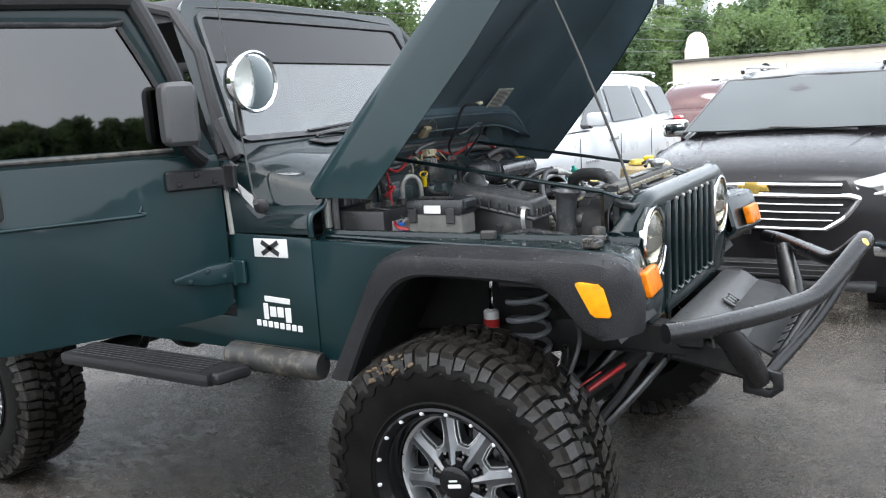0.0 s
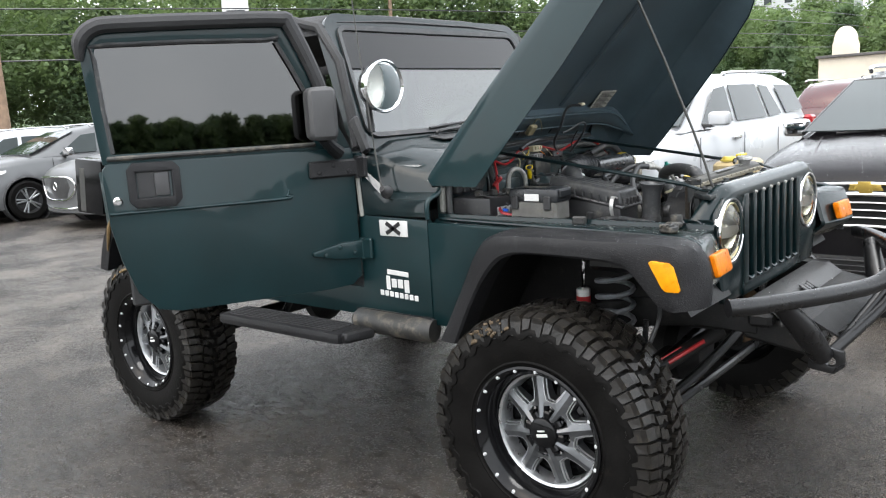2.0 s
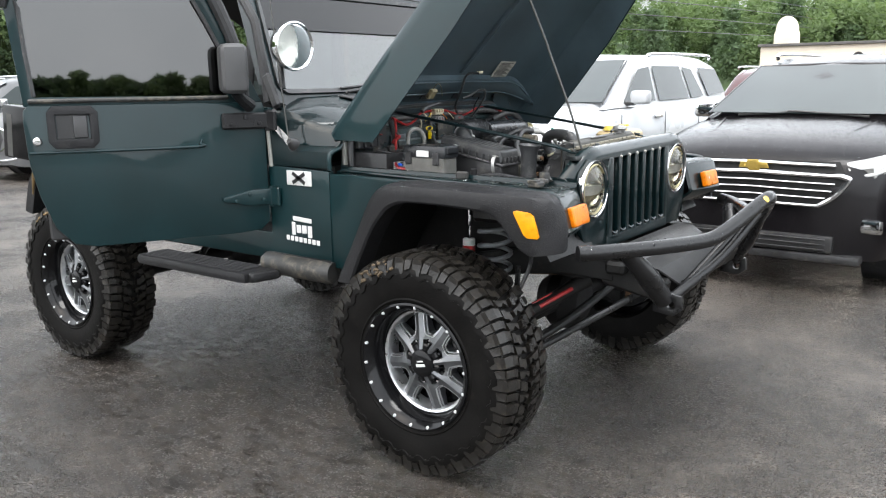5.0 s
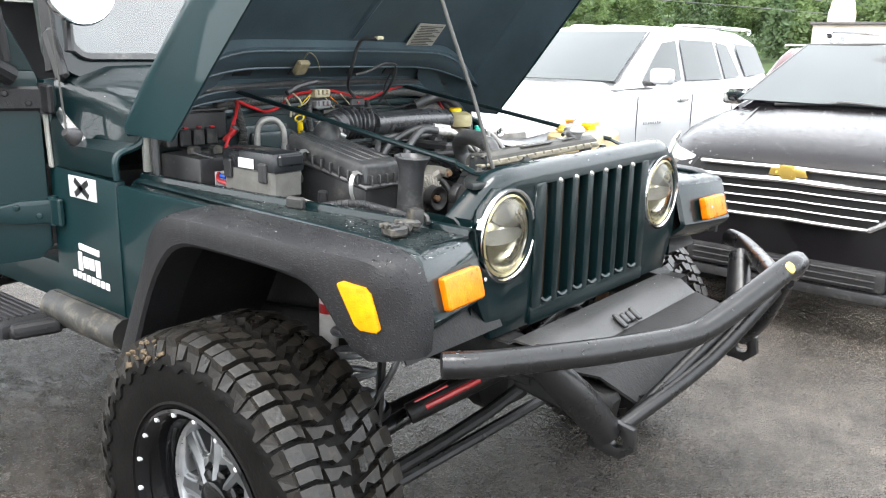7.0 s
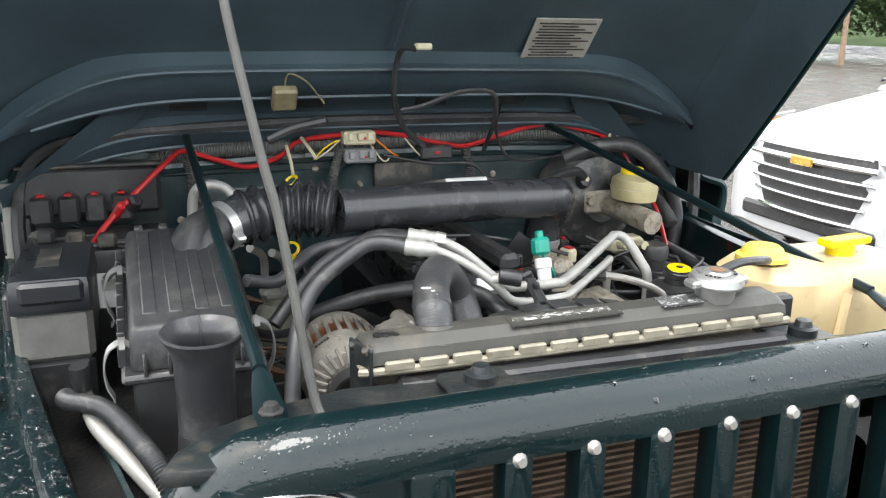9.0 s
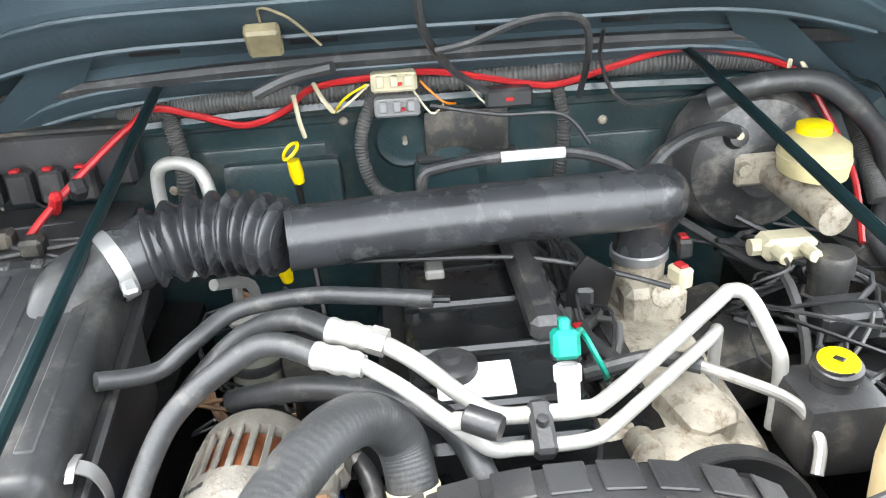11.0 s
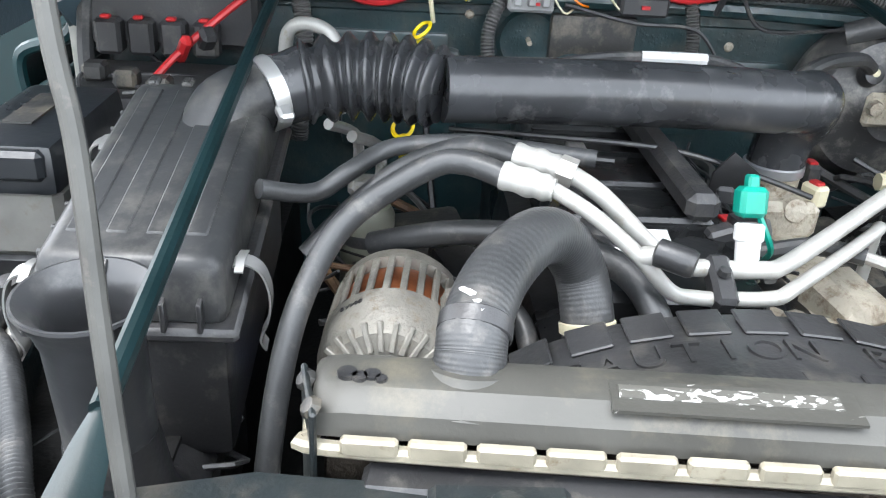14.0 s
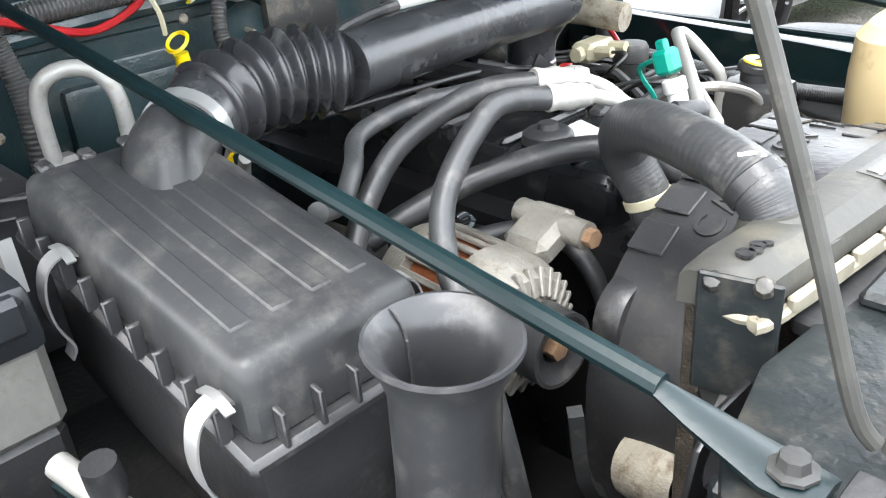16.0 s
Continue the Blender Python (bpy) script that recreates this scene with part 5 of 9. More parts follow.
skin = [(0.012, 0.90), (0.05, 0.862), (0.15, 0.852), (0.74, 0.850), (0.82, 0.868), (0.885, 0.94), (0.93, 1.07), (0.955, 1.20), (0.962, 1.36), (0.958, 1.41), (0.94, 1.43), (0.02, 1.425), (0.012, 1.40)]
d = plate(skin, "y", -0.045, 0.05, 0.006)
door = part("door", on_door(d), PAINT, jeep, "dark green full door, swung open")
upper = [(0.02, 1.425), (0.955, 1.425), (0.985, 1.80), (0.975, 1.86), (0.93, 1.905), (0.84, 1.925), (0.27, 1.932), (0.235, 1.915), (0.13, 1.66)]
hole = [(0.165, 1.455), (0.915, 1.462), (0.945, 1.80), (0.93, 1.845), (0.90, 1.855), (0.30, 1.858), (0.275, 1.845), (0.19, 1.655)]
part("window_frame", on_door(plate(upper, "y", -0.028, 0.028, 0.005, holes=[hole])), PAINT, door)
pane = plate([(0.155, 1.445), (0.925, 1.45), (0.955, 1.80), (0.94, 1.855), (0.90, 1.865), (0.29, 1.868), (0.265, 1.85), (0.18, 1.655)], "y", -0.018, 0.006, 0)
for v in pane.verts:
    v.co.y -= 0.007 * (v.co.z - 1.45)
part("door_glass", on_door(pane), TINT, door, "dark tinted door glass reflecting trees")
trim = tube([(0.985, 0.01, 1.80), (0.978, 0.012, 1.865), (0.93, 0.014, 1.912), (0.84, 0.014, 1.925), (0.5, 0.014, 1.932), (0.27, 0.014, 1.932), (0.225, 0.013, 1.905), (0.125, 0.012, 1.66), (0.09, 0.012, 1.45)], [0.012, 0.028, 0.03, 0.03, 0.03, 0.03, 0.03, 0.026, 0.016], 10, 5)
part("weather_strip", on_door(trim), FABRIC, door, "black weather strip")
part("belt_strip", on_door(box((0.55, 0.004, 1.447), (0.78, 0.016, 0.018), 0.006)), DUSTY, door)
part("inner_seal", on_door(tube([(0.19, 0.0, 1.66), (0.285, 0, 1.848), (0.32, 0, 1.857), (0.89, 0, 1.853), (0.937, 0, 1.80), (0.915, 0, 1.465)], 0.009, 6, 2)), RUBBER, door)
part("crease", on_door(tube([(0.95, 0.007, 1.245), (0.33, 0.007, 1.243), (0.295, 0.007, 1.255), (0.285, 0.007, 1.275)], [0.006, 0.007, 0.007, 0.004], 8, 4)), PAINT, door)
h = on_door(plate([(0.690, 1.285), (0.715, 1.258), (0.855, 1.260), (0.878, 1.286), (0.878, 1.402), (0.855, 1.428), (0.715, 1.426), (0.690, 1.402)], "y", 0.002, 0.020, 0.008, holes=[[(0.722, 1.295), (0.847, 1.297), (0.847, 1.393), (0.722, 1.391)]]))
handle = part("door_handle", h, FLARE, door, "recessed paddle door handle")
part("recess", on_door(box((0.787, 0.0, 1.344), (0.12, 0.012, 0.10), 0.004)), PLASTIC, handle)
part("paddle", on_door(box((0.758, 0.009, 1.344), (0.052, 0.014, 0.088), 0.006, seg=2)), MIRRORCAP, handle)
part("lock", on_door(lathe([(0, 0.014), (0.012, 0.013), (0.017, 0.008), (0.018, 0.0)], 20, aim((0.918, 0.004, 1.29), (0, 1, 0)))), CHROME, door)
mir = on_door(box((0.155, 0.10, 1.565), (0.115, 0.11, 0.205), 0.035, seg=3))
mirror = part("mirror", mir, MIRRORCAP, door, "black door mirror")
part("mirror_arm", on_door(tube([(0.15, 0.10, 1.47), (0.12, 0.07, 1.44), (0.08, 0.03, 1.41)], [0.025, 0.025, 0.03], 10, 4)), FLARE, mirror)
for z, mt in ((1.345, FLARE), (1.01, PAINT)):
    hb = box((0.10, 0.014, z), (0.20, 0.02, 0.07), 0.008) if z > 1.2 else plate([(0.0, z - 0.036), (0.0, z + 0.036), (0.09, z + 0.034), (0.215, z + 0.006), (0.215, z - 0.012), (0.10, z - 0.036)], "y", 0.004, 0.02, 0.006)
    cyl((0.0, 0.014, z - 0.045), (0.0, 0.014, z + 0.045), 0.014, 12, hb)
    hg = part("hinge", on_door(hb), mt, door)
    part("hinge_leaf", box((-0.895, -0.858, z), (0.06, 0.02, 0.085), 0.006), mt, hg)
    for k in (0.04, 0.10, 0.16):
        part("hinge_bolt", on_door(lathe([(0, 0.008), (0.008, 0.006), (0.011, 0.0)], 10, aim((k, 0.022, z + (0.015 if k == 0.10 else -0.012)), (0, 1, 0)))), mt, hg)
part("inner_panel", on_door(box((0.49, -0.055, 1.14), (0.84, 0.02, 0.52), 0.02)), PLASTIC, door)
part("check_strap", tube([(-0.94, -0.80, 0.90), (-1.0, -0.90, 0.88), (-1.05, -1.0, 0.87)], 0.012, 6, 3), RUBBER, door)

# rear flare and its amber side reflector, mostly behind the door
ROUT = spline([(-2.93, 0, 0.80), (-2.84, 0, 1.0), (-2.70, 0, 1.10), (-2.45, 0, 1.125), (-2.1, 0, 1.12), (-1.95, 0, 1.03), (-1.86, 0, 0.85)], 4)
RIN = spline([(-2.85, 0, 0.78), (-2.77, 0, 0.95), (-2.65, 0, 1.03), (-2.45, 0, 1.055), (-2.15, 0, 1.05), (-2.03, 0, 0.97), (-1.94, 0, 0.82)], 4)
rf = loft([[(o.x, -0.84, o.z), (o.x, -0.93, o.z), (o.lerp(i, .3).x, -0.965, o.lerp(i, .3).z), (i.x, -0.955, i.z), (i.x, -0.84, i.z + .01)] for o, i in zip(ROUT, RIN)])
for b in (rf.copy(), flip(rf)):
    part("wheel_flare", shell(b, 0.006), FLARE, jeep)
rf.free()
part("clay_streak", tube([(-2.70, -0.968, 1.10), (-2.755, -0.968, 1.02), (-2.80, -0.965, 0.90)], [0.006, 0.012, 0.005], 8, 4), MUD, jeep, "ochre clay on the rear flare's edge")

# ---- front suspension ----
for s in (-1, 1):
    pts = []
    for k in range(97):
        a = 2 * math.pi * k / 16
        pts.append((0.063 + 0.066 * math.cos(a), s * 0.545 + 0.066 * math.sin(a), 0.56 + 0.36 * k / 96))
    part("coil_spring", tube(pts, 0.0095, 8, 1), SPRING, jeep, "grey lift coil spring")
    part("spring_seat", lathe([(0, 0.01), (0.085, 0.01), (0.09, 0), (0.085, -0.012), (0, -0.02)], 20, aim((0.063, s * 0.545, 0.55), (0, 0, 1))), STEEL, jeep)
    part("spring_tower", box((0.06, s * 0.50, 0.985), (0.2, 0.16, 0.11), 0.02), STEEL, jeep)
    sh = part("shock_absorber", cyl((-0.10, s * 0.50, 0.60), (-0.097, s * 0.50, 0.842), 0.027, 18, bevel=0.004), SHOCK, jeep, "silver shock absorber")
    part("shock_shaft", cyl((-0.097, s * 0.50, 0.842), (-0.092, s * 0.50, 1.06), 0.008, 10), CHROME, sh)
    part("shock_sticker", lathe([(0.0275, 0), (0.0276, 0.028)], 18, aim((-0.098, s * 0.50, 0.785), (0.02, 0, 1))), RED, sh)
    part("lower_link", tube([(0.0, s * 0.56, 0.43), (-0.4, s * 0.48, 0.52), (-0.75, s * 0.42, 0.60)], 0.026, 10, 3), STEEL, jeep)
    part("sway_link", tube([(0.20, s * 0.62, 0.50), (0.22, s * 0.62, 0.78)], 0.011, 8, 1), STEEL, jeep)
    lg = part("axle_bracket", box((0.09, s * 0.60, 0.475), (0.12, 0.10, 0.14), 0.015), STEEL, jeep)
    part("bracket_bolt", lathe([(0, 0.012), (0.012, 0.01), (0.016, 0)], 8, aim((0.155, s * 0.60, 0.50), (1, 0, 0))), GOLD, lg)
part("track_bar", tube([(0.13, -0.56, 0.50), (0.16, 0.0, 0.58), (0.16, 0.42, 0.68)], 0.024, 12, 3), STEEL, jeep, "black track bar")
part("drag_link", tube([(0.20, -0.68, 0.42), (0.24, -0.2, 0.47), (0.24, 0.42, 0.56)], 0.020, 10, 3), CHASSIS, jeep, "grimy steering drag link")
part("tie_rod", tube([(0.22, -0.72, 0.40), (0.24, 0.0, 0.41), (0.22, 0.72, 0.40)], 0.018, 10, 3), STEEL, jeep)
D0, D1 = Vector((0.180, -0.476, 0.548)), Vector((0.345, -0.246, 0.668))
dm = part("steering_damper", cyl(D0, D1, 0.030, 16, bevel=0.004), CHASSIS, jeep, "black steering damper with red stripes")
out = Vector((0.62, -0.5, 0.6))
out = (out - (D1 - D0).normalized() * out.dot((D1 - D0).normalized())).normalized()
lift = out.cross(D1 - D0).normalized()
for t0, t1, r, side in ((0.17, 0.70, 0.009, -0.006), (0.10, 0.42, 0.005, 0.019)):
    lay = out * (0.0265 - 0.3 * abs(side)) + lift * side * (1 if lift.z > 0 else -1)
    part("red_stripe", cyl(D0.lerp(D1, t0) + lay, D0.lerp(D1, t1) + lay, r, 8), RED, dm)
for s in (-1, 1):
    part("knuckle", box((0.0, s * 0.76, 0.437), (0.14, 0.08, 0.28), 0.03, seg=2), STEEL, jeep)
    part("brake_hose", tube([(0.10, s * 0.72, 0.52), (0.2, s * 0.66, 0.62), (0.25, s * 0.58, 0.78), (0.2, s * 0.5, 0.86)], 0.008, 8), RUBBER, jeep)

# ---- engine bay ----
def sub(name, bm, m, parent, label="", **kw):
    return part(name, bm, m, parent, label, **kw)


LAMPBOX = mat("tarnished_lamp_box", (0.2, 0.17, 0.1), 0.5, 0, 0.3, 40)
# firewall, inner walls, front panel top
fw = box((-0.615, 0, 1.035), (0.03, 1.44, 0.53), 0.01)
box((-0.612, 0, 1.325), (0.03, 1.30, 0.09), 0.01, bm=fw)
box((-0.594, 0.06, 1.17), (0.02, 0.28, 0.10), 0.012, bm=fw, seg=2)
box((-0.592, -0.28, 1.16), (0.03, 0.18, 0.16), 0.02, bm=fw, seg=2)
firewall = part("firewall", fw, BAY, jeep, "grimy green firewall")
part("firewall_rib", tube([(-0.588, -0.60, 1.30), (-0.583, -0.2, 1.318), (-0.583, 0.25, 1.316), (-0.588, 0.60, 1.30)], 0.012, 8, 4), BAY, firewall)
part("firewall_duct", lathe([(0.05, 0), (0.055, 0.02), (0.04, 0.035), (0, 0.03)], 24, aim((-0.60, -0.02, 1.19), (1, 0, 0))), BAY, firewall)
for s in (-1, 1):
    rows = [[(x, s * (inner_y(x) - 0.028), 1.085), (x, s * (inner_y(x) - 0.035), 1.035)] for x in np.linspace(-0.60, 0.42, 8)]
    part("inner_wing", shell(loft(rows), 0.006), BAY, jeep)
    rows = [[(x, s * (inner_y(x) - 0.034), 1.035), (x, s * 0.44, 1.0), (x, s * 0.43, 0.72)] for x in np.linspace(-0.60, 0.42, 8)]
    part("wheelhouse_panel", shell(loft(rows), 0.006), CHASSIS, jeep)
pn = plate([(0.304, -0.345), (0.322, -0.425), (0.348, -0.475), (0.385, -0.515), (0.418, -0.53), (0.428, -0.45), (0.434, -0.2), (0.442, 0.1), (0.450, 0.38), (0.44, 0.43), (0.37, 0.42), (0.340, 0.2), (0.318, -0.1), (0.308, -0.3)], "z", 1.197, 0.016, 0.004)
box((0.365, -0.03, 1.16), (0.03, 0.8, 0.07), 0.006, (0, 0, -5), bm=pn)
panel = part("radiator_panel", pn, PANEL, jeep, "dusty radiator support panel")
for y in (-0.216, 0.20):
    sup = box((0.35, y, 1.217), (0.06, 0.075, 0.012), 0.004)
    lathe([(0, 0.02), (0.009, 0.019), (0.011, 0.012), (0.017, 0.010), (0.017, 0)], 12, aim((0.355, y, 1.222), (0, 0, 1)), sup)
    sub("radiator_mount", sup, PANEL, panel)
for y in (-0.42, -0.30, -0.08, 0.07, 0.33, 0.45):
    sub("panel_slot", box((0.385, y, 1.2135), (0.018, 0.045, 0.003), 0.001), PLASTIC, panel)
part("crossover_shroud", box((0.30, 0, 1.0), (0.10, 0.66, 0.34), 0.02), PLASTIC, jeep)

# engine block mass and valve cover
eb = box((-0.22, 0.0, 0.90), (0.66, 0.30, 0.46), 0.04, seg=2)
engine = part("engine_block", eb, STEEL, jeep, "straight-six engine, black and oily")
vc = box((-0.24, -0.03, 1.15), (0.58, 0.17, 0.07), 0.02, seg=3)
for k in range(6):
    box((-0.48 + k * 0.095, -0.03, 1.186), (0.012, 0.15, 0.012), 0.004, bm=vc)
for k in range(4):
    lathe([(0, 0.014), (0.009, 0.012), (0.011, 0)], 8, aim((-0.46 + k * 0.14, -0.105, 1.18), (0, 0, 1)), vc)
    lathe([(0, 0.014), (0.009, 0.012), (0.011, 0)], 8, aim((-0.46 + k * 0.14, 0.045, 1.18), (0, 0, 1)), vc)
valve_cover = sub("valve_cover", vc, mat("oily_black_cover", (0.007, 0.0075, 0.008), 0.26, 0, 0.4, 12, bump=0.15, bscale=80, dirt=(0.035, 0.033, 0.03), dirt_amount=0.35, rvary=0.14), engine, "black ribbed valve cover")
sub("oil_cap", lathe([(0, 0.020), (0.010, 0.020), (0.012, 0.014), (0.022, 0.013), (0.027, 0.009), (0.029, 0)], 24, aim((-0.06, -0.074, 1.190), (0, 0, 1))), PLASTIC, engine, "black oil filler cap")
sub("engine_label", box((-0.04, -0.052, 1.19), (0.045, 0.075, 0.003), 0.001, (0, 12, 0)), WHITE, engine, "white blank label")
sub("ignition_rail", box((-0.26, 0.03, 1.205), (0.34, 0.035, 0.03), 0.008), PLASTIC, engine)
# cast manifold and throttle body
mf = box((-0.20, 0.155, 1.075), (0.42, 0.17, 0.07), 0.03, seg=3)
box((-0.06, 0.13, 1.105), (0.14, 0.12, 0.035), 0.015, bm=mf, seg=2)
manifold = sub("intake_manifold", mf, CAST, engine, "rough cast alloy intake manifold")
for k in range(6):
    sub("runner", tube([(-0.37 + k * 0.07, 0.12, 1.10), (-0.37 + k * 0.07, 0.06, 1.12), (-0.37 + k * 0.07, 0.03, 1.09)], 0.022, 10, 3), CAST, manifold)
tb = lathe([(0.036, 0.0), (0.038, 0.02), (0.032, 0.03), (0.034, 0.07), (0.034, 0.075)], 24, aim((-0.30, 0.19, 1.10), (0, 0, 1)))
box((-0.27, 0.20, 1.125), (0.05, 0.08, 0.05), 0.01, bm=tb)
lathe([(0, 0.012), (0.014, 0.01), (0.018, 0)], 14, aim((-0.255, 0.205, 1.14), (1, 0, 0.3)), tb)
throttle = sub("throttle_body", tb, CAST, engine, "alloy throttle body")
sub("band_clamp", lathe([(0.035, 0), (0.037, 0.002), (0.037, 0.012), (0.035, 0.014)], 28, aim((-0.30, 0.19, 1.172), (0, 0, 1))), MACHINED, engine)
for p, r in (((-0.27, 0.235, 1.155), 20), ((-0.22, 0.10, 1.17), -15), ((-0.36, 0.27, 1.15), 0), ((-0.14, 0.075, 1.16), 10)):
    c = box(p, (0.03, 0.022, 0.028), 0.004, (0, 0, r))
    cb = sub("sensor_plug", c, CREAM if r == 20 else PLASTIC, engine)
    sub("lock_tab", box((p[0], p[1], p[2] + 0.015), (0.016, 0.012, 0.005), 0.001, (0, 0, r)), RED, cb)

# intake: box outlet, bellows, smooth duct and elbow
A, B = Vector((-0.158, -0.447, 1.268)), Vector((-0.190, -0.232, 1.288))
C, D = Vector((-0.243, 0.165, 1.276)), Vector((-0.30, 0.19, 1.175))
du = tube([B, B.lerp(C, 0.5) + Vector((0, 0, 0.003)), C, C + Vector((-0.02, 0.03, -0.004)), (-0.288, 0.205, 1.25), (-0.299, 0.195, 1.22), D], [0.035, 0.035, 0.0355, 0.0365, 0.037, 0.035, 0.034], 24, 8)
duct = part("intake_duct", du, DUCT, jeep, "black smooth plastic intake duct")
sub("hose_sleeve", tube([A + Vector((-0.024, 0.030, 0.009)), A.lerp(Vector((-0.206, -0.375, 1.285)), 0.75), (-0.206, -0.375, 1.285), (-0.207, -0.370, 1.286)], [0.0368, 0.0372, 0.039, 0.039], 28, 6), DUCT, duct, angle=60)
bl = tube([(-0.204, -0.380, 1.284), (-0.212, -0.335, 1.290), (-0.210, -0.295, 1.292), (-0.202, -0.262, 1.291), B], [0.0395, 0.042, 0.0425, 0.0415, 0.037], 28, 40, ribs=(8, 0.0052))
sub("bellows", bl, DUCT, duct, "black corrugated rubber bellows", angle=60)
sub("box_outlet", tube([(-0.112, -0.482, 1.215), A + Vector((0.02, -0.014, -0.022)), A, A + Vector((-0.026, 0.034, 0.010))], [0.034, 0.035, 0.0355, 0.036], 26, 6), AIRBOX, duct)
cl = lathe([(0.0365, -0.0085), (0.0390, -0.0080), (0.0390, 0.0080), (0.0365, 0.0085)], 36, aim(A + Vector((-0.024, 0.034, 0.009)), (-0.55, 0.80, 0.2)))
box(A + Vector((0.010, 0.056, 0.0)), (0.020, 0.016, 0.012), 0.003, (0, 30, 30), bm=cl)
sub("hose_clamp", cl, CLAMP, duct, "bright worm-drive hose clamp")
sub("breather_hose", tube([(-0.40, -0.076, 1.22), (-0.40, -0.074, 1.264), (-0.40, -0.05, 1.275), (-0.40, 0.02, 1.283), (-0.40, 0.12, 1.283), (-0.395, 0.19, 1.26), (-0.37, 0.23, 1.23)], 0.008, 10), RUBBER, duct)
sub("vent_tip", tube([(-0.398, 0.03, 1.2845), (-0.397, 0.115, 1.2848)], 0.0075, 8, 1), WHITE, duct)

# air box with its lid, clips and horn
BR = Matrix(((1, 0, 0, 0), (0, 1, 0, 0), (-0.19, 0.0, 1, 0.0), (0, 0, 0, 1)))
lid = box((-0.055, -0.478, 1.215), (0.31, 0.150, 0.055), 0.014, seg=3, taper=0.06)
lid.transform(BR)
airbox = part("air_box", lid, AIRBOX, jeep, "dusty black ribbed air cleaner box")
for k in range(4):
    rib = box((-0.06, -0.525 + 0.031 * k, 1.2425), (0.24, 0.017, 0.0035), 0.0015)
    rib.transform(BR)
    sub("lid_rib", rib, AIRBOX, airbox)
for k in range(4):
    tab = box((-0.196, -0.530 + 0.034 * k, 1.2435), (0.014, 0.012, 0.006), 0.002)
    tab.transform(BR)
    sub("lid_tab", tab, COVER, airbox)
bx = box((-0.055, -0.478, 1.12), (0.30, 0.145, 0.13), 0.012, seg=2)
box((-0.055, -0.478, 1.186), (0.325, 0.168, 0.012), 0.004, bm=bx)
bx.transform(BR)
case = sub("lower_case", bx, PLASTIC, airbox)
for k in range(14):
    rib = box((-0.185 + 0.033 * k, -0.560, 1.203), (0.004, 0.010, 0.026), 0.001) if k < 9 else box((0.103, -0.535 + 0.028 * (k - 9), 1.203), (0.010, 0.004, 0.026), 0.001)
    rib.transform(BR)
    sub("gusset", rib, PLASTIC, case)
def strap(pts, width, along):
    """A flat bent strip through points, its width lying along a direction."""
    d = Vector(along).normalized() * width / 2
    return shell(loft([[tuple(p - d), tuple(p + d)] for p in spline(pts, 5)]), 0.0018)


for x, y in ((0.075, -0.563), (0.055, -0.395), (-0.12, -0.563)):
    s = -1 if y < -0.5 else 1
    z = 1.20 - 0.19 * x
    clip = strap([(x, y - s * 0.018, z + 0.012), (x, y - s * 0.004, z + 0.020), (x, y + s * 0.012, z + 0.012), (x, y + s * 0.019, z - 0.010), (x, y + s * 0.017, z - 0.034), (x, y + s * 0.010, z - 0.052), (x, y + s * 0.014, z - 0.062)], 0.014, (1, 0, -0.19))
    sub("spring_clip", clip, CLAMP, airbox, "bent metal spring clip")
    sub("clip_ear", strap([(x - 0.016, y - s * 0.004, z + 0.020), (x, y - s * 0.004, z + 0.0225), (x + 0.016, y - s * 0.004, z + 0.016)], 0.007, (0, 1, 0)), CLAMP, airbox)
HC = (0.183, -0.473, 1.248)
hn = lathe([(0.0, -0.12), (0.028, -0.115), (0.0285, -0.035), (0.0305, -0.018), (0.0345, -0.008), (0.040, -0.003), (0.0435, 0.0005), (0.0455, 0.0005), (0.046, -0.002), (0.044, -0.006), (0.038, -0.016), (0.033, -0.034), (0.032, -0.10), (0.034, -0.20)], 36, aim(HC, (0.06, 0.0, 1)))
seam_line = tube([(HC[0] - 0.042, HC[1], HC[2] + 0.0025), (HC[0] - 0.036, HC[1], HC[2] - 0.002), (HC[0] - 0.030, HC[1], HC[2] - 0.02), (HC[0] - 0.029, HC[1], HC[2] - 0.10)], 0.0011, 6, 3)
horn = sub("intake_horn", hn, mat("dusty_horn_plastic", (0.032, 0.033, 0.035), 0.34, 0, 0.4, 9, bump=0.1, bscale=60, dirt=(0.08, 0.08, 0.077), dirt_amount=0.5, rvary=0.16), airbox, "flared black intake horn")
sub("mould_seam", seam_line, COVER, horn)
sub("horn_elbow", tube([(0.176, -0.473, 1.13), (0.172, -0.47, 1.06), (0.14, -0.468, 1.015), (0.08, -0.468, 1.01)], [0.033, 0.04, 0.046, 0.046], 18, 4), PLASTIC, horn)

# fuse box, battery
fb = box((-0.185, -0.647, 1.222), (0.215, 0.105, 0.05), 0.010, seg=2, taper=0.05)
box((-0.082, -0.644, 1.228), (0.02, 0.08, 0.03), 0.005, bm=fb)
fusebox = part("fuse_box", fb, mat("smooth_black_lid", (0.010, 0.0115, 0.0135), 0.3, 0, 0.3, 10, bump=0.06, bscale=120, dirt=(0.03, 0.03, 0.03), dirt_amount=0.3), jeep, "black fuse box with grey base")
fbb = box((-0.185, -0.647, 1.165), (0.20, 0.10, 0.075), 0.008)
sub("fuse_base", fbb, mat("grey_plastic", (0.10, 0.098, 0.09), 0.55, 0, 0.25, 20, bump=0.2, bscale=150, dirt=(0.08, 0.07, 0.05), dirt_amount=0.4), fusebox, "grey fuse box base")
sub("fuse_foot", box((-0.185, -0.647, 1.09), (0.19, 0.095, 0.08), 0.008), PLASTIC, fusebox)
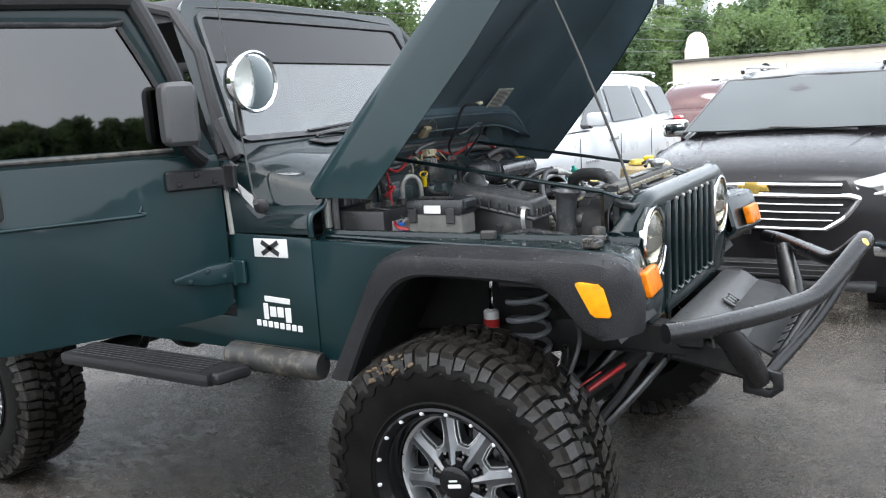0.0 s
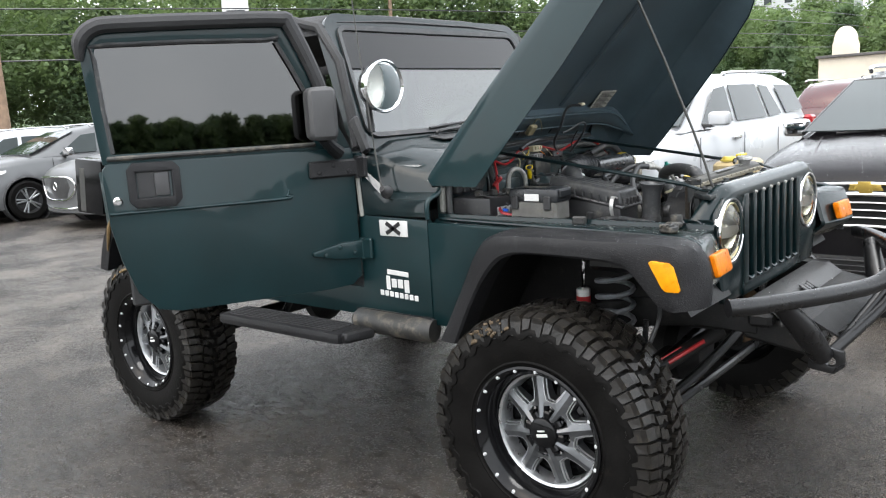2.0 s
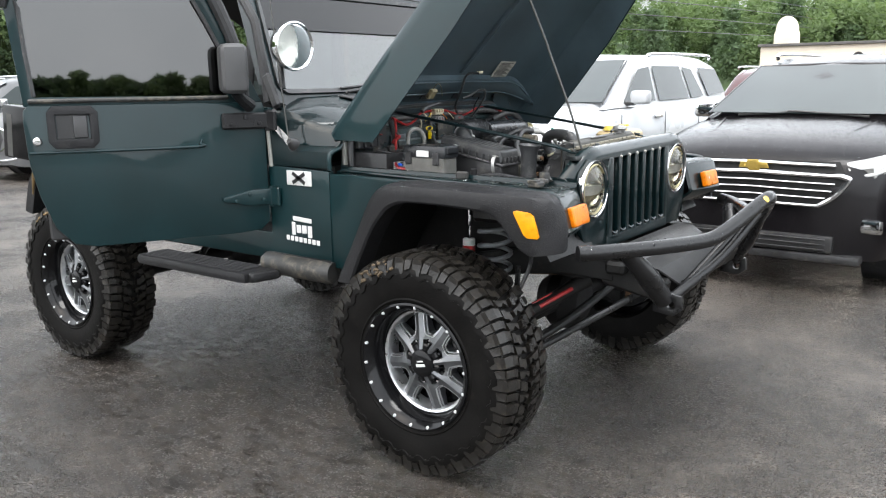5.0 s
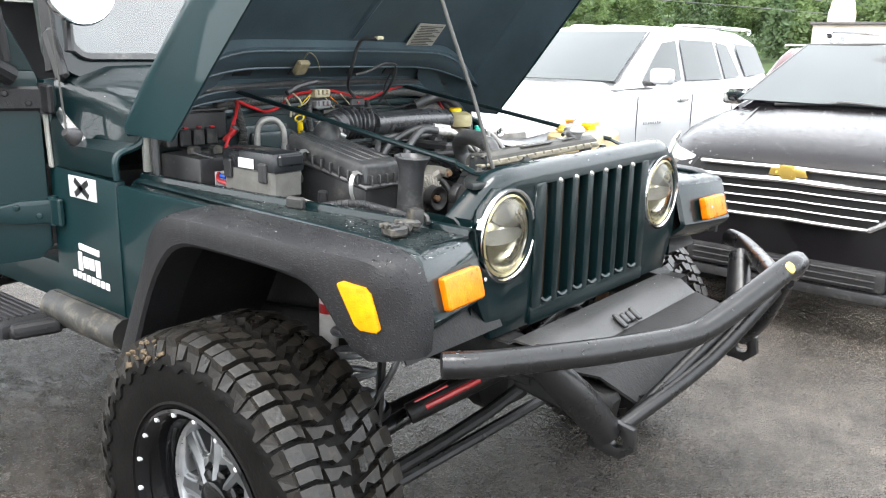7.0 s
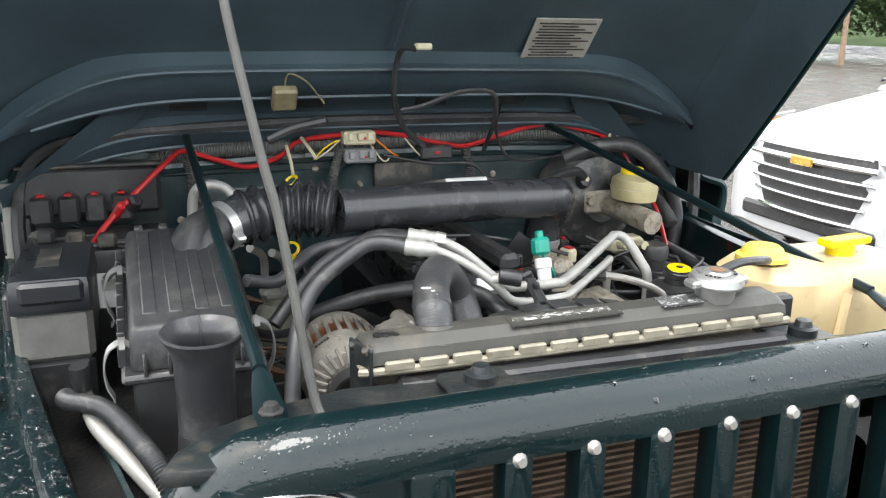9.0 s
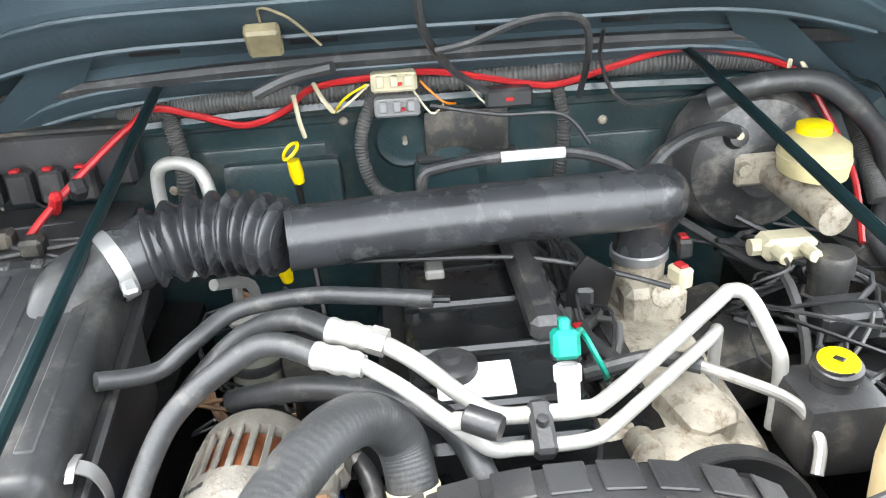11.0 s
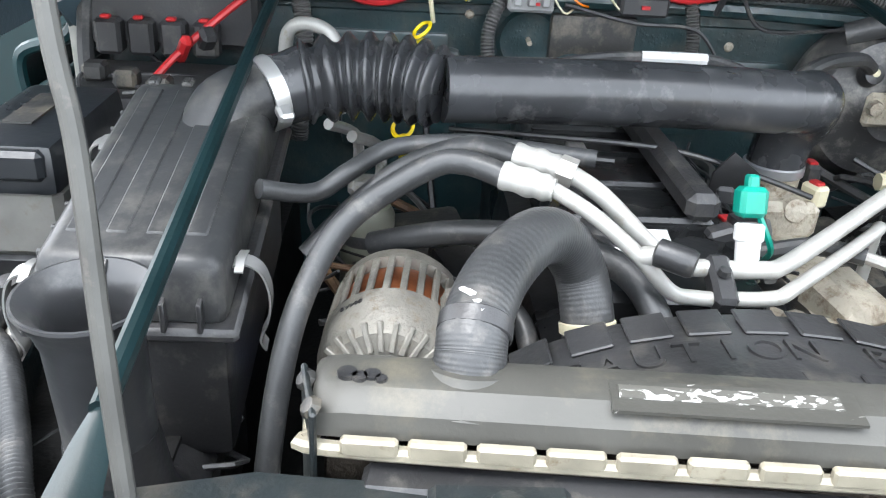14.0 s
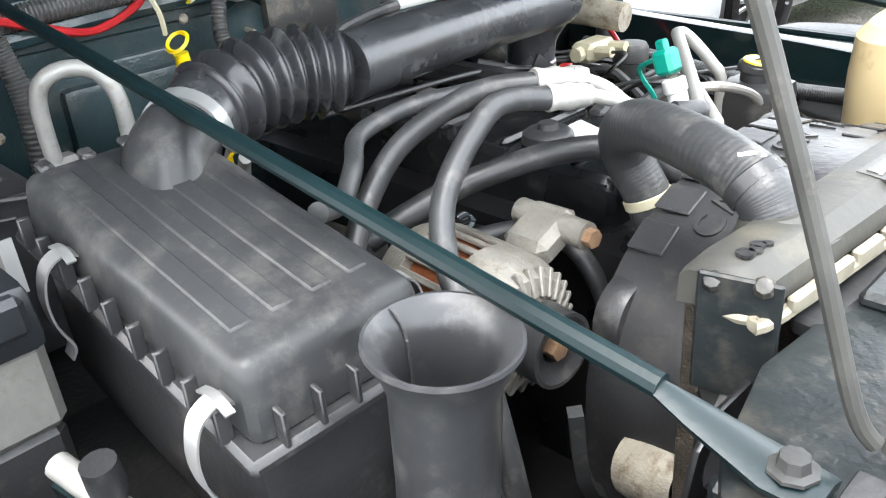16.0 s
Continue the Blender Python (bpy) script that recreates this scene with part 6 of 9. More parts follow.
sub("fuse_label", box((-0.185, -0.7015, 1.215), (0.062, 0.003, 0.026), 0.001), WHITE, fusebox, "white paper label")
for x in (-0.26, -0.12):
    sub("latch", box((x, -0.700, 1.195), (0.03, 0.014, 0.05), 0.004), PLASTIC, fusebox)
sub("lid_mark", box((-0.19, -0.652, 1.2485), (0.10, 0.03, 0.002), 0), DUSTY, fusebox)
bt = box((-0.46, -0.60, 1.12), (0.19, 0.23, 0.18), 0.012, seg=2)
battery = part("battery", bt, PLASTIC, jeep, "black battery with labels")
sub("battery_label", box((-0.362, -0.60, 1.14), (0.003, 0.14, 0.06), 0), WHITE, battery)
sub("battery_stripe", box((-0.36, -0.57, 1.15), (0.003, 0.05, 0.02), 0), GREYLAB, battery)
rl = box((-0.572, -0.605, 1.275), (0.05, 0.24, 0.09), 0.008)
relay = part("relay_bank", rl, PLASTIC, jeep, "black relay bank with red locks")
for k in range(4):
    rr = box((-0.538, -0.69 + 0.045 * k, 1.247), (0.03, 0.036, 0.05), 0.005)
    r1 = sub("relay", rr, PLASTIC, relay)
    sub("red_lock", box((-0.528, -0.69 + 0.045 * k, 1.275), (0.012, 0.014, 0.006), 0.002), RED, r1)
sub("bank_edge", box((-0.565, -0.605, 1.322), (0.04, 0.25, 0.007), 0.002), DUSTY, relay)
for k in range(3):
    sub("terminal", box((-0.44 + 0.03 * k, -0.68 + 0.05 * k, 1.222), (0.03, 0.03, 0.025), 0.005), DUSTY, battery)

# red jump cable along the firewall and its ties
red = [(-0.39, -0.62, 1.19), (-0.42, -0.585, 1.235), (-0.46, -0.53, 1.285), (-0.515, -0.47, 1.33), (-0.555, -0.44, 1.342), (-0.565, -0.38, 1.322), (-0.565, -0.32, 1.305), (-0.565, -0.26, 1.322), (-0.565, -0.217, 1.352), (-0.565, -0.12, 1.362), (-0.565, -0.04, 1.363), (-0.565, 0.05, 1.345), (-0.565, 0.135, 1.33), (-0.565, 0.22, 1.35), (-0.565, 0.32, 1.37), (-0.56, 0.42, 1.357), (-0.55, 0.50, 1.325), (-0.53, 0.54, 1.27), (-0.46, 0.56, 1.19), (-0.38, 0.54, 1.12)]
cable = part("red_cable", tube(red, 0.0052, 8, 6), RED, jeep, "red accessory power cable")
sub("fuse_holder", box((-0.435, -0.562, 1.257), (0.05, 0.016, 0.016), 0.005, (0, -45, 35)), RED, cable)
sub("black_holder", box((-0.452, -0.535, 1.268), (0.03, 0.022, 0.024), 0.005, (0, -45, 35)), PLASTIC, cable)
sub("battery_lead", tube([(-0.36, -0.66, 1.165), (-0.33, -0.68, 1.15), (-0.28, -0.66, 1.14)], 0.006, 6), RED, cable)
sub("blue_splice", tube([(-0.335, -0.672, 1.163), (-0.315, -0.668, 1.16)], 0.006, 6, 1), BLUE, cable)
for p, q in (((-0.56, -0.245, 1.345), (-0.548, -0.235, 1.285)), ((-0.56, -0.215, 1.36), (-0.545, -0.19, 1.32)), ((-0.562, 0.485, 1.365), (-0.555, 0.485, 1.325)), ((-0.548, 0.50, 1.345), (-0.54, 0.515, 1.31))):
    sub("cable_tie", tube([p, Vector(p).lerp(Vector(q), 0.5) + Vector((0.012, 0, 0)), q], 0.0035, 5, 3), CREAM, cable, "pale cable tie")
loom = part("wiring_loom", tube([(-0.585, -0.50, 1.325), (-0.578, -0.35, 1.338), (-0.578, -0.1, 1.342), (-0.578, 0.15, 1.347), (-0.578, 0.40, 1.345), (-0.57, 0.56, 1.31), (-0.54, 0.60, 1.24), (-0.45, 0.60, 1.15)], 0.015, 10, 10, ribs=(260, 0.0011)), CONDUIT, jeep, "ribbed black wiring loom")
sub("loom_drop", tube([(-0.575, -0.43, 1.33), (-0.56, -0.42, 1.24), (-0.55, -0.43, 1.10)], 0.013, 10, 8, ribs=(48, 0.001)), CONDUIT, loom)
sub("loom_loop", tube([(-0.57, -0.13, 1.335), (-0.55, -0.155, 1.27), (-0.53, -0.14, 1.205), (-0.49, -0.09, 1.19)], 0.010, 10, 8, ribs=(46, 0.0009)), CONDUIT, loom)
sub("loom_drop", tube([(-0.575, 0.14, 1.335), (-0.56, 0.15, 1.27), (-0.55, 0.14, 1.19)], 0.010, 10, 8, ribs=(34, 0.0009)), CONDUIT, loom)
for y, z, m in ((-0.100, 1.357, CREAM), (-0.098, 1.320, mat("grey_connector", (0.2, 0.2, 0.2), 0.5, 0, 0.2, 30))):
    cn = box((-0.555, y, z), (0.035, 0.066, 0.027), 0.004)
    for k in range(3):
        box((-0.535, y - 0.02 + 0.02 * k, z + 0.004), (0.012, 0.012, 0.016), 0.002, bm=cn)
    c = sub("connector", cn, m, loom, "bulky multi-pin connector")
    sub("lock_tab", box((-0.533, y + 0.005, z), (0.006, 0.012, 0.004), 0), RED, c)
c = sub("connector", box((-0.555, 0.065, 1.322), (0.035, 0.07, 0.028), 0.004), PLASTIC, loom)
sub("lock_tab", box((-0.536, 0.065, 1.322), (0.005, 0.012, 0.005), 0), RED, c)
for k, (m, dy) in enumerate(((YELLOW, -0.04), (CREAM, -0.036), (AMBER, 0.038), (CREAM, 0.10), (CREAM, 0.02))):
    y0 = -0.1 + dy
    sub("thin_wire", tube([(-0.56, y0, 1.352), (-0.545, y0 + (0.03 if dy > 0 else -0.03), 1.34 - 0.008 * k), (-0.56, y0 + (0.05 if dy > 0 else -0.05), 1.315)], 0.0018, 5, 4), m, loom)
sub("black_wire", tube([(-0.54, -0.05, 1.32), (-0.535, 0.05, 1.30), (-0.53, 0.14, 1.295), (-0.52, 0.18, 1.25)], 0.003, 6), PLASTIC, loom)
sub("black_wire", tube([(-0.50, 0.19, 1.42), (-0.54, 0.20, 1.36), (-0.54, 0.24, 1.30), (-0.53, 0.34, 1.305), (-0.52, 0.44, 1.32)], 0.003, 6), PLASTIC, loom)
hd = part("bonnet_lamp_lead", tube([(-0.34, -0.045, 1.535), (-0.40, -0.06, 1.53), (-0.44, -0.06, 1.45), (-0.50, -0.02, 1.38), (-0.52, 0.03, 1.34)], 0.006, 6), RUBBER, jeep)
sub("looped_wire", tube([(-0.44, -0.045, 1.42), (-0.43, 0.0, 1.43), (-0.42, 0.07, 1.455), (-0.43, 0.14, 1.45), (-0.46, 0.16, 1.40), (-0.53, 0.165, 1.32)], 0.005, 6), RUBBER, hd)
sub("clip", box((-0.345, -0.035, 1.54), (0.02, 0.03, 0.012), 0.003), CREAM, hd)
lampu = part("bonnet_lamp", box((-0.462, -0.262, 1.445), (0.02, 0.045, 0.05), 0.004, (0, 40, 0)), LAMPBOX, jeep, "small pale under-bonnet lamp")
sub("lamp_wire", tube([(-0.452, -0.262, 1.468), (-0.43, -0.258, 1.49), (-0.435, -0.225, 1.475), (-0.455, -0.19, 1.435)], 0.002, 5), LAMPBOX, lampu)
sub("corner_hose", tube([(-0.50, -0.29, 1.365), (-0.50, -0.24, 1.385), (-0.48, -0.18, 1.40)], 0.009, 8, 6), RUBBER, lampu)

# dipsticks, U pipe, drier canister
def ring_pull(p, tilt_):
    m = aim(p, tilt_)
    b = lathe([(0.011, 0), (0.014, 0.003), (0.017, 0), (0.014, -0.003), (0.011, 0)], 20, m @ pose(0, 0, 0.014, 0, 0, 0) @ pose(0, 0, 0, 35, 0, 0))
    lathe([(0, 0.002), (0.009, 0.0), (0.010, -0.02), (0.008, -0.035), (0.0, -0.037)], 14, m, b)
    return b


dp = part("dipstick", ring_pull((-0.488, -0.25, 1.272), (0.05, -0.12, 1)), YELLOW, jeep, "yellow ring-pull dipstick")
sub("dipstick_tube", tube([(-0.488, -0.248, 1.25), (-0.47, -0.24, 1.15), (-0.40, -0.22, 1.0)], 0.005, 6), STEEL, dp)
dp = part("dipstick", ring_pull((-0.391, -0.272, 1.165), (0.2, -0.1, 1)), YELLOW, jeep, "yellow ring-pull dipstick")
part("u_pipe", tube([(-0.47, -0.435, 1.17), (-0.47, -0.435, 1.255), (-0.462, -0.425, 1.285), (-0.455, -0.40, 1.293), (-0.448, -0.372, 1.282), (-0.437, -0.36, 1.25), (-0.437, -0.36, 1.18)], 0.0095, 12, 6), WHITEPIPE, jeep, "pale bent alloy pipe")
ub = part("pipe_fitting", box((-0.475, -0.43, 1.175), (0.035, 0.05, 0.045), 0.008), ALU, jeep)
dr = lathe([(0, 0.0), (0.034, 0.0), (0.036, 0.005), (0.036, 0.16), (0.030, 0.172), (0.018, 0.178), (0.018, 0.19), (0, 0.192)], 28, aim((-0.33, -0.315, 0.92), (0, 0, 1)))
drier = part("drier_canister", dr, mat("grey_green_alloy", (0.19, 0.19, 0.15), 0.5, 0.2, 0.15, 15), jeep, "grey drier canister")
sub("drier_band", lathe([(0.037, 0), (0.038, 0.002), (0.038, 0.014), (0.037, 0.016)], 28, aim((-0.33, -0.315, 1.045), (0, 0, 1))), PLASTIC, drier)
sub("drier_fitting", box((-0.33, -0.315, 1.118), (0.045, 0.05, 0.022), 0.008), ALU, drier)
for a, b in ((-0.02, -0.33), (0.02, -0.30)):
    sub("drier_pipe", tube([(-0.33 + a, b, 1.12), (-0.32 + a, b, 1.18), (-0.26 + a, b - 0.03, 1.215)], 0.007, 10), WHITEPIPE, drier)
part("oil_filter", lathe([(0, 0), (0.038, 0.004), (0.040, 0.02), (0.040, 0.075), (0, 0.078)], 24, aim((-0.24, -0.20, 0.90), (0.2, -0.7, 0.3))), BLUE, jeep, "blue oil filter")

# air-conditioning lines: pale pipes, crimps, rubber hoses
low = [(0.047, -0.152, 1.277), (0.064, -0.122, 1.264), (0.082, -0.085, 1.238), (0.083, -0.055, 1.208), (0.076, -0.03, 1.199), (0.075, -0.007, 1.198), (0.073, 0.035, 1.199), (0.055, 0.062, 1.200), (-0.045, 0.178, 1.206), (-0.068, 0.197, 1.203), (-0.078, 0.202, 1.185), (-0.078, 0.202, 1.11)]
ac = part("cooling_pipe", tube(low, 0.0065, 12, 6), WHITEPIPE, jeep, "pale alloy air-conditioning pipes")
upp = [(0.024, -0.140, 1.285), (0.036, -0.108, 1.268), (0.047, -0.065, 1.230), (0.050, -0.04, 1.215), (0.050, -0.007, 1.213), (0.050, 0.03, 1.213), (0.035, 0.062, 1.214), (-0.062, 0.190, 1.238), (-0.078, 0.212, 1.241), (-0.074, 0.231, 1.234), (-0.047, 0.246, 1.20), (-0.035, 0.252, 1.175), (-0.035, 0.252, 1.10)]
sub("second_pipe", tube(upp, 0.0078, 12, 6), WHITEPIPE, ac)
def crimp(p, d, r):
    b = tube([Vector(p) - Vector(d).normalized() * 0.026, Vector(p), Vector(p) + Vector(d).normalized() * 0.018], [r, r * 1.02, r * 0.85], 14, 4, ribs=(3, 0.0008))
    return b
sub("crimp", crimp((0.042, -0.168, 1.279), (0.012, 0.031, -0.004), 0.0115), WHITEPIPE, ac, "pale ribbed hose crimp")
sub("crimp", crimp((0.018, -0.156, 1.287), (0.012, 0.031, -0.004), 0.0115), WHITEPIPE, ac)
nut = cyl((0.022, -0.145, 1.286), (0.027, -0.132, 1.283), 0.0125, 6)
sub("pipe_nut", nut, ALU, ac)
vp = lathe([(0, 0.018), (0.010, 0.018), (0.0115, 0.014), (0.0115, -0.012), (0.008, -0.014)], 16, aim((0.092, -0.062, 1.243), (0.5, 0.85, -0.1)))
sub("valve_cap", vp, PLASTIC, ac, "black service valve cap")
sub("valve_neck", cyl((0.082, -0.082, 1.238), (0.088, -0.07, 1.242), 0.008, 12), WHITEPIPE, ac)
bk = box((0.063, -0.007, 1.206), (0.05, 0.020, 0.020), 0.004, (0, 28, 0))
lathe([(0, 0.006), (0.005, 0.005), (0.006, 0)], 8, aim((0.066, -0.007, 1.217), (0.3, 0, 1)), bk)
sub("pipe_clamp", bk, PLASTIC, ac, "black pipe clamp")
gs = part("pressure_switch", lathe([(0.010, 0), (0.0105, 0.02), (0.0125, 0.022), (0.0125, 0.034), (0.010, 0.036)], 14, aim((0.040, 0.022, 1.212), (-0.35, 0, 1))), WHITE, jeep, "white pressure switch with teal plug")
tp = box((0.020, 0.022, 1.262), (0.022, 0.024, 0.026), 0.004, (0, -18, 0))
box((0.014, 0.022, 1.278), (0.012, 0.010, 0.012), 0.002, (0, -18, 0), tp)
sub("teal_plug", tp, TEAL, gs, "teal electrical plug")
sub("switch_wire", tube([(0.01, 0.035, 1.262), (-0.03, 0.05, 1.24), (-0.02, 0.07, 1.20), (-0.05, 0.08, 1.17)], 0.003, 5), TEAL, gs)
# hoses
h1 = [(0.034, -0.190, 1.2815), (0.018, -0.222, 1.286), (0.014, -0.252, 1.278), (0.026, -0.311, 1.239), (0.05, -0.341, 1.20), (0.094, -0.36, 1.15), (0.135, -0.372, 1.06), (0.165, -0.378, 0.95)]
sub("suction_hose", tube(h1, 0.0105, 14, 8), RUBBER, ac, "black rubber hose")
h2 = [(0.010, -0.176, 1.288), (-0.03, -0.215, 1.282), (-0.07, -0.27, 1.245), (-0.07, -0.32, 1.20), (-0.05, -0.36, 1.16)]
sub("return_hose", tube(h2, 0.0105, 14, 8), RUBBER, ac)
h3 = [(-0.096, -0.085, 1.252), (-0.112, -0.15, 1.253), (-0.12, -0.21, 1.255), (-0.113, -0.282, 1.249), (-0.078, -0.321, 1.237), (-0.057, -0.353, 1.222), (-0.028, -0.398, 1.236)]
vh = part("vapour_hose", tube(h3, 0.009, 12, 8), RUBBER, jeep, "black vapour hose with a bare end")
sub("hose_tip", cyl((-0.096, -0.086, 1.252), (-0.093, -0.068, 1.252), 0.004, 8), STEEL, vh)

part("vacuum_hose", tube([(-0.53, 0.36, 1.30), (-0.50, 0.43, 1.327), (-0.49, 0.51, 1.323), (-0.48, 0.585, 1.262), (-0.475, 0.625, 1.178), (-0.47, 0.62, 1.08)], 0.017, 12, 8), RUBBER, jeep, "black hose looped behind the brake reservoir")
# upper radiator hose and heater hose
rh = [(0.258, -0.230, 1.238), (0.251, -0.229, 1.253), (0.236, -0.226, 1.265), (0.190, -0.210, 1.274), (0.125, -0.178, 1.270), (0.084, -0.150, 1.251), (0.072, -0.128, 1.219), (0.088, -0.120, 1.185), (0.105, -0.115, 1.14)]
rhose = part("radiator_hose", tube(rh, 0.0215, 20, 46, ribs=(80, 0.00009)), RUBBER, jeep, "thick black upper radiator hose")
sub("hose_clamp", lathe([(0.0218, -0.006), (0.0228, -0.005), (0.0228, 0.005), (0.0218, 0.006)], 24, aim((0.237, -0.2262, 1.2645), (0.75, -0.15, -0.5))), PLASTIC, rhose)
k = lathe([(0.0218, -0.005), (0.0230, -0.004), (0.0230, 0.004), (0.0218, 0.005)], 24, aim((0.091, -0.1195, 1.178), (0.4, 0.1, -1)))
box((0.113, -0.108, 1.187), (0.014, 0.02, 0.006), 0.002, bm=k)
sub("spring_clamp", k, CREAM, rhose, "pale spring hose clamp")
for dx in (0, 0.006, 0.012):
    sub("paint_dash", box((0.232 + dx * 0.9, -0.232 + dx * 0.5, 1.2868 - dx * 0.35), (0.012, 0.004, 0.0015), 0, (0, -10, 30)), WHITE, rhose)
hh = [(-0.10, -0.30, 1.15), (-0.06, -0.22, 1.185), (-0.01, -0.14, 1.205), (0.04, -0.085, 1.205), (0.085, -0.06, 1.18), (0.12, -0.045, 1.12)]
hhose = part("heater_hose", tube(hh, 0.0125, 14, 8), RUBBER, jeep, "dusty heater hose")
letters("HEATER", 0.016, pose(0.096, -0.049, 1.180, 40, 0, 55), DUSTY, hhose)
hp = [(-0.06, -0.25, 1.13), (-0.02, -0.19, 1.14), (0.02, -0.16, 1.135), (0.06, -0.15, 1.09), (0.08, -0.15, 1.02)]
ph = part("bypass_pipe", tube(hp, 0.010, 12, 6), RUBBER, jeep)
sub("pinch_clamp", lathe([(0.011, -0.006), (0.014, 0), (0.011, 0.006)], 14, aim((0.005, -0.172, 1.138), (0.8, 0.6, 0))), ALU, ph)
mb = box((-0.08, -0.19, 1.10), (0.16, 0.05, 0.05), 0.012, (0, 10, 25), seg=2)
mbr = part("accessory_bracket", mb, STEEL, jeep, "black accessory bracket")
sub("bracket_bolt", lathe([(0, 0.012), (0.007, 0.011), (0.008, 0.004), (0.013, 0.003), (0.013, 0)], 8, aim((-0.086, -0.183, 1.127), (0.2, -0.2, 1))), CHROME, mbr)

# alternator
AX = Vector((1, -0.08, 0)).normalized()
AC = Vector((0.034, -0.276, 1.108))
al = lathe([(0.0, -0.105), (0.03, -0.105), (0.055, -0.10), (0.062, -0.085), (0.064, -0.066), (0.054, -0.064), (0.054, -0.008), (0.064, -0.006), (0.063, 0.022), (0.05, 0.045), (0.03, 0.05)], 48, aim(AC, AX))
box(AC + Vector((0.0, 0.072, 0.052)), (0.05, 0.06, 0.03), 0.008, (20, 0, 0), al)
cyl(AC + Vector((-0.035, 0.085, 0.06)), AC + Vector((0.045, 0.08, 0.058)), 0.013, 14, al)
alt = part("alternator", al, ALTCASE, jeep, "cast alloy alternator with slotted case")
for k in range(26):
    a = 2 * math.pi * k / 26
    m = aim(AC, AX) @ Matrix.Rotation(a, 4, "Z")
    f = box((0.0618, 0, -0.036), (0.0045, 0.0065, 0.062), 0.001)
    f.transform(m)
    sub("case_rib", f, ALTCASE, alt)
    f = box((0.046, 0, 0.044), (0.026, 0.005, 0.008), 0.001, (0, 24, 0))
    f.transform(m)
    sub("vent_fin", f, ALTCASE, alt)
sub("winding", lathe([(0.0550, -0.062), (0.0585, -0.05), (0.0588, -0.036), (0.0585, -0.02), (0.0550, -0.010)], 40, aim(AC, AX)), COPPER, alt, "copper windings behind the slots")
sub("pulley", lathe([(0.0, 0.056), (0.012, 0.056), (0.014, 0.062), (0.014, 0.075), (0.022, 0.078), (0.030, 0.084), (0.0335, 0.084), (0.0335, 0.056), (0.02, 0.052)], 32, aim(AC, AX)), PLASTIC, alt, "black belt pulley")
sub("pulley_nut", cyl(AC + AX * 0.06, AC + AX * 0.082, 0.0095, 6), RUST, alt)
sub("case_bolt", cyl(AC + Vector((0.045, 0.08, 0.058)), AC + Vector((0.054, 0.079, 0.058)), 0.009, 6), RUST, alt)
rd = Vector((0, -0.55, 0.835)).normalized()
tg = AX.cross(rd).normalized()
mt = Matrix((tg, AX, rd)).transposed().to_4x4()
mt.translation = AC + AX * 0.008 + rd * 0.0642
letters("864AB", 0.0085, mt, PLASTIC, alt, depth=0.0004)
idl = part("idler_pulley", lathe([(0, 0.02), (0.014, 0.02), (0.016, 0.012), (0.034, 0.012), (0.036, 0.008), (0.036, -0.012), (0.03, -0.014)], 28, aim((0.125, -0.200, 1.105), (1, 0, 0))), PLASTIC, jeep)
part("drive_belt", tube([(0.135, -0.235, 1.05), (0.13, -0.19, 1.035), (0.125, -0.12, 1.02), (0.12, 0.0, 1.0)], 0.009, 4, 4), RUBBER, jeep)
part("drive_belt", tube([(0.135, -0.29, 1.06), (0.13, -0.26, 0.95), (0.125, -0.15, 0.86)], 0.009, 4, 4), RUBBER, jeep)
wp = lathe([(0.028, 0.0), (0.032, 0.002), (0.032, 0.03), (0.03, 0.05), (0.024, 0.06)], 24, aim((0.16, -0.235, 0.985), (1, -0.2, 0.2)))
part("lower_pump", wp, CAST, jeep, "grimy cast pump outlet")

def flaked(name, base, flake, scale, much):
    """A dark printed label whose pale ink survives in flakes."""
    m = mat(name, base, 0.4, 0, 0.3, 40, bump=0.1, bscale=200)
    t = m.node_tree
    p = t.nodes["Principled BSDF"]
    co = t.nodes.new("ShaderNodeTexCoord")
    mp = t.nodes.new("ShaderNodeMapping")
    mp.inputs["Scale"].default_value = (1.5, 0.8, 1)
    nz = t.nodes.new("ShaderNodeTexNoise")
    nz.inputs["Scale"].default_value, nz.inputs["Detail"].default_value, nz.inputs["Distortion"].default_value = scale, 5, 1.2
    r = t.nodes.new("ShaderNodeValToRGB")
    r.color_ramp.elements[0].position, r.color_ramp.elements[0].color = much, (*base, 1)
    r.color_ramp.elements[1].position, r.color_ramp.elements[1].color = much + 0.025, (*flake, 1)
    t.links.new(co.outputs["Object"], mp.inputs["Vector"])
    t.links.new(mp.outputs["Vector"], nz.inputs["Vector"])
    t.links.new(nz.outputs["Fac"], r.inputs["Fac"])
    t.links.new(r.outputs["Color"], p.inputs["Base Color"])
    return m


# radiator: tank, crimped seam, cap, shroud
def seam(y):
    """Where the tank meets its crimped seam: the radiator stands a little askew."""
    return 0.254 + 0.114 * (y + 0.306), 1.230 + 0.043 * (y + 0.306)


rows = []
for y, t in ((-0.318, 0.6), (-0.312, 0.9), (-0.30, 1.0), (-0.20, 1.0), (0.0, 1.0), (0.12, 1.0), (0.17, 1.0), (0.18, 0.7)):
    x0, z0 = seam(y)
    rows.append([(x0 - 0.018, y, z0 - 0.014), (x0 - 0.017, y, z0 + 0.010 * t), (x0 - 0.011, y, z0 + 0.018 * t), (x0 + 0.002, y, z0 + 0.0215 * t), (x0 + 0.022, y, z0 + 0.020 * t), (x0 + 0.034, y, z0 + 0.010 * t), (x0 + 0.037, y, z0 - 0.004)])
rad = part("radiator", loft(rows, closed=True, ends=True), RADTANK, jeep, "dusty radiator with plastic top tank")
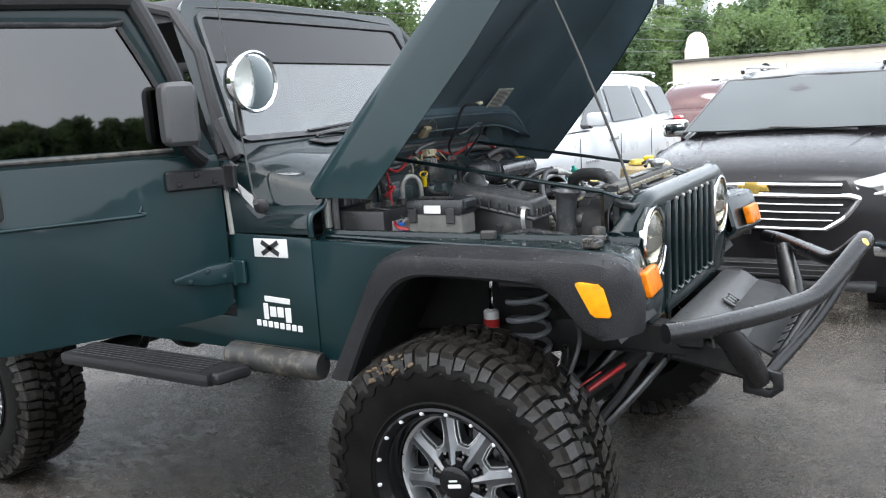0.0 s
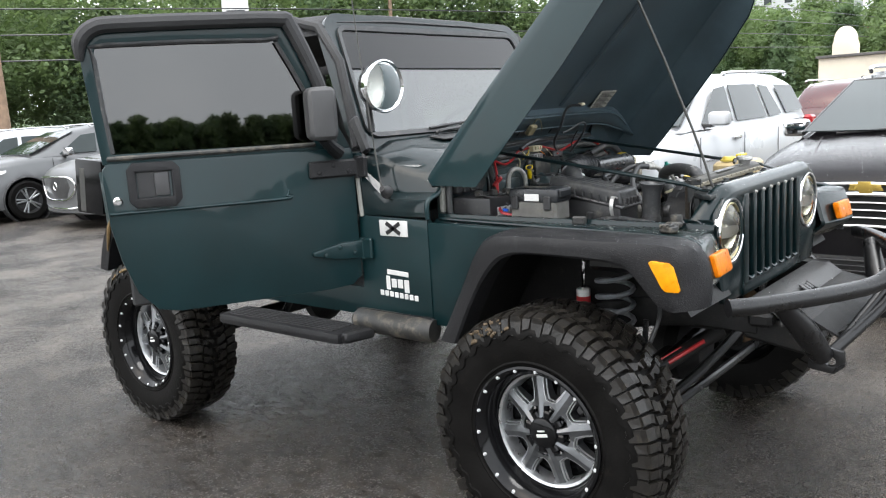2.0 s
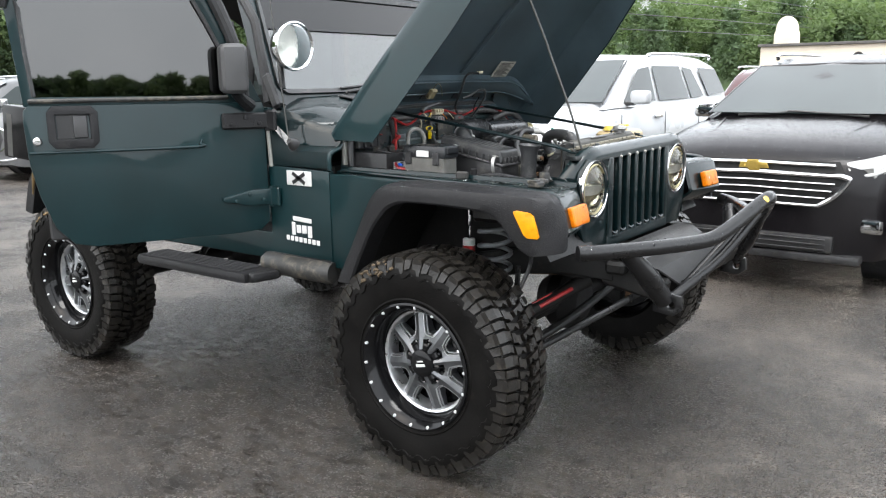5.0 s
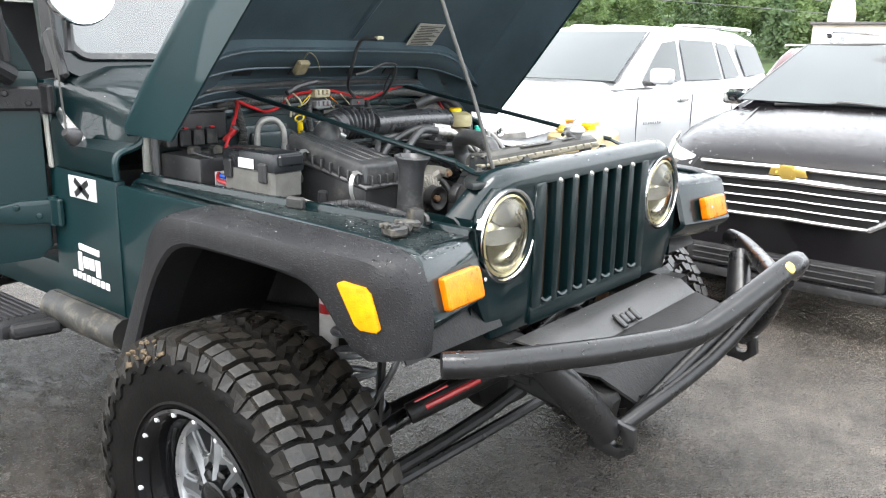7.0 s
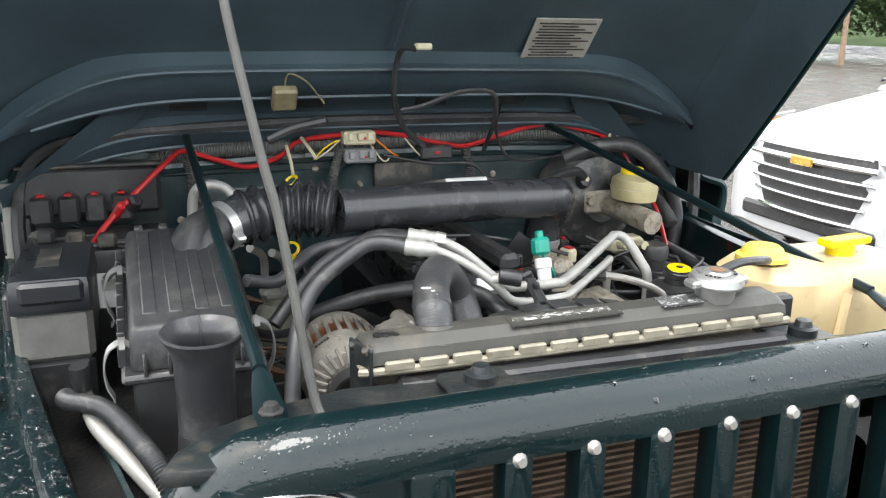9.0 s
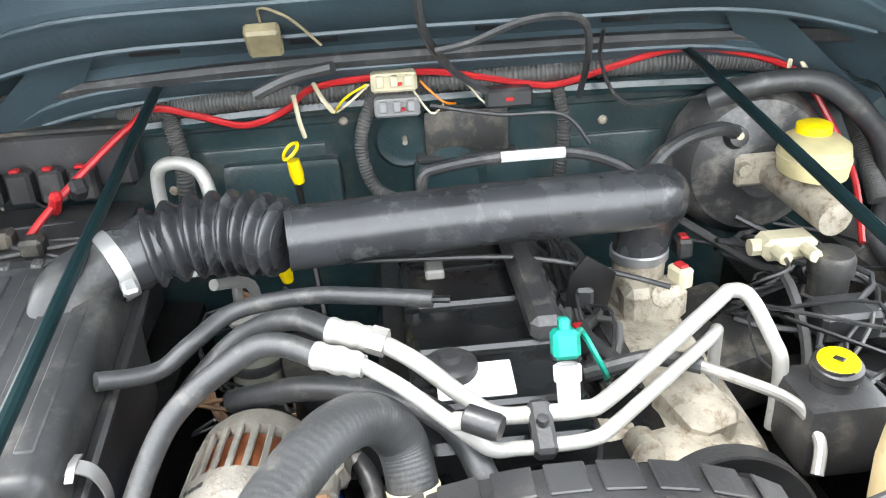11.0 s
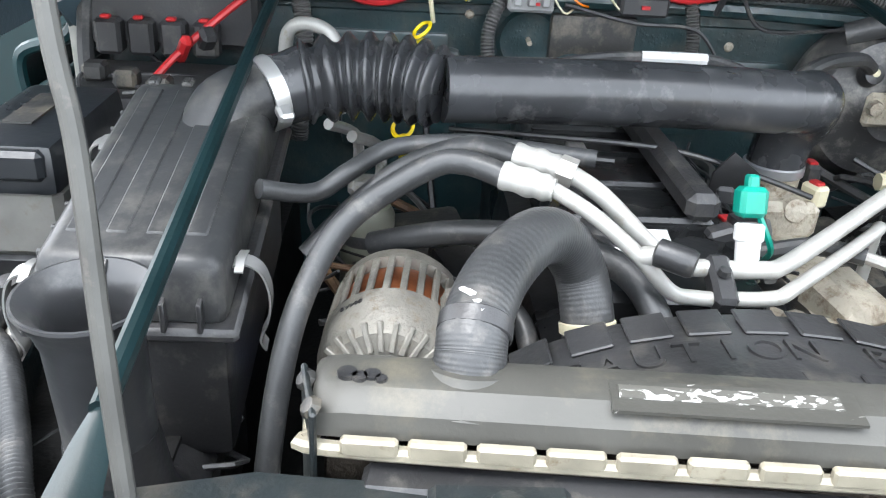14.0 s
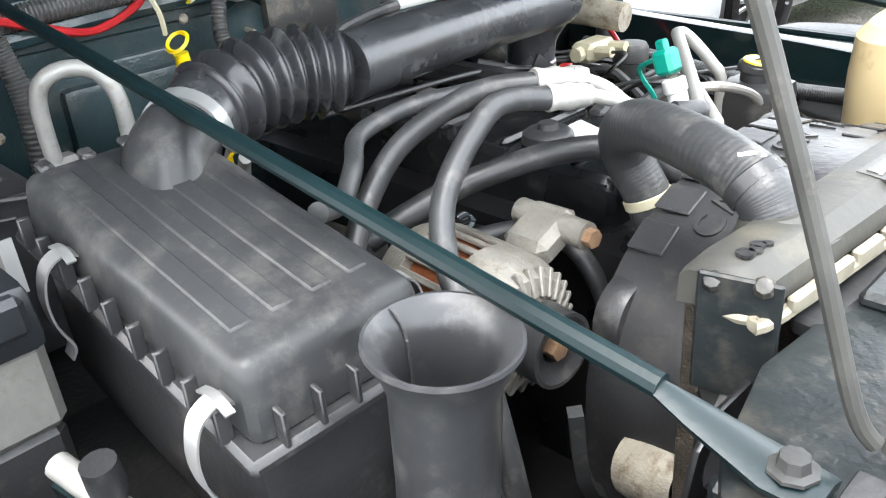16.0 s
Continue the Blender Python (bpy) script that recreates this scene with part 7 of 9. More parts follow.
sub("seam", tube([(seam(-0.31)[0] + 0.010, -0.319, seam(-0.31)[1] - 0.010), (seam(-0.31)[0] + 0.030, -0.317, seam(-0.31)[1] - 0.009), (seam(-0.3)[0] + 0.041, -0.305, seam(-0.3)[1] - 0.009), (seam(-0.1)[0] + 0.043, -0.1, seam(-0.1)[1] - 0.009), (seam(0.18)[0] + 0.041, 0.18, seam(0.18)[1] - 0.009)], 0.0048, 8, 5), CRIMP, rad, "pale crimped seam")
for k in range(13):
    y = -0.285 + 0.0365 * k
    x0, z0 = seam(y)
    sub("crimp_tab", box((x0 + 0.0445, y, z0 - 0.003), (0.007, 0.0315, 0.011), 0.0018, (2.5, 0, -6.5)), CRIMP, rad)
sub("neck", lathe([(0.038, -0.008), (0.032, 0.002), (0.0275, 0.007), (0.0252, 0.012), (0.019, 0.013)], 24, aim((0.259, -0.230, 1.238), (-0.30, 0.05, 0.95))), RADTANK, rad)
sub("tank_label", box((0.2965, -0.090, 1.2594), (0.026, 0.132, 0.002), 0, (2.5, 3, -6.5)), flaked("worn_label", (0.042, 0.041, 0.036), (0.26, 0.26, 0.245), 70, 0.66), rad, "worn dark warning label")
sub("label_ink", box((0.2935, -0.092, 1.2606), (0.011, 0.118, 0.0012), 0, (2.5, 3, -6.5)), flaked("label_ink", (0.07, 0.068, 0.06), (0.42, 0.42, 0.40), 110, 0.53), rad, "half-gone white printing")
sub("tank_label", box((0.3105, 0.052, 1.2668), (0.028, 0.05, 0.002), 0, (2.5, 3, -6.5)), flaked("worn_label_b", (0.055, 0.056, 0.056), (0.34, 0.34, 0.33), 150, 0.55), rad)
sub("tank_recess", box((0.258, -0.200, 1.2475), (0.012, 0.050, 0.010), 0.003, (2.5, 0, -6.5)), PLASTIC, rad)
blot = bmesh.new()
for dx, dy, q in ((0, -0.010, 0.006), (0.003, -0.003, 0.0045), (0.001, 0.004, 0.005), (0.005, 0.009, 0.0035)):
    cyl((0.268 + dx, -0.289 + dy, 1.2508), (0.268 + dx, -0.289 + dy, 1.2532), q, 10, blot)
sub("paint_blot", blot, PLASTIC, rad)
sub("fin_core", box((0.285, -0.07, 1.06), (0.05, 0.48, 0.31), 0.002, (0, 0, -6.5)), CORE, rad)
sub("support_rail", box((0.332, -0.06, 1.214), (0.026, 0.46, 0.016), 0.004, (2, 0, -6.5)), PLASTIC, rad)
capc = (0.310, 0.104, 1.285)
cp = lathe([(0, 0.014), (0.014, 0.014), (0.016, 0.0115), (0.026, 0.0105), (0.030, 0.008), (0.032, 0.0), (0.030, -0.004), (0.024, -0.006), (0.022, -0.022)], 32, aim(capc, (0.05, 0, 1)))
for s in (-1, 1):
    box((capc[0], capc[1] + s * 0.034, capc[2]), (0.022, 0.012, 0.010), 0.003, bm=cp)
cap = sub("radiator_cap", cp, CAPMETAL, rad, "chromed radiator cap")
sub("cap_disc", lathe([(0, 0.0005), (0.0095, 0)], 20, aim((capc[0], capc[1], capc[2] + 0.0146), (0.05, 0, 1))), RUST, cap)
for words, a0, da in (("KEEP TIGHT", 148, -13), ("DO NOT OPEN", 222, 13)):
    for i, ch in enumerate(words):
        a = radians(180 + a0 + da * i)
        if ch != " ":
            letters(ch, 0.0065, Matrix.Translation((capc[0], capc[1], capc[2] + 0.0112)) @ Matrix.Rotation(a, 4, "Z") @ Matrix.Translation((0.0213, 0, 0)) @ pose(0, 0, 0, 0, 0, -90 if da < 0 else 90), PLASTIC, cap, name="letter", depth=0.0004)
rows = []
for k in range(25):
    a = radians(-10 + 200 * k / 24)
    c, s = math.cos(a), math.copysign(abs(math.sin(a)) ** 0.6, math.sin(a))
    rows.append([(0.105, -0.0 + 0.215 * c, 0.985 + 0.205 * s), (0.11, 0.0 + 0.242 * c, 0.985 + 0.220 * s), (0.15, 0.0 + 0.246 * c, 0.985 + 0.224 * s), (0.205, 0.0 + 0.248 * c, 0.985 + 0.226 * s), (0.235, 0.0 + 0.250 * c, 0.985 + 0.230 * s), (0.256, 0.0 + 0.250 * c, 0.985 + 0.224 * s)])
sh = part("fan_shroud", shell(loft(rows), 0.004), SHROUD, jeep, "dusty black fan shroud with raised lettering")
def shroud_at(y):
    """Height and slope of the shroud's top at y."""
    def top(q):
        return 0.985 + 0.2245 * (1 - min(abs(q) / 0.2465, 0.999) ** 2) ** 0.3
    return top(y), math.atan((top(y + 0.01) - top(y - 0.01)) / 0.02)


for i, ch in enumerate("CAUTION FAN"):
    if ch != " ":
        y = -0.148 + 0.0278 * i
        z, sl = shroud_at(y)
        letters(ch, 0.036, Matrix.Translation((0.168, y, z)) @ Matrix.Rotation(sl, 4, "X") @ pose(0, 0, 0.0005, 0, 0, 90), SHROUD, sh, name="raised_letter", depth=0.0016)
for k in range(9):
    y = -0.17 + 0.0425 * k
    z, sl = shroud_at(y)
    for x, w in ((0.128, 0.034), (0.204, 0.022)):
        rb = box((0, 0, 0), (w, 0.033, 0.0028), 0.0012)
        rb.transform(Matrix.Translation((x, y + (0.02 if x > 0.2 else 0), z)) @ Matrix.Rotation(sl, 4, "X"))
        sub("shroud_rib", rb, SHROUD, sh)
fan = lathe([(0, 0.03), (0.05, 0.03), (0.06, 0.0), (0.06, -0.04), (0, -0.05)], 24, aim((0.15, 0, 0.985), (1, 0, 0)))
for k in range(9):
    b = box((0.115, 0, 0.0), (0.12, 0.06, 0.004), 0.001, (28, 0, 0))
    b.transform(aim((0.15, 0, 0.985), (1, 0, 0)) @ Matrix.Rotation(2 * math.pi * k / 9, 4, "Z"))
    merge(b, fan)
part("cooling_fan", fan, PLASTIC, jeep)

# left side: power steering, brake servo, tanks
ps = part("steering_pulley", lathe([(0, 0.01), (0.025, 0.01), (0.038, 0.0), (0.058, -0.002), (0.072, 0.006), (0.076, 0.010), (0.079, 0.010), (0.079, -0.014), (0.06, -0.018)], 40, aim((0.105, 0.15, 1.105), (1, 0, 0.25))), PLASTIC, jeep, "black steering pump pulley")
pr = box((-0.005, 0.29, 1.13), (0.085, 0.085, 0.085), 0.018, seg=2)
lathe([(0.022, 0), (0.020, 0.03), (0.0, 0.03)], 18, aim((-0.005, 0.29, 1.165), (0, 0, 1)), pr)
res = part("steering_reservoir", pr, PLASTIC, jeep, "black steering fluid reservoir")
sub("reservoir_cap", lathe([(0, 0.010), (0.020, 0.010), (0.024, 0.007), (0.025, 0.0), (0.022, -0.004)], 24, aim((-0.007, 0.292, 1.186), (0.15, 0, 1))), PLASTIC, res)
sub("cap_disc", lathe([(0, 0.002), (0.019, 0.0015), (0.020, 0)], 24, aim((-0.0055, 0.292, 1.1965), (0.15, 0, 1))), YELLOW, res, "yellow cap disc")
sub("cap_arrow", box((-0.005, 0.292, 1.1995), (0.012, 0.007, 0.002), 0.001, (0, -8, 30)), PLASTIC, res)
sub("steering_pipe", tube([(-0.03, 0.165, 1.190), (-0.006, 0.193, 1.188), (0.009, 0.232, 1.174), (0.019, 0.252, 1.158), (0.038, 0.26, 1.138), (0.055, 0.252, 1.115)], 0.006, 10), ALU, res, "dull alloy steering pipe")
sub("steering_hose", tube([(-0.028, 0.168, 1.190), (-0.05, 0.13, 1.189), (-0.055, 0.09, 1.18), (-0.07, 0.05, 1.16)], 0.009, 10), RUBBER, res)
pump = box((0.03, 0.13, 1.08), (0.12, 0.14, 0.10), 0.03, (0, 0, 12), seg=3)
cyl((0.0, 0.10, 1.13), (0.03, 0.10, 1.135), 0.016, 12, pump)
box((-0.04, 0.17, 1.13), (0.08, 0.06, 0.05), 0.012, (0, 12, 20), pump)
part("compressor", pump, CAST, jeep, "cast alloy compressor and brackets")
bs = part("brake_servo", lathe([(0, 0.085), (0.04, 0.085), (0.055, 0.07), (0.10, 0.055), (0.118, 0.03), (0.122, 0.0), (0.118, -0.02), (0.10, -0.04), (0, -0.05)], 40, aim((-0.555, 0.43, 1.20), (1, 0, 0.03))), SERVO, jeep, "dusty black round brake servo")
vg = sub("vacuum_grommet", lathe([(0, 0.018), (0.014, 0.016), (0.018, 0.0)], 16, aim((-0.485, 0.385, 1.255), (1, 0, 0.3))), PLASTIC, bs)
sub("grommet_pin", lathe([(0, 0.003), (0.006, 0.0)], 10, aim((-0.467, 0.385, 1.262), (1, 0, 0.3))), CREAM, bs)
sub("vacuum_hose", tube([(-0.475, 0.38, 1.265), (-0.44, 0.34, 1.285), (-0.40, 0.27, 1.285), (-0.37, 0.22, 1.26), (-0.34, 0.20, 1.22)], 0.010, 10), RUBBER, bs)
mc = cyl((-0.475, 0.437, 1.205), (-0.315, 0.455, 1.192), 0.024, 20)
box((-0.465, 0.44, 1.21), (0.014, 0.12, 0.05), 0.01, bm=mc)
lathe([(0, 0.012), (0.010, 0.01), (0.012, 0)], 8, aim((-0.458, 0.39, 1.215), (1, 0, 0)), mc)
mcy = part("master_cylinder", mc, CAST, jeep, "cast brake master cylinder")
rows = []
for t, z in ((0.0, 1.222), (1.0, 1.228), (1.06, 1.250), (1.0, 1.270), (0.7, 1.279)):
    rows.append([(-0.40 + 0.055 * max(t, 0.5) * math.cos(a), 0.46 + 0.043 * max(t, 0.5) * math.sin(a), z) for a in np.linspace(0, 2 * math.pi, 22, endpoint=False)])
rsv = sub("fluid_reservoir", loft(rows, closed=True, ends=True), mat("aged_fluid_reservoir", (0.42, 0.37, 0.2), 0.4, 0, 0.15, 20), mcy, "yellowed brake fluid reservoir")
sub("reservoir_seam", lathe([(0.049, -0.002), (0.053, 0), (0.049, 0.002)], 24, Matrix.Translation((-0.40, 0.46, 1.252)) @ Matrix.Diagonal((1.12, 0.88, 1, 1))), CREAM, mcy)
yc = lathe([(0, 0.014), (0.018, 0.014), (0.0235, 0.011), (0.024, 0.0), (0.0, -0.001)], 24, aim((-0.415, 0.463, 1.279), (0, 0, 1)))
sub("reservoir_cap", yc, YELLOW, mcy, "bright yellow ribbed cap")
pv = box((-0.344, 0.407, 1.147), (0.045, 0.075, 0.032), 0.008)
for y in (0.382, 0.422):
    cyl((-0.32, y, 1.152), (-0.29, y, 1.154), 0.009, 8, pv)
cyl((-0.344, 0.372, 1.147), (-0.344, 0.357, 1.147), 0.012, 8, pv)
part("brake_valve", pv, CREAM, jeep, "pale brake distribution valve")
part("steel_lines", tube([(-0.29, 0.382, 1.154), (-0.25, 0.36, 1.16), (-0.25, 0.31, 1.14), (-0.30, 0.29, 1.06)], 0.003, 6), STEEL, jeep)
sol = lathe([(0, 0.06), (0.026, 0.058), (0.030, 0.05), (0.030, 0.03), (0.026, 0.028), (0.026, -0.03), (0.022, -0.04)], 20, aim((-0.30, 0.45, 1.095), (0, 0, 1)))
part("solenoid", sol, DUSTY, jeep, "dusty round solenoid")
part("relay_block", box((-0.24, 0.44, 1.09), (0.06, 0.08, 0.04), 0.006), PLASTIC, jeep)
part("side_loom", tube([(-0.5, 0.60, 1.10), (-0.3, 0.56, 1.10), (-0.1, 0.53, 1.09), (0.05, 0.50, 1.10)], 0.012, 10, 10, ribs=(120, 0.001)), RUBBER, jeep)
# overflow and washer tanks
rows = []
for z, k in ((1.02, 0.85), (1.06, 0.97), (1.20, 1.0), (1.245, 0.97), (1.258, 0.85)):
    rows.append([(0.185 + 0.085 * k * (abs(math.cos(a)) ** 0.6) * np.sign(math.cos(a)), 0.385 + 0.15 * k * (abs(math.sin(a)) ** 0.6) * np.sign(math.sin(a)), z) for a in np.linspace(0, 2 * math.pi, 32, endpoint=False)])
tk = part("coolant_tank", loft(rows, closed=True, ends=True), TANK, jeep, "aged cream coolant and washer tank")
sub("tank_rib", tube([(0.272, 0.34, 1.06), (0.274, 0.345, 1.16), (0.268, 0.36, 1.23)], 0.008, 8), TANK, tk)
sub("round_cap", lathe([(0, 0.012), (0.022, 0.012), (0.027, 0.008), (0.030, 0.0), (0.036, -0.002), (0.036, -0.008)], 26, aim((0.178, 0.290, 1.270), (0, 0, 1))), mat("faded_yellow_cap", (0.62, 0.47, 0.08), 0.5, 0, 0.15, 20), tk, "faded yellow round cap")
fc = box((0.18, 0.437, 1.277), (0.03, 0.085, 0.012), 0.005, (0, 0, 6), seg=2)
cyl((0.18, 0.43, 1.255), (0.18, 0.43, 1.275), 0.02, 18, fc)
sub("flip_cap", fc, YELLOW, tk, "yellow flip cap")
sub("overflow_hose", tube([(0.262, 0.12, 1.268), (0.255, 0.18, 1.285), (0.24, 0.24, 1.28), (0.20, 0.275, 1.265)], 0.006, 8), RUBBER, tk)
sub("tank_bracket", box((0.288, 0.215, 1.225), (0.02, 0.05, 0.05), 0.004), PLASTIC, tk)

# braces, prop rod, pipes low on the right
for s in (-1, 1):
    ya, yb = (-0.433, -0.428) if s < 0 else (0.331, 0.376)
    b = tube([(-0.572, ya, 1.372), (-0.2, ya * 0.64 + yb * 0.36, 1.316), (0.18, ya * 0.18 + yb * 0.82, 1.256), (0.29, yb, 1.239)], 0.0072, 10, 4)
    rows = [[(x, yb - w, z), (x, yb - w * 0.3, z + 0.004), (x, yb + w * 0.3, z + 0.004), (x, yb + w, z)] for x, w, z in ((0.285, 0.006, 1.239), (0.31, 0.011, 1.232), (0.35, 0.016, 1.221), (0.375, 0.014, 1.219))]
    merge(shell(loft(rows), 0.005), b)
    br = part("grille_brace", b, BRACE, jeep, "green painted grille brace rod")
    sub("brace_bolt", lathe([(0, 0.010), (0.007, 0.009), (0.008, 0.003), (0.012, 0.002), (0.012, 0)], 8, aim((0.358, yb, 1.224), (0, 0, 1))), DUSTY, br)
pr = part("prop_rod", tube([(0.378, -0.385, 1.222), (0.367, -0.39, 1.242), (0.345, -0.399, 1.32), (0.32, -0.408, 1.40), (0.305, -0.418, 1.45), (0.262, -0.4375, 1.575), (0.217, -0.451, 1.70), (0.09, -0.50, 2.03)], 0.0047, 10, 5), ROD, jeep, "grey steel bonnet prop rod")
sub("rod_foot", tube([(0.385, -0.385, 1.223), (0.39, -0.36, 1.218), (0.375, -0.345, 1.217)], 0.0058, 8, 4), ROD, pr)
lp = part("low_pipe", tube([(-0.06, -0.622, 1.12), (0.0, -0.61, 1.11), (0.08, -0.595, 1.105), (0.155, -0.56, 1.09), (0.22, -0.52, 1.06), (0.27, -0.48, 1.0)], 0.010, 12, 6), WHITEPIPE, jeep, "pale alloy low-side pipe")
sub("pipe_valve", lathe([(0, 0.02), (0.012, 0.02), (0.013, 0.0), (0.011, -0.012)], 14, aim((0.005, -0.612, 1.135), (0.1, -0.1, 1))), PLASTIC, lp, "black service valve cap")
sub("pipe_band", lathe([(0.0105, -0.004), (0.013, 0), (0.0105, 0.004)], 14, aim((0.04, -0.603, 1.107), (0.95, 0.2, -0.05))), PLASTIC, lp)
part("corrugated_conduit", tube([(-0.03, -0.635, 1.10), (0.03, -0.628, 1.12), (0.09, -0.585, 1.13), (0.16, -0.55, 1.118), (0.22, -0.525, 1.10), (0.28, -0.495, 1.04)], 0.011, 12, 14, ribs=(90, 0.0011)), RUBBER, jeep, "grey-black corrugated conduit")
part("support_bracket", plate([(-0.405, 1.02), (-0.405, 1.150), (-0.395, 1.178), (-0.37, 1.192), (-0.335, 1.192), (-0.325, 1.16), (-0.325, 1.02)], "x", 0.292, 0.005, 0.002, holes=[[(-0.366 + 0.022 * math.cos(a), 1.155 + 0.019 * math.sin(a)) for a in np.linspace(0, 6.2832, 16, endpoint=False)]]), STEEL, jeep, "black radiator side bracket")
for p in ((0.260, -0.322, 1.240), (0.289, -0.316, 1.243)):
    part("bracket_bolt", lathe([(0, 0.006), (0.005, 0.005), (0.007, 0.002), (0.007, 0)], 8, aim(p, (0.2, -0.6, 0.6))), DUSTY, jeep)
part("end_bracket", box((0.276, -0.320, 1.205), (0.050, 0.004, 0.085), 0.0015, (0, 0, 12)), PANEL, jeep)

# blocker plate, heater case, cables, injectors, small wiring
# Plate added below the bay to hide the ground and keep light out.
part("undertray", box((-0.14, 0, 0.84), (0.90, 0.86, 0.02), 0.005), CHASSIS, jeep)
hc = part("heater_case", box((-0.588, 0.005, 1.262), (0.02, 0.13, 0.075), 0.008, seg=2), DUSTY, jeep, "dusty black heater case on the firewall")
sub("case_lip", box((-0.580, 0.005, 1.226), (0.03, 0.16, 0.012), 0.004), PLASTIC, hc)
dish = sub("firewall_dish", lathe([(0, 0.004), (0.012, 0.006), (0.03, 0.002), (0.042, 0.006), (0.048, 0.0)], 24, aim((-0.597, -0.09, 1.255), (1, 0, 0))), BAY, firewall)
sub("stud", cyl((-0.595, -0.09, 1.258), (-0.572, -0.09, 1.256), 0.004, 8), CAST, firewall)
for y, z in ((-0.36, 1.24), (-0.27, 1.22), (-0.34, 1.15), (0.22, 1.26), (0.28, 1.20), (-0.45, 1.20), (0.17, 1.16), (-0.18, 1.29)):
    sub("screw", lathe([(0, 0.004), (0.005, 0.003), (0.008, 0.0)], 8, aim((-0.598, y, z), (1, 0, 0))), CAST, firewall)
sub("pressed_panel", box((-0.598, -0.31, 1.20), (0.012, 0.20, 0.12), 0.008, seg=2), BAY, firewall)
sub("pressed_panel", box((-0.598, 0.24, 1.19), (0.012, 0.15, 0.10), 0.008, seg=2), BAY, firewall)
cb = part("throttle_cable", tube([(-0.26, -0.22, 1.222), (-0.25, -0.12, 1.222), (-0.24, 0.03, 1.216), (-0.225, 0.13, 1.195), (-0.21, 0.20, 1.175)], 0.0035, 8), PLASTIC, jeep, "thin black throttle cable")
sub("cable_bracket", plate([(0.075, 1.15), (0.125, 1.15), (0.135, 1.20), (0.10, 1.225), (0.08, 1.20)], "x", -0.215, 0.004, 0.001), STEEL, cb)
sub("cable_clip", box((-0.235, -0.075, 1.212), (0.03, 0.022, 0.012), 0.002), ALU, cb)
rail = part("fuel_rail", tube([(-0.40, 0.055, 1.172), (-0.06, 0.06, 1.162)], 0.008, 10, 1), STEEL, jeep, "black fuel rail with plugged injectors")
for k in range(6):
    x = -0.385 + 0.062 * k
    sub("injector", cyl((x, 0.058, 1.17), (x, 0.085, 1.125), 0.009, 10), PLASTIC, rail)
    pg = sub("injector_plug", box((x, 0.045, 1.185), (0.022, 0.028, 0.02), 0.004, (20, 0, 0)), PLASTIC, rail)
    if k % 2 == 0:
        sub("lock_tab", box((x, 0.040, 1.1965), (0.009, 0.010, 0.004), 0.001, (20, 0, 0)), RED, pg)


def wire_nest(name, lo, hi, count, seed, mats, parent, label=""):
    """Loose wires wandering through a stretch of the bay."""
    rng = random.Random(seed)
    for k in range(count):
        pts = []
        for i in range(5):
            t = i / 4
            q = [lo[j] + (hi[j] - lo[j]) * (t if j == 0 else rng.random()) for j in range(3)]
            q[0] += rng.uniform(-0.02, 0.02)
            pts.append(tuple(q))
        part(name, tube(pts, rng.choice((0.002, 0.003, 0.0045, 0.007)), 6, 5), rng.choice(mats), parent, label)


wire_nest("loose_wire", (-0.50, 0.30, 1.05), (-0.10, 0.56, 1.13), 12, 5, [PLASTIC, CONDUIT, RUBBER, STEEL, PLASTIC], jeep)
wire_nest("loose_wire", (-0.40, 0.06, 1.13), (-0.05, 0.13, 1.18), 7, 6, [PLASTIC, PLASTIC, CONDUIT, ALU], jeep)
wire_nest("loose_wire", (-0.48, -0.40, 1.00), (-0.15, -0.17, 1.10), 9, 7, [PLASTIC, CONDUIT, STEEL, RUST], jeep)
wire_nest("loose_wire", (-0.55, -0.70, 1.16), (-0.36, -0.48, 1.22), 8, 8, [PLASTIC, CONDUIT, RUBBER], jeep)
wire_nest("loose_wire", (0.0, -0.62, 0.98), (0.30, -0.38, 1.06), 5, 9, [CONDUIT, RUBBER], jeep)
for p, sz in (((-0.10, 0.50, 1.04), (0.12, 0.10, 0.10)), ((-0.42, 0.58, 1.06), (0.14, 0.08, 0.08)), ((-0.30, 0.30, 1.02), (0.16, 0.10, 0.10)), ((-0.28, -0.22, 1.02), (0.20, 0.10, 0.08))):
    part("bay_bracket", box(p, sz, 0.012, (5, 8, 14), seg=2), DUSTY, jeep)

# ---- parked cars ----
def carved(bm, cutter):
    """The first mesh with the second cut out of it."""
    obs = []
    for b in (bm, cutter):
        bmesh.ops.recalc_face_normals(b, faces=b.faces)
        me = bpy.data.meshes.new("t")
        b.to_mesh(me)
        b.free()
        obs.append(bpy.data.objects.new("t", me))
        scene.collection.objects.link(obs[-1])
    md = obs[0].modifiers.new("cut", "BOOLEAN")
    md.object, md.operation, md.solver = obs[1], "DIFFERENCE", "EXACT"
    deps = bpy.context.evaluated_depsgraph_get()
    me = bpy.data.meshes.new_from_object(obs[0].evaluated_get(deps))
    out = bmesh.new()
    out.from_mesh(me)
    for ob in obs:
        data = ob.data
        bpy.data.objects.remove(ob)
        bpy.data.meshes.remove(data)
    bpy.data.meshes.remove(me)
    return out


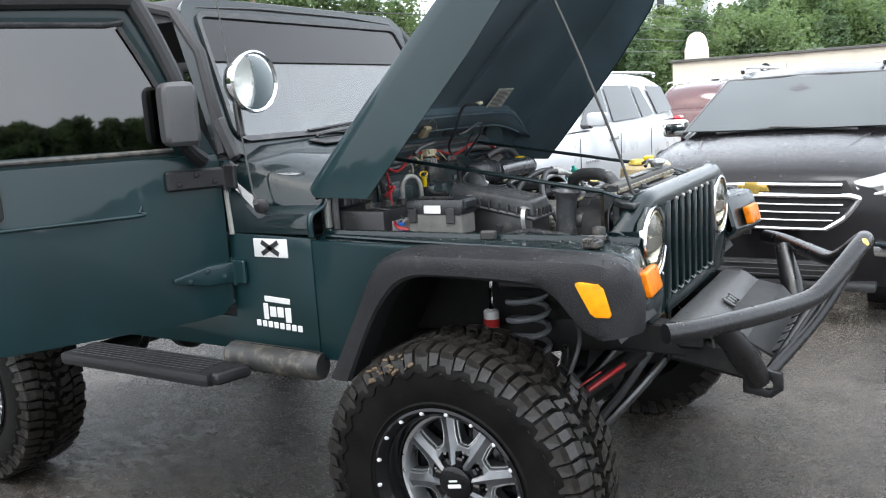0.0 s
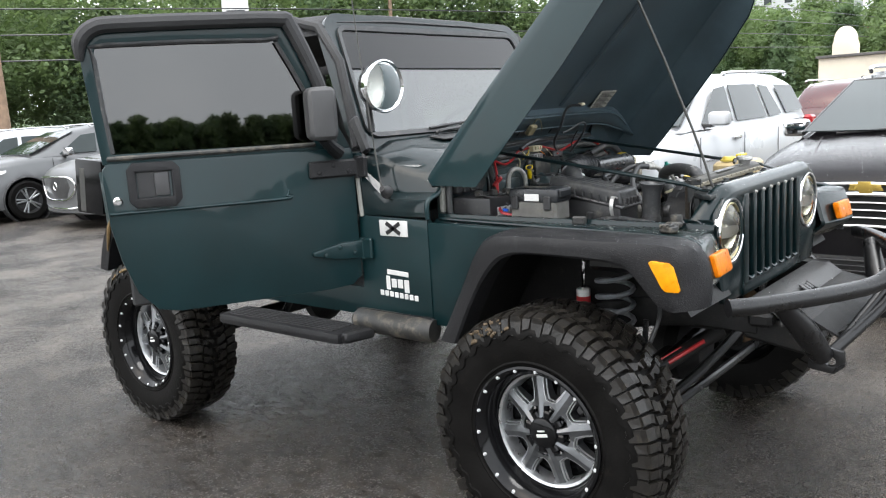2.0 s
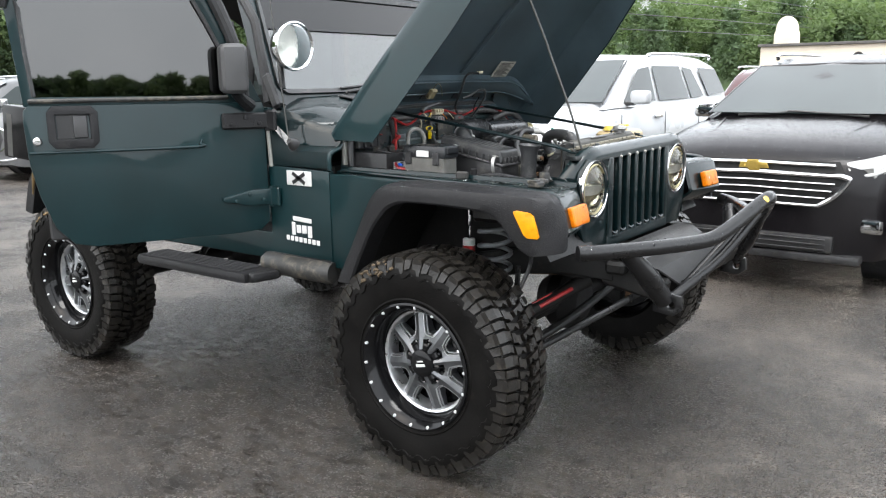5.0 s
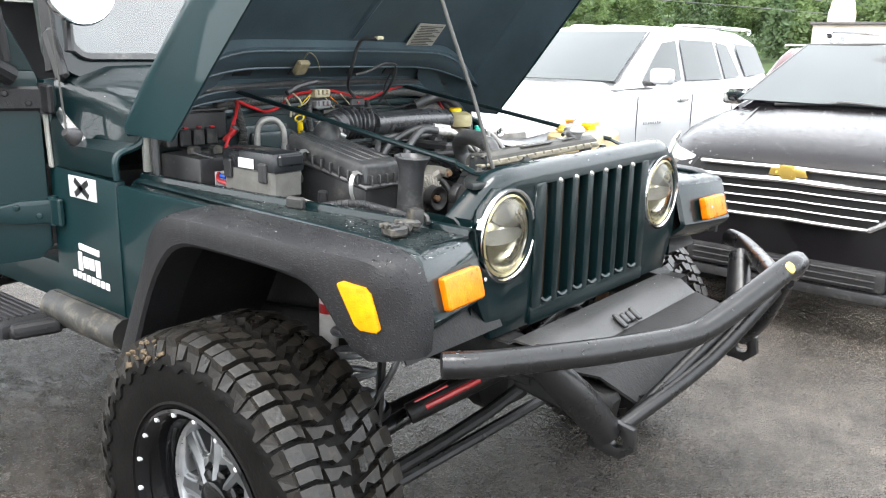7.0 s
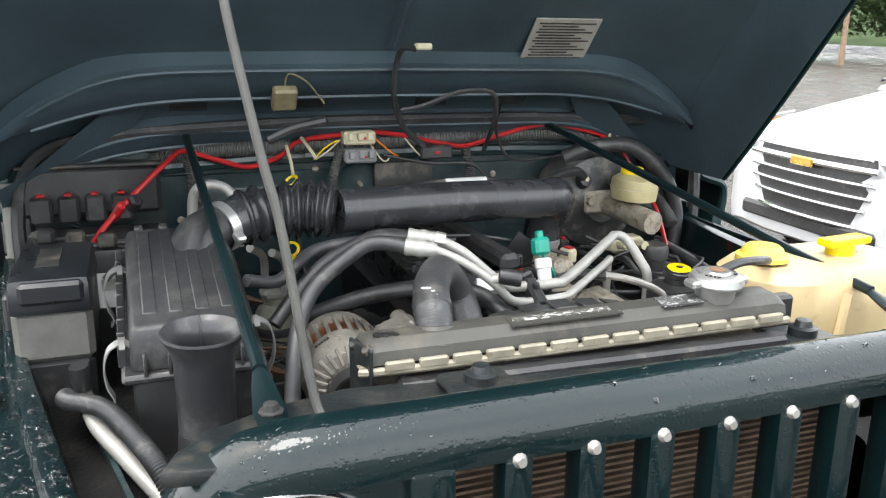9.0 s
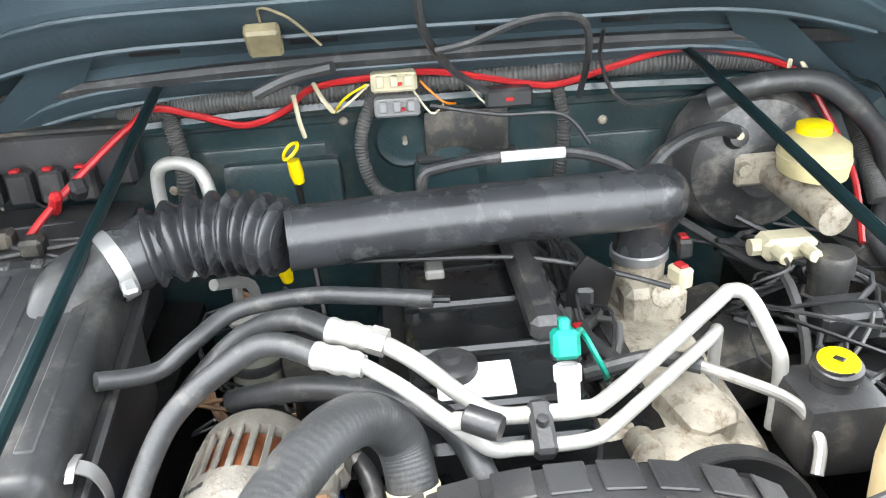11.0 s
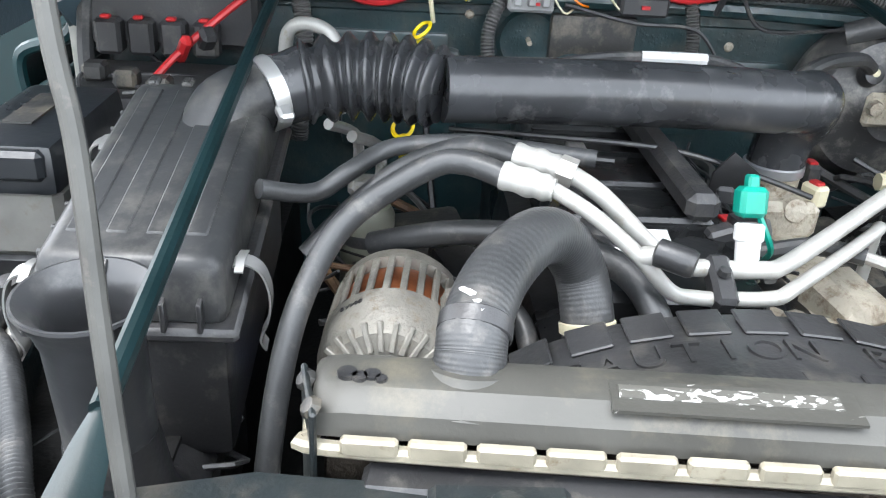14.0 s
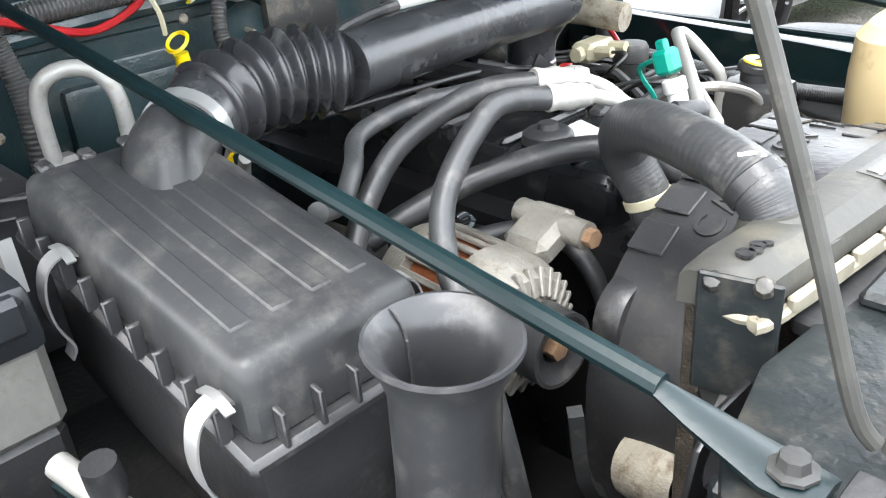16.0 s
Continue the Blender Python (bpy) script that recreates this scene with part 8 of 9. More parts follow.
def car_body(m, L, W, H, wb, front, side_pts, paint, name, label, group, glass_label=""):
    """A parked car. side_pts: dict of main heights and stations, measured back from the front bumper (u) and up (z)."""
    P = side_pts
    car = thing(name, m, label, "car", group)
    def place(bm):
        bm.transform(m)
        return bm
    hw = W / 2
    # lower body: stations u with (half width, bottom z, shoulder z)
    rows = []
    for u, w, zb, zm, zs in P["body"]:
        rows.append([(-u, -w * 0.55, zb), (-u, -w * 0.97, zb + 0.02), (-u, -w, zb + 0.14), (-u, -w * 1.0, zm), (-u, -w * 0.985, zs - 0.11), (-u, -w * 0.93, zs - 0.035), (-u, -w * 0.8, zs + 0.004), (-u, -w * 0.4, zs + 0.035), (-u, 0, zs + 0.042),
                     (-u, w * 0.4, zs + 0.035), (-u, w * 0.8, zs + 0.004), (-u, w * 0.93, zs - 0.035), (-u, w * 0.985, zs - 0.11), (-u, w, zm), (-u, w, zb + 0.14), (-u, w * 0.97, zb + 0.02), (-u, w * 0.55, zb)])
    cut = bmesh.new()
    for ux in (front, front + wb):
        for s in (-1, 1):
            cyl((-ux, s * (hw - 0.30), 0.375), (-ux, s * (hw + 0.2), 0.375), 0.425, 40, cut)
    part("body", place(carved(loft(rows, closed=True, ends=True), cut)), paint, car, angle=50)
    # glasshouse
    rows = []
    for u, wb_, wt, zb, zt in P["cabin"]:
        rows.append([(-u, -wb_, zb), (-u, -(wb_ * 0.45 + wt * 0.55), zb + (zt - zb) * 0.55), (-u, -wt, zt - 0.05), (-u, -wt * 0.9, zt), (-u, 0, zt + 0.025), (-u, wt * 0.9, zt), (-u, wt, zt - 0.05), (-u, (wb_ * 0.45 + wt * 0.55), zb + (zt - zb) * 0.55), (-u, wb_, zb)])
    part("roof", place(loft(rows, ends=True)), paint, car, angle=50)
    # windscreen and side glass, laid just over the cabin's skin
    ws = P["screen"]
    g = bmesh.new()
    (u0, w0, z0), (u1, w1, z1) = ws
    n = 9
    loft([[(-(u0 + (u1 - u0) * t) + 0.022 + 0.04 * (1 - k * k), k * (w0 + (w1 - w0) * t), z0 + (z1 - z0) * t + 0.022) for k in np.linspace(-1, 1, n)] for t in (0.0, 0.25, 0.5, 0.75, 1.0)], g)
    part("windscreen", place(shell(g, 0.005)), CARGLASS, car, glass_label)
    for s in (-1, 1):
        for quad in P["glass"]:
            g = bmesh.new()
            rr = []
            for u, z in quad:
                t = (z - P["belt"]) / (P["eave"] - P["belt"])
                y = P["wbelt"] + (P["weave"] - P["wbelt"]) * t
                rr.append((-u, s * (y + 0.006), z))
            g.faces.new([g.verts.new(p) for p in rr])
            bmesh.ops.triangulate(g, faces=g.faces)
            part("side_window", place(shell(g, 0.004)), CARGLASS, car)
        # mirror
        u, y, z = P["mirror"]
        mb = box((-u, s * y, z), (0.13, 0.22, 0.15), 0.05, seg=3)
        mm = part("mirror", place(mb), P.get("mirror_mat", paint), car)
        part("mirror_stalk", place(box((-u + 0.02, s * (y - 0.12), z - 0.07), (0.08, 0.12, 0.04), 0.01)), PLASTIC, mm)
        part("door_handle", place(box((-P["handle"][0], s * (P["handle"][1]), P["handle"][2]), (0.2, 0.03, 0.035), 0.012, seg=2)), CHROME, car)
        for ux in P["seams"]:
            part("door_seam", place(box((-ux, s * (hw - 0.0015), 0.78), (0.008, 0.006, 0.66), 0)), PLASTIC, car)
        part("sill_trim", place(box((-L * 0.5, s * (hw - 0.006), P["sill"]), (wb - 0.8, 0.03, 0.09), 0.012)), PLASTIC, car)
        part("sill_bright", place(box((-L * 0.5, s * (hw + 0.008), P["sill"] + 0.055), (wb - 0.9, 0.012, 0.02), 0.004)), CHROME, car)
        rail = tube([(-P["rail"][0], s * P["rail"][2], P["rail"][3] - 0.05), (-P["rail"][0] - 0.12, s * P["rail"][2], P["rail"][3]), (-P["rail"][1] + 0.12, s * P["rail"][2], P["rail"][3]), (-P["rail"][1], s * P["rail"][2], P["rail"][3] - 0.05)], 0.018, 8, 4)
        part("roof_rail", place(rail), CHROME, car)
        for ux in (front, front + wb):
            arch = lathe([(0.45, -0.012), (0.437, 0.008), (0.424, 0.010), (0.420, -0.29), (0.0, -0.29)], 32, Matrix.Translation((-ux, s * (hw - 0.008), 0.37)) @ pose(0, 0, 0, -90 * s, 0, 0))
            part("wheel_arch", place(arch), PLASTIC, car)
            ty = lathe([(0.22, -0.10), (0.25, 0.005), (0.33, 0.012), (0.365, -0.01), (0.37, -0.06), (0.37, -0.2), (0.33, -0.22)], 40, Matrix.Translation((-ux, s * (hw - 0.012), 0.37)) @ pose(0, 0, 0, -90 * s, 0, 0))
            wl = part("wheel", place(ty), TYRE, car)
            rm = lathe([(0.245, 0.0), (0.235, 0.004), (0.225, -0.03), (0.2, -0.06), (0.0, -0.06)], 40, Matrix.Translation((-ux, s * (hw - 0.012), 0.37)) @ pose(0, 0, 0, -90 * s, 0, 0))
            part("rim", place(rm), PLASTIC, wl)
            sp = bmesh.new()
            for k in range(5):
                a = 72 * k
                for d in (-9, 9):
                    b = box((0.125, 0, -0.025), (0.21, 0.03, 0.03), 0.006)
                    b.transform(Matrix.Translation((-ux, s * (hw - 0.012), 0.37)) @ pose(0, 0, 0, -90 * s, 0, 0) @ pose(0, 0, 0, 0, 0, a + d))
                    merge(b, sp)
            part("spokes", place(sp), MACHINED, wl)
    return car, place


def grille_bars(place, car, outline_at, bars, mat_bar, mat_back, back, name="grille"):
    gb = part(name, place(back), mat_back, car)
    for pts, r in bars:
        part("grille_bar", place(tube(pts, r, 8, 4)), mat_bar, gb)
    return gb


SUV = dict(
    body=[(0.0, 0.58, 0.26, 0.50, 0.78), (0.05, 0.72, 0.24, 0.52, 0.90), (0.15, 0.80, 0.22, 0.55, 0.965), (0.3, 0.86, 0.22, 0.6, 1.02), (0.55, 0.90, 0.22, 0.62, 1.075), (0.85, 0.915, 0.22, 0.64, 1.115), (1.2, 0.922, 0.22, 0.64, 1.15), (2.2, 0.922, 0.22, 0.66, 1.15), (3.5, 0.92, 0.22, 0.68, 1.15), (4.3, 0.90, 0.24, 0.7, 1.12), (4.55, 0.86, 0.28, 0.7, 1.10), (4.65, 0.78, 0.32, 0.66, 1.0)],
    cabin=[(1.12, 0.80, 0.74, 1.12, 1.19), (1.35, 0.83, 0.70, 1.13, 1.28), (1.75, 0.85, 0.65, 1.13, 1.47), (2.05, 0.84, 0.62, 1.07, 1.585), (2.5, 0.845, 0.63, 1.08, 1.655), (3.2, 0.845, 0.63, 1.09, 1.675), (3.9, 0.83, 0.60, 1.10, 1.63), (4.3, 0.80, 0.58, 1.10, 1.52), (4.55, 0.76, 0.6, 1.09, 1.16)],
    screen=[(1.13, 0.74, 1.185), (2.04, 0.61, 1.565)], belt=1.08, eave=1.58, wbelt=0.862, weave=0.664,
    glass=[[(1.62, 1.17), (2.35, 1.175), (2.42, 1.53), (2.12, 1.50)], [(2.45, 1.175), (3.3, 1.18), (3.25, 1.53), (2.50, 1.535)], [(3.38, 1.18), (3.85, 1.20), (3.65, 1.47), (3.34, 1.52)]],
    mirror=(1.72, 1.0, 1.21), handle=(2.25, 0.93, 1.0), seams=(1.45, 2.42, 3.36), sill=0.30, rail=(2.40, 4.1, 0.575, 1.705), mirror_mat=CHROME)

mE = Matrix.Translation((0.205, 2.685, 0)) @ pose(0, 0, 0, 0, 0, -91.5)
eq, pl = car_body(mE, 4.65, 1.84, 1.66, 2.72, 0.93, SUV, BLACKCAR, "black_crossover", "wet black crossover parked nose out beside another", "cars on the lot", "windscreen of a parked crossover")
back = loft([[(0.0 - 0.05 * abs(k) ** 2.2, k * 0.54, 0.925), (0.04 - 0.05 * abs(k) ** 2.2, k * 0.60, 0.82), (0.04 - 0.04 * abs(k) ** 2.2, k * 0.45, 0.625)] for k in np.linspace(-1, 1, 11)])
def bow(z, w, fwd=0.05):
    return [(fwd - 0.045 * abs(k) ** 2.2, k * w, z - 0.012 * abs(k)) for k in (-1, -0.7, -0.35, 0, 0.35, 0.7, 1)]
bars = [(bow(0.912, 0.52, 0.03), 0.012), (bow(0.845, 0.57, 0.048), 0.017), (bow(0.79, 0.53, 0.052), 0.007), (bow(0.74, 0.51, 0.05), 0.007), (bow(0.69, 0.47, 0.047), 0.007), (bow(0.635, 0.43, 0.044), 0.012)]
for s in (-1, 1):
    bars.append(([(0.004, s * 0.56, 0.834), (0.0, s * 0.61, 0.818), (0.0, s * 0.612, 0.80), (0.006, s * 0.54, 0.70), (0.008, s * 0.43, 0.624)], 0.019))
grille_bars(pl, eq, None, bars, CHROME, CHASSIS, back)
emb = plate([(-0.10, -0.02), (-0.035, -0.02), (-0.035, -0.038), (0.045, -0.038), (0.045, -0.02), (0.11, -0.02), (0.09, 0.02), (0.035, 0.02), (0.035, 0.038), (-0.045, 0.038), (-0.045, 0.02), (-0.09, 0.02)], "x", 0.055, 0.012, 0.003)
emb.transform(Matrix.Translation((0, 0, 0.89)))
part("emblem", pl(emb), GOLD, eq, "gold plain-shaped emblem")
part("lower_intake", pl(box((0.0, 0, 0.36), (0.06, 1.1, 0.12), 0.02, seg=2)), PLASTIC, eq)
for k in range(3):
    part("intake_slat", pl(box((0.035, 0, 0.325 + 0.035 * k), (0.02, 1.0, 0.008), 0.002)), PLASTIC, eq)
part("chin", pl(box((-0.03, 0, 0.265), (0.14, 1.45, 0.06), 0.02, seg=2)), PLASTIC, eq)
for s in (-1, 1):
    hl = loft([[(-0.06, s * 0.58, 0.92), (-0.04, s * 0.60, 0.87), (-0.06, s * 0.61, 0.80)], [(-0.13, s * 0.72, 0.955), (-0.09, s * 0.74, 0.89), (-0.10, s * 0.75, 0.82)], [(-0.28, s * 0.835, 0.985), (-0.24, s * 0.85, 0.92), (-0.24, s * 0.85, 0.87)], [(-0.52, s * 0.905, 1.01), (-0.5, s * 0.908, 0.97), (-0.48, s * 0.908, 0.94)]])
    h = part("headlamp", pl(shell(hl, 0.012)), mat("clear_headlamp", (0.42, 0.42, 0.40), 0.1, 0.5, 0.3, 14, coat=1.0), eq, "clear headlamp")
    part("lamp_line", pl(tube([(-0.05, s * 0.62, 0.83), (-0.10, s * 0.755, 0.85), (-0.25, s * 0.86, 0.91)], 0.011, 6, 4)), WHITE, h)
    part("fog_lamp", pl(box((-0.06, s * 0.74, 0.50), (0.06, 0.20, 0.10), 0.03, (0, 0, s * -22), seg=2)), CHROME, eq)
    part("wiper", pl(tube([(-1.10, s * 0.5, 1.185), (-1.08, 0.05 * s, 1.215), (-1.08, -0.1, 1.22)], 0.01, 6, 3)), PLASTIC, eq)
    part("bonnet_crease", pl(tube([(-0.25, s * 0.42, 1.01), (-0.6, s * 0.5, 1.10), (-1.1, s * 0.6, 1.158)], 0.012, 6, 4)), BLACKCAR, eq)
for s in (-1, 1):
    part("pillar_trim", pl(tube([(-1.11, s * 0.752, 1.190), (-1.55, s * 0.690, 1.378), (-2.06, s * 0.622, 1.582)], 0.017, 8, 3)), PLASTIC, eq)
part("header_trim", pl(tube([(-2.06, -0.622, 1.584), (-2.05, 0.0, 1.598), (-2.06, 0.622, 1.584)], 0.013, 8, 3)), PLASTIC, eq)
part("inspection_sticker", pl(box((-1.93, 0.02, 1.53), (0.004, 0.11, 0.035), 0, (0, -60, 0))), WHITE, eq)

TRA = {k: v for k, v in SUV.items() if k != "mirror_mat"}
TRA.update(
    body=[(0.0, 0.66, 0.28, 0.50, 0.72), (0.05, 0.82, 0.25, 0.52, 0.84), (0.15, 0.90, 0.23, 0.58, 0.915), (0.45, 0.985, 0.23, 0.64, 1.0), (0.9, 1.0, 0.23, 0.7, 1.09), (1.45, 1.0, 0.23, 0.72, 1.195), (2.5, 1.0, 0.23, 0.74, 1.20), (4.0, 1.0, 0.23, 0.76, 1.20), (4.8, 0.97, 0.26, 0.78, 1.18), (5.1, 0.92, 0.3, 0.76, 1.14), (5.19, 0.84, 0.36, 0.7, 1.0)],
    cabin=[(1.36, 0.92, 0.86, 1.17, 1.235), (1.6, 0.92, 0.80, 1.18, 1.34), (2.0, 0.92, 0.72, 1.18, 1.55), (2.3, 0.90, 0.68, 1.14, 1.70), (2.8, 0.905, 0.69, 1.15, 1.765), (3.8, 0.905, 0.69, 1.16, 1.775), (4.5, 0.89, 0.67, 1.17, 1.74), (4.95, 0.86, 0.66, 1.17, 1.66), (5.12, 0.82, 0.68, 1.15, 1.25)],
    screen=[(1.38, 0.89, 1.23), (2.29, 0.68, 1.685)], belt=1.15, eave=1.70, wbelt=0.922, weave=0.724,
    glass=[[(1.85, 1.235), (2.65, 1.235), (2.72, 1.63), (2.42, 1.60)], [(2.76, 1.235), (3.62, 1.24), (3.58, 1.635), (2.81, 1.64)], [(3.70, 1.24), (4.1, 1.26), (3.92, 1.60), (3.66, 1.63)], [(4.25, 1.26), (4.85, 1.29), (4.72, 1.60), (4.15, 1.62)]],
    mirror=(1.93, 1.06, 1.29), handle=(2.52, 1.0, 1.06), seams=(1.62, 2.72, 3.70), sill=0.34, rail=(2.95, 4.8, 0.64, 1.785))
mT = Matrix.Translation((-2.98, 3.51, 0)) @ pose(0, 0, 0, 0, 0, -93.5)
tr, pl = car_body(mT, 5.19, 2.0, 1.8, 3.07, 0.98, TRA, WHITECAR, "white_crossover", "large white three-row crossover parked nose out", "cars on the lot")
back = loft([[(0.01 - 0.05 * abs(k) ** 2.2, k * 0.50, 0.87), (0.04 - 0.05 * abs(k) ** 2.2, k * 0.56, 0.68), (0.03 - 0.04 * abs(k) ** 2.2, k * 0.44, 0.44)] for k in np.linspace(-1, 1, 11)])
bars = [([(0.05 - 0.05 * abs(k) ** 2.2, k * w, z) for k in (-1, -0.7, -0.35, 0, 0.35, 0.7, 1)], r) for z, w, r in ((0.87, 0.50, 0.010), (0.805, 0.56, 0.020), (0.72, 0.55, 0.012), (0.64, 0.53, 0.012), (0.56, 0.49, 0.012), (0.455, 0.44, 0.014))]
grille_bars(pl, tr, None, bars, CHROME, PLASTIC, back)
for s in (-1, 1):
    part("screen_seal", pl(tube([(-1.36, s * 0.898, 1.235), (-1.82, s * 0.795, 1.462), (-2.30, s * 0.688, 1.698)], 0.010, 8, 3)), PLASTIC, tr)
part("emblem", pl(box((0.07, 0, 0.80), (0.02, 0.2, 0.06), 0.01)), GOLD, tr)
part("lower_intake", pl(box((0.0, 0, 0.40), (0.06, 1.2, 0.1), 0.02)), PLASTIC, tr)
for s in (-1, 1):
    hl = loft([[(-0.06, s * 0.54, 0.875), (-0.03, s * 0.53, 0.835), (-0.05, s * 0.57, 0.79)], [(-0.08, s * 0.70, 0.89), (-0.04, s * 0.71, 0.83), (-0.06, s * 0.72, 0.785)], [(-0.15, s * 0.83, 0.91), (-0.11, s * 0.86, 0.85), (-0.12, s * 0.87, 0.80)], [(-0.40, s * 0.955, 0.955), (-0.36, s * 0.982, 0.90), (-0.35, s * 0.985, 0.85)], [(-0.72, s * 0.992, 0.995), (-0.68, s * 1.0, 0.96), (-0.62, s * 1.0, 0.93)]])
    hl.transform(Matrix.Translation((0.035, s * 0.022, 0.022)))
    h = part("headlamp", pl(shell(hl, 0.012)), mat("clear_headlamp", (0.5, 0.5, 0.48), 0.1, 0.5, 0.3, 14, coat=1.0), tr, "clear headlamp")
    part("amber_corner", pl(box((-0.50, s * 1.004, 0.945), (0.12, 0.03, 0.035), 0.01)), AMBER, h)
    part("lamp_bowl", pl(lathe([(0.0, 0.0), (0.03, 0.006), (0.034, 0.014), (0.038, 0.012)], 18, aim((0.01, s * 0.70, 0.862), (1, s * 0.25, 0.1)))), CHROME, h)
    part("tail_lamp", pl(box((-5.1, s * 0.88, 1.12), (0.2, 0.12, 0.16), 0.03)), REDLENS, tr)
for k in range(8):
    part("model_mark", pl(box((-1.75 - 0.045 * k, 1.004, 0.86), (0.028, 0.006, 0.028), 0.002)), CHROME, tr)
part("inspection_sticker", pl(box((-2.1, 0.1, 1.585), (0.004, 0.12, 0.04), 0, (0, -58, 0))), WHITE, tr)

# farther cars, each of its own
def far_car(x, y, heading, paint, name, label, k=1.0, bright=CHROME):
    m = Matrix.Translation((x, y, 0)) @ pose(0, 0, 0, 0, 0, heading)
    c, pl = car_body(m, 4.65, 1.84, 1.66, 2.72, 0.93, SUV, paint, name, label, "cars on the lot")
    back = loft([[(0.03 - 0.10 * abs(q) ** 2.2, q * 0.5, 0.84), (0.04 - 0.10 * abs(q) ** 2.2, q * 0.6, 0.68), (0.03 - 0.10 * abs(q) ** 2.2, q * 0.42, 0.50)] for q in np.linspace(-1, 1, 9)])
    gp = part("grille", pl(back), PLASTIC, c)
    ring = [(0.05, -0.52, 0.84), (0.06, 0.0, 0.85), (0.05, 0.52, 0.84), (0.0, 0.6, 0.68), (0.04, 0.4, 0.5), (0.06, 0, 0.47), (0.04, -0.4, 0.5), (0.0, -0.6, 0.68), (0.05, -0.52, 0.84)]
    part("grille_frame", pl(tube(ring, 0.018, 8, 4)), CHROME, gp)
    part("emblem", pl(lathe([(0.05, 0), (0.06, 0.01), (0.07, 0)], 20, aim((0.07, 0, 0.70), (1, 0, 0)))), CHROME, gp)
    part("lower_trim", pl(tube([(-0.05, -0.7, 0.38), (0.03, -0.4, 0.34), (0.04, 0, 0.335), (0.03, 0.4, 0.34), (-0.05, 0.7, 0.38)], 0.02, 8, 3)), CHROME, c)
    for s in (-1, 1):
        hl = loft([[(-0.06, s * 0.60, 0.885), (-0.03, s * 0.62, 0.83), (-0.05, s * 0.66, 0.795)], [(-0.16, s * 0.75, 0.905), (-0.12, s * 0.775, 0.85), (-0.13, s * 0.79, 0.80)], [(-0.36, s * 0.865, 0.93), (-0.33, s * 0.89, 0.88), (-0.32, s * 0.89, 0.84)], [(-0.6, s * 0.915, 0.955), (-0.6, s * 0.918, 0.93), (-0.58, s * 0.918, 0.90)]])
        part("headlamp", pl(shell(hl, 0.012)), mat("clear_headlamp", (0.5, 0.5, 0.48), 0.12, 0.4, 0.3, 14, coat=1.0), c)
        part("tail_lamp", pl(box((-4.5, s * 0.8, 1.02), (0.2, 0.14, 0.16), 0.03)), REDLENS, c)
    return c

# ---- other cars, building, poles and lines ----
far_car(-15.0, 2.7, -93, SILVERCAR, "silver_crossover", "silver crossover parked in the row beyond")
far_car(-12.0, 3.2, -93, SILVERCAR, "silver_crossover", "silver crossover with chrome-framed grille")
far_car(-9.4, 3.3, -93, BLACKCAR, "black_crossover", "dark crossover in the same row")
far_car(-18.2, 2.6, -93, WHITECAR, "white_crossover", "white crossover farther down the row")
far_car(-21.3, 2.6, -93, WHITECAR, "white_crossover", "white crossover farther down the row")
far_car(-24.4, 2.5, -93, GREYCAR, "grey_crossover", "grey crossover farther down the row")
REDCAR = mat("dark_red_car_paint", (0.06, 0.009, 0.01), 0.25, 0.2, 0.1, 3, coat=0.9)
far_car(-3.2, 20.0, 88, REDCAR, "red_crossover", "dark red car behind the front row")
far_car(3.3, 2.9, -91, GREYCAR, "grey_crossover", "grey crossover at the row's end")

shop = thing("shop_building", (4.0, 46.0, 0), "low cream stucco shop with a round-topped parapet sign", "building")
part("wall", box((4.0, 49.0, 1.55), (31.0, 8.0, 3.1), 0.03), STUCCO, shop)
part("parapet", box((4.0, 44.9, 3.12), (31.2, 0.25, 0.14), 0.02), mat("dark_coping", (0.09, 0.085, 0.08), 0.7, 0, 0.2, 2), shop)
dome = plate([(-0.62, 0), (0.62, 0), (0.62, 0.55), *[(0.55 * math.cos(a), 0.75 + 0.75 * math.sin(a)) for a in np.linspace(0, math.pi, 14)], (-0.62, 0.55)], "y", 0.0, 0.5, 0.02)
dome.transform(Matrix.Translation((-10.2, 45.0, 3.15)))
part("arched_parapet", dome, STUCCO, shop)
sg = part("sign", box((-6.6, 44.93, 2.05), (2.3, 0.10, 1.1), 0.02), WHITE, shop, "white sign with red and black bars")
part("sign_bar", box((-6.6, 44.86, 2.10), (1.9, 0.03, 0.16), 0.0), RED, sg)
part("sign_bar", box((-6.6, 44.86, 1.88), (1.3, 0.03, 0.09), 0.0), RED, sg)
part("sign_bar", box((-6.6, 44.86, 1.63), (2.26, 0.03, 0.22), 0.0), PLASTIC, sg)
part("sign_wheel", lathe([(0.12, 0), (0.26, 0.02), (0.26, 0)], 24, aim((-6.5, 44.87, 2.40), (0, -1, 0))), PLASTIC, sg)
part("metal_roof", plate([(44.2, 3.05), (52.5, 4.3), (52.5, 4.4), (44.2, 3.15)], "x", 4.5, 18.0, 0.0), mat("grey_metal_roof", (0.3, 0.31, 0.32), 0.5, 0.3, 0.1, 2), shop)
part("door", box((-8.9, 44.97, 1.0), (0.9, 0.06, 2.0), 0.02), PLASTIC, shop)

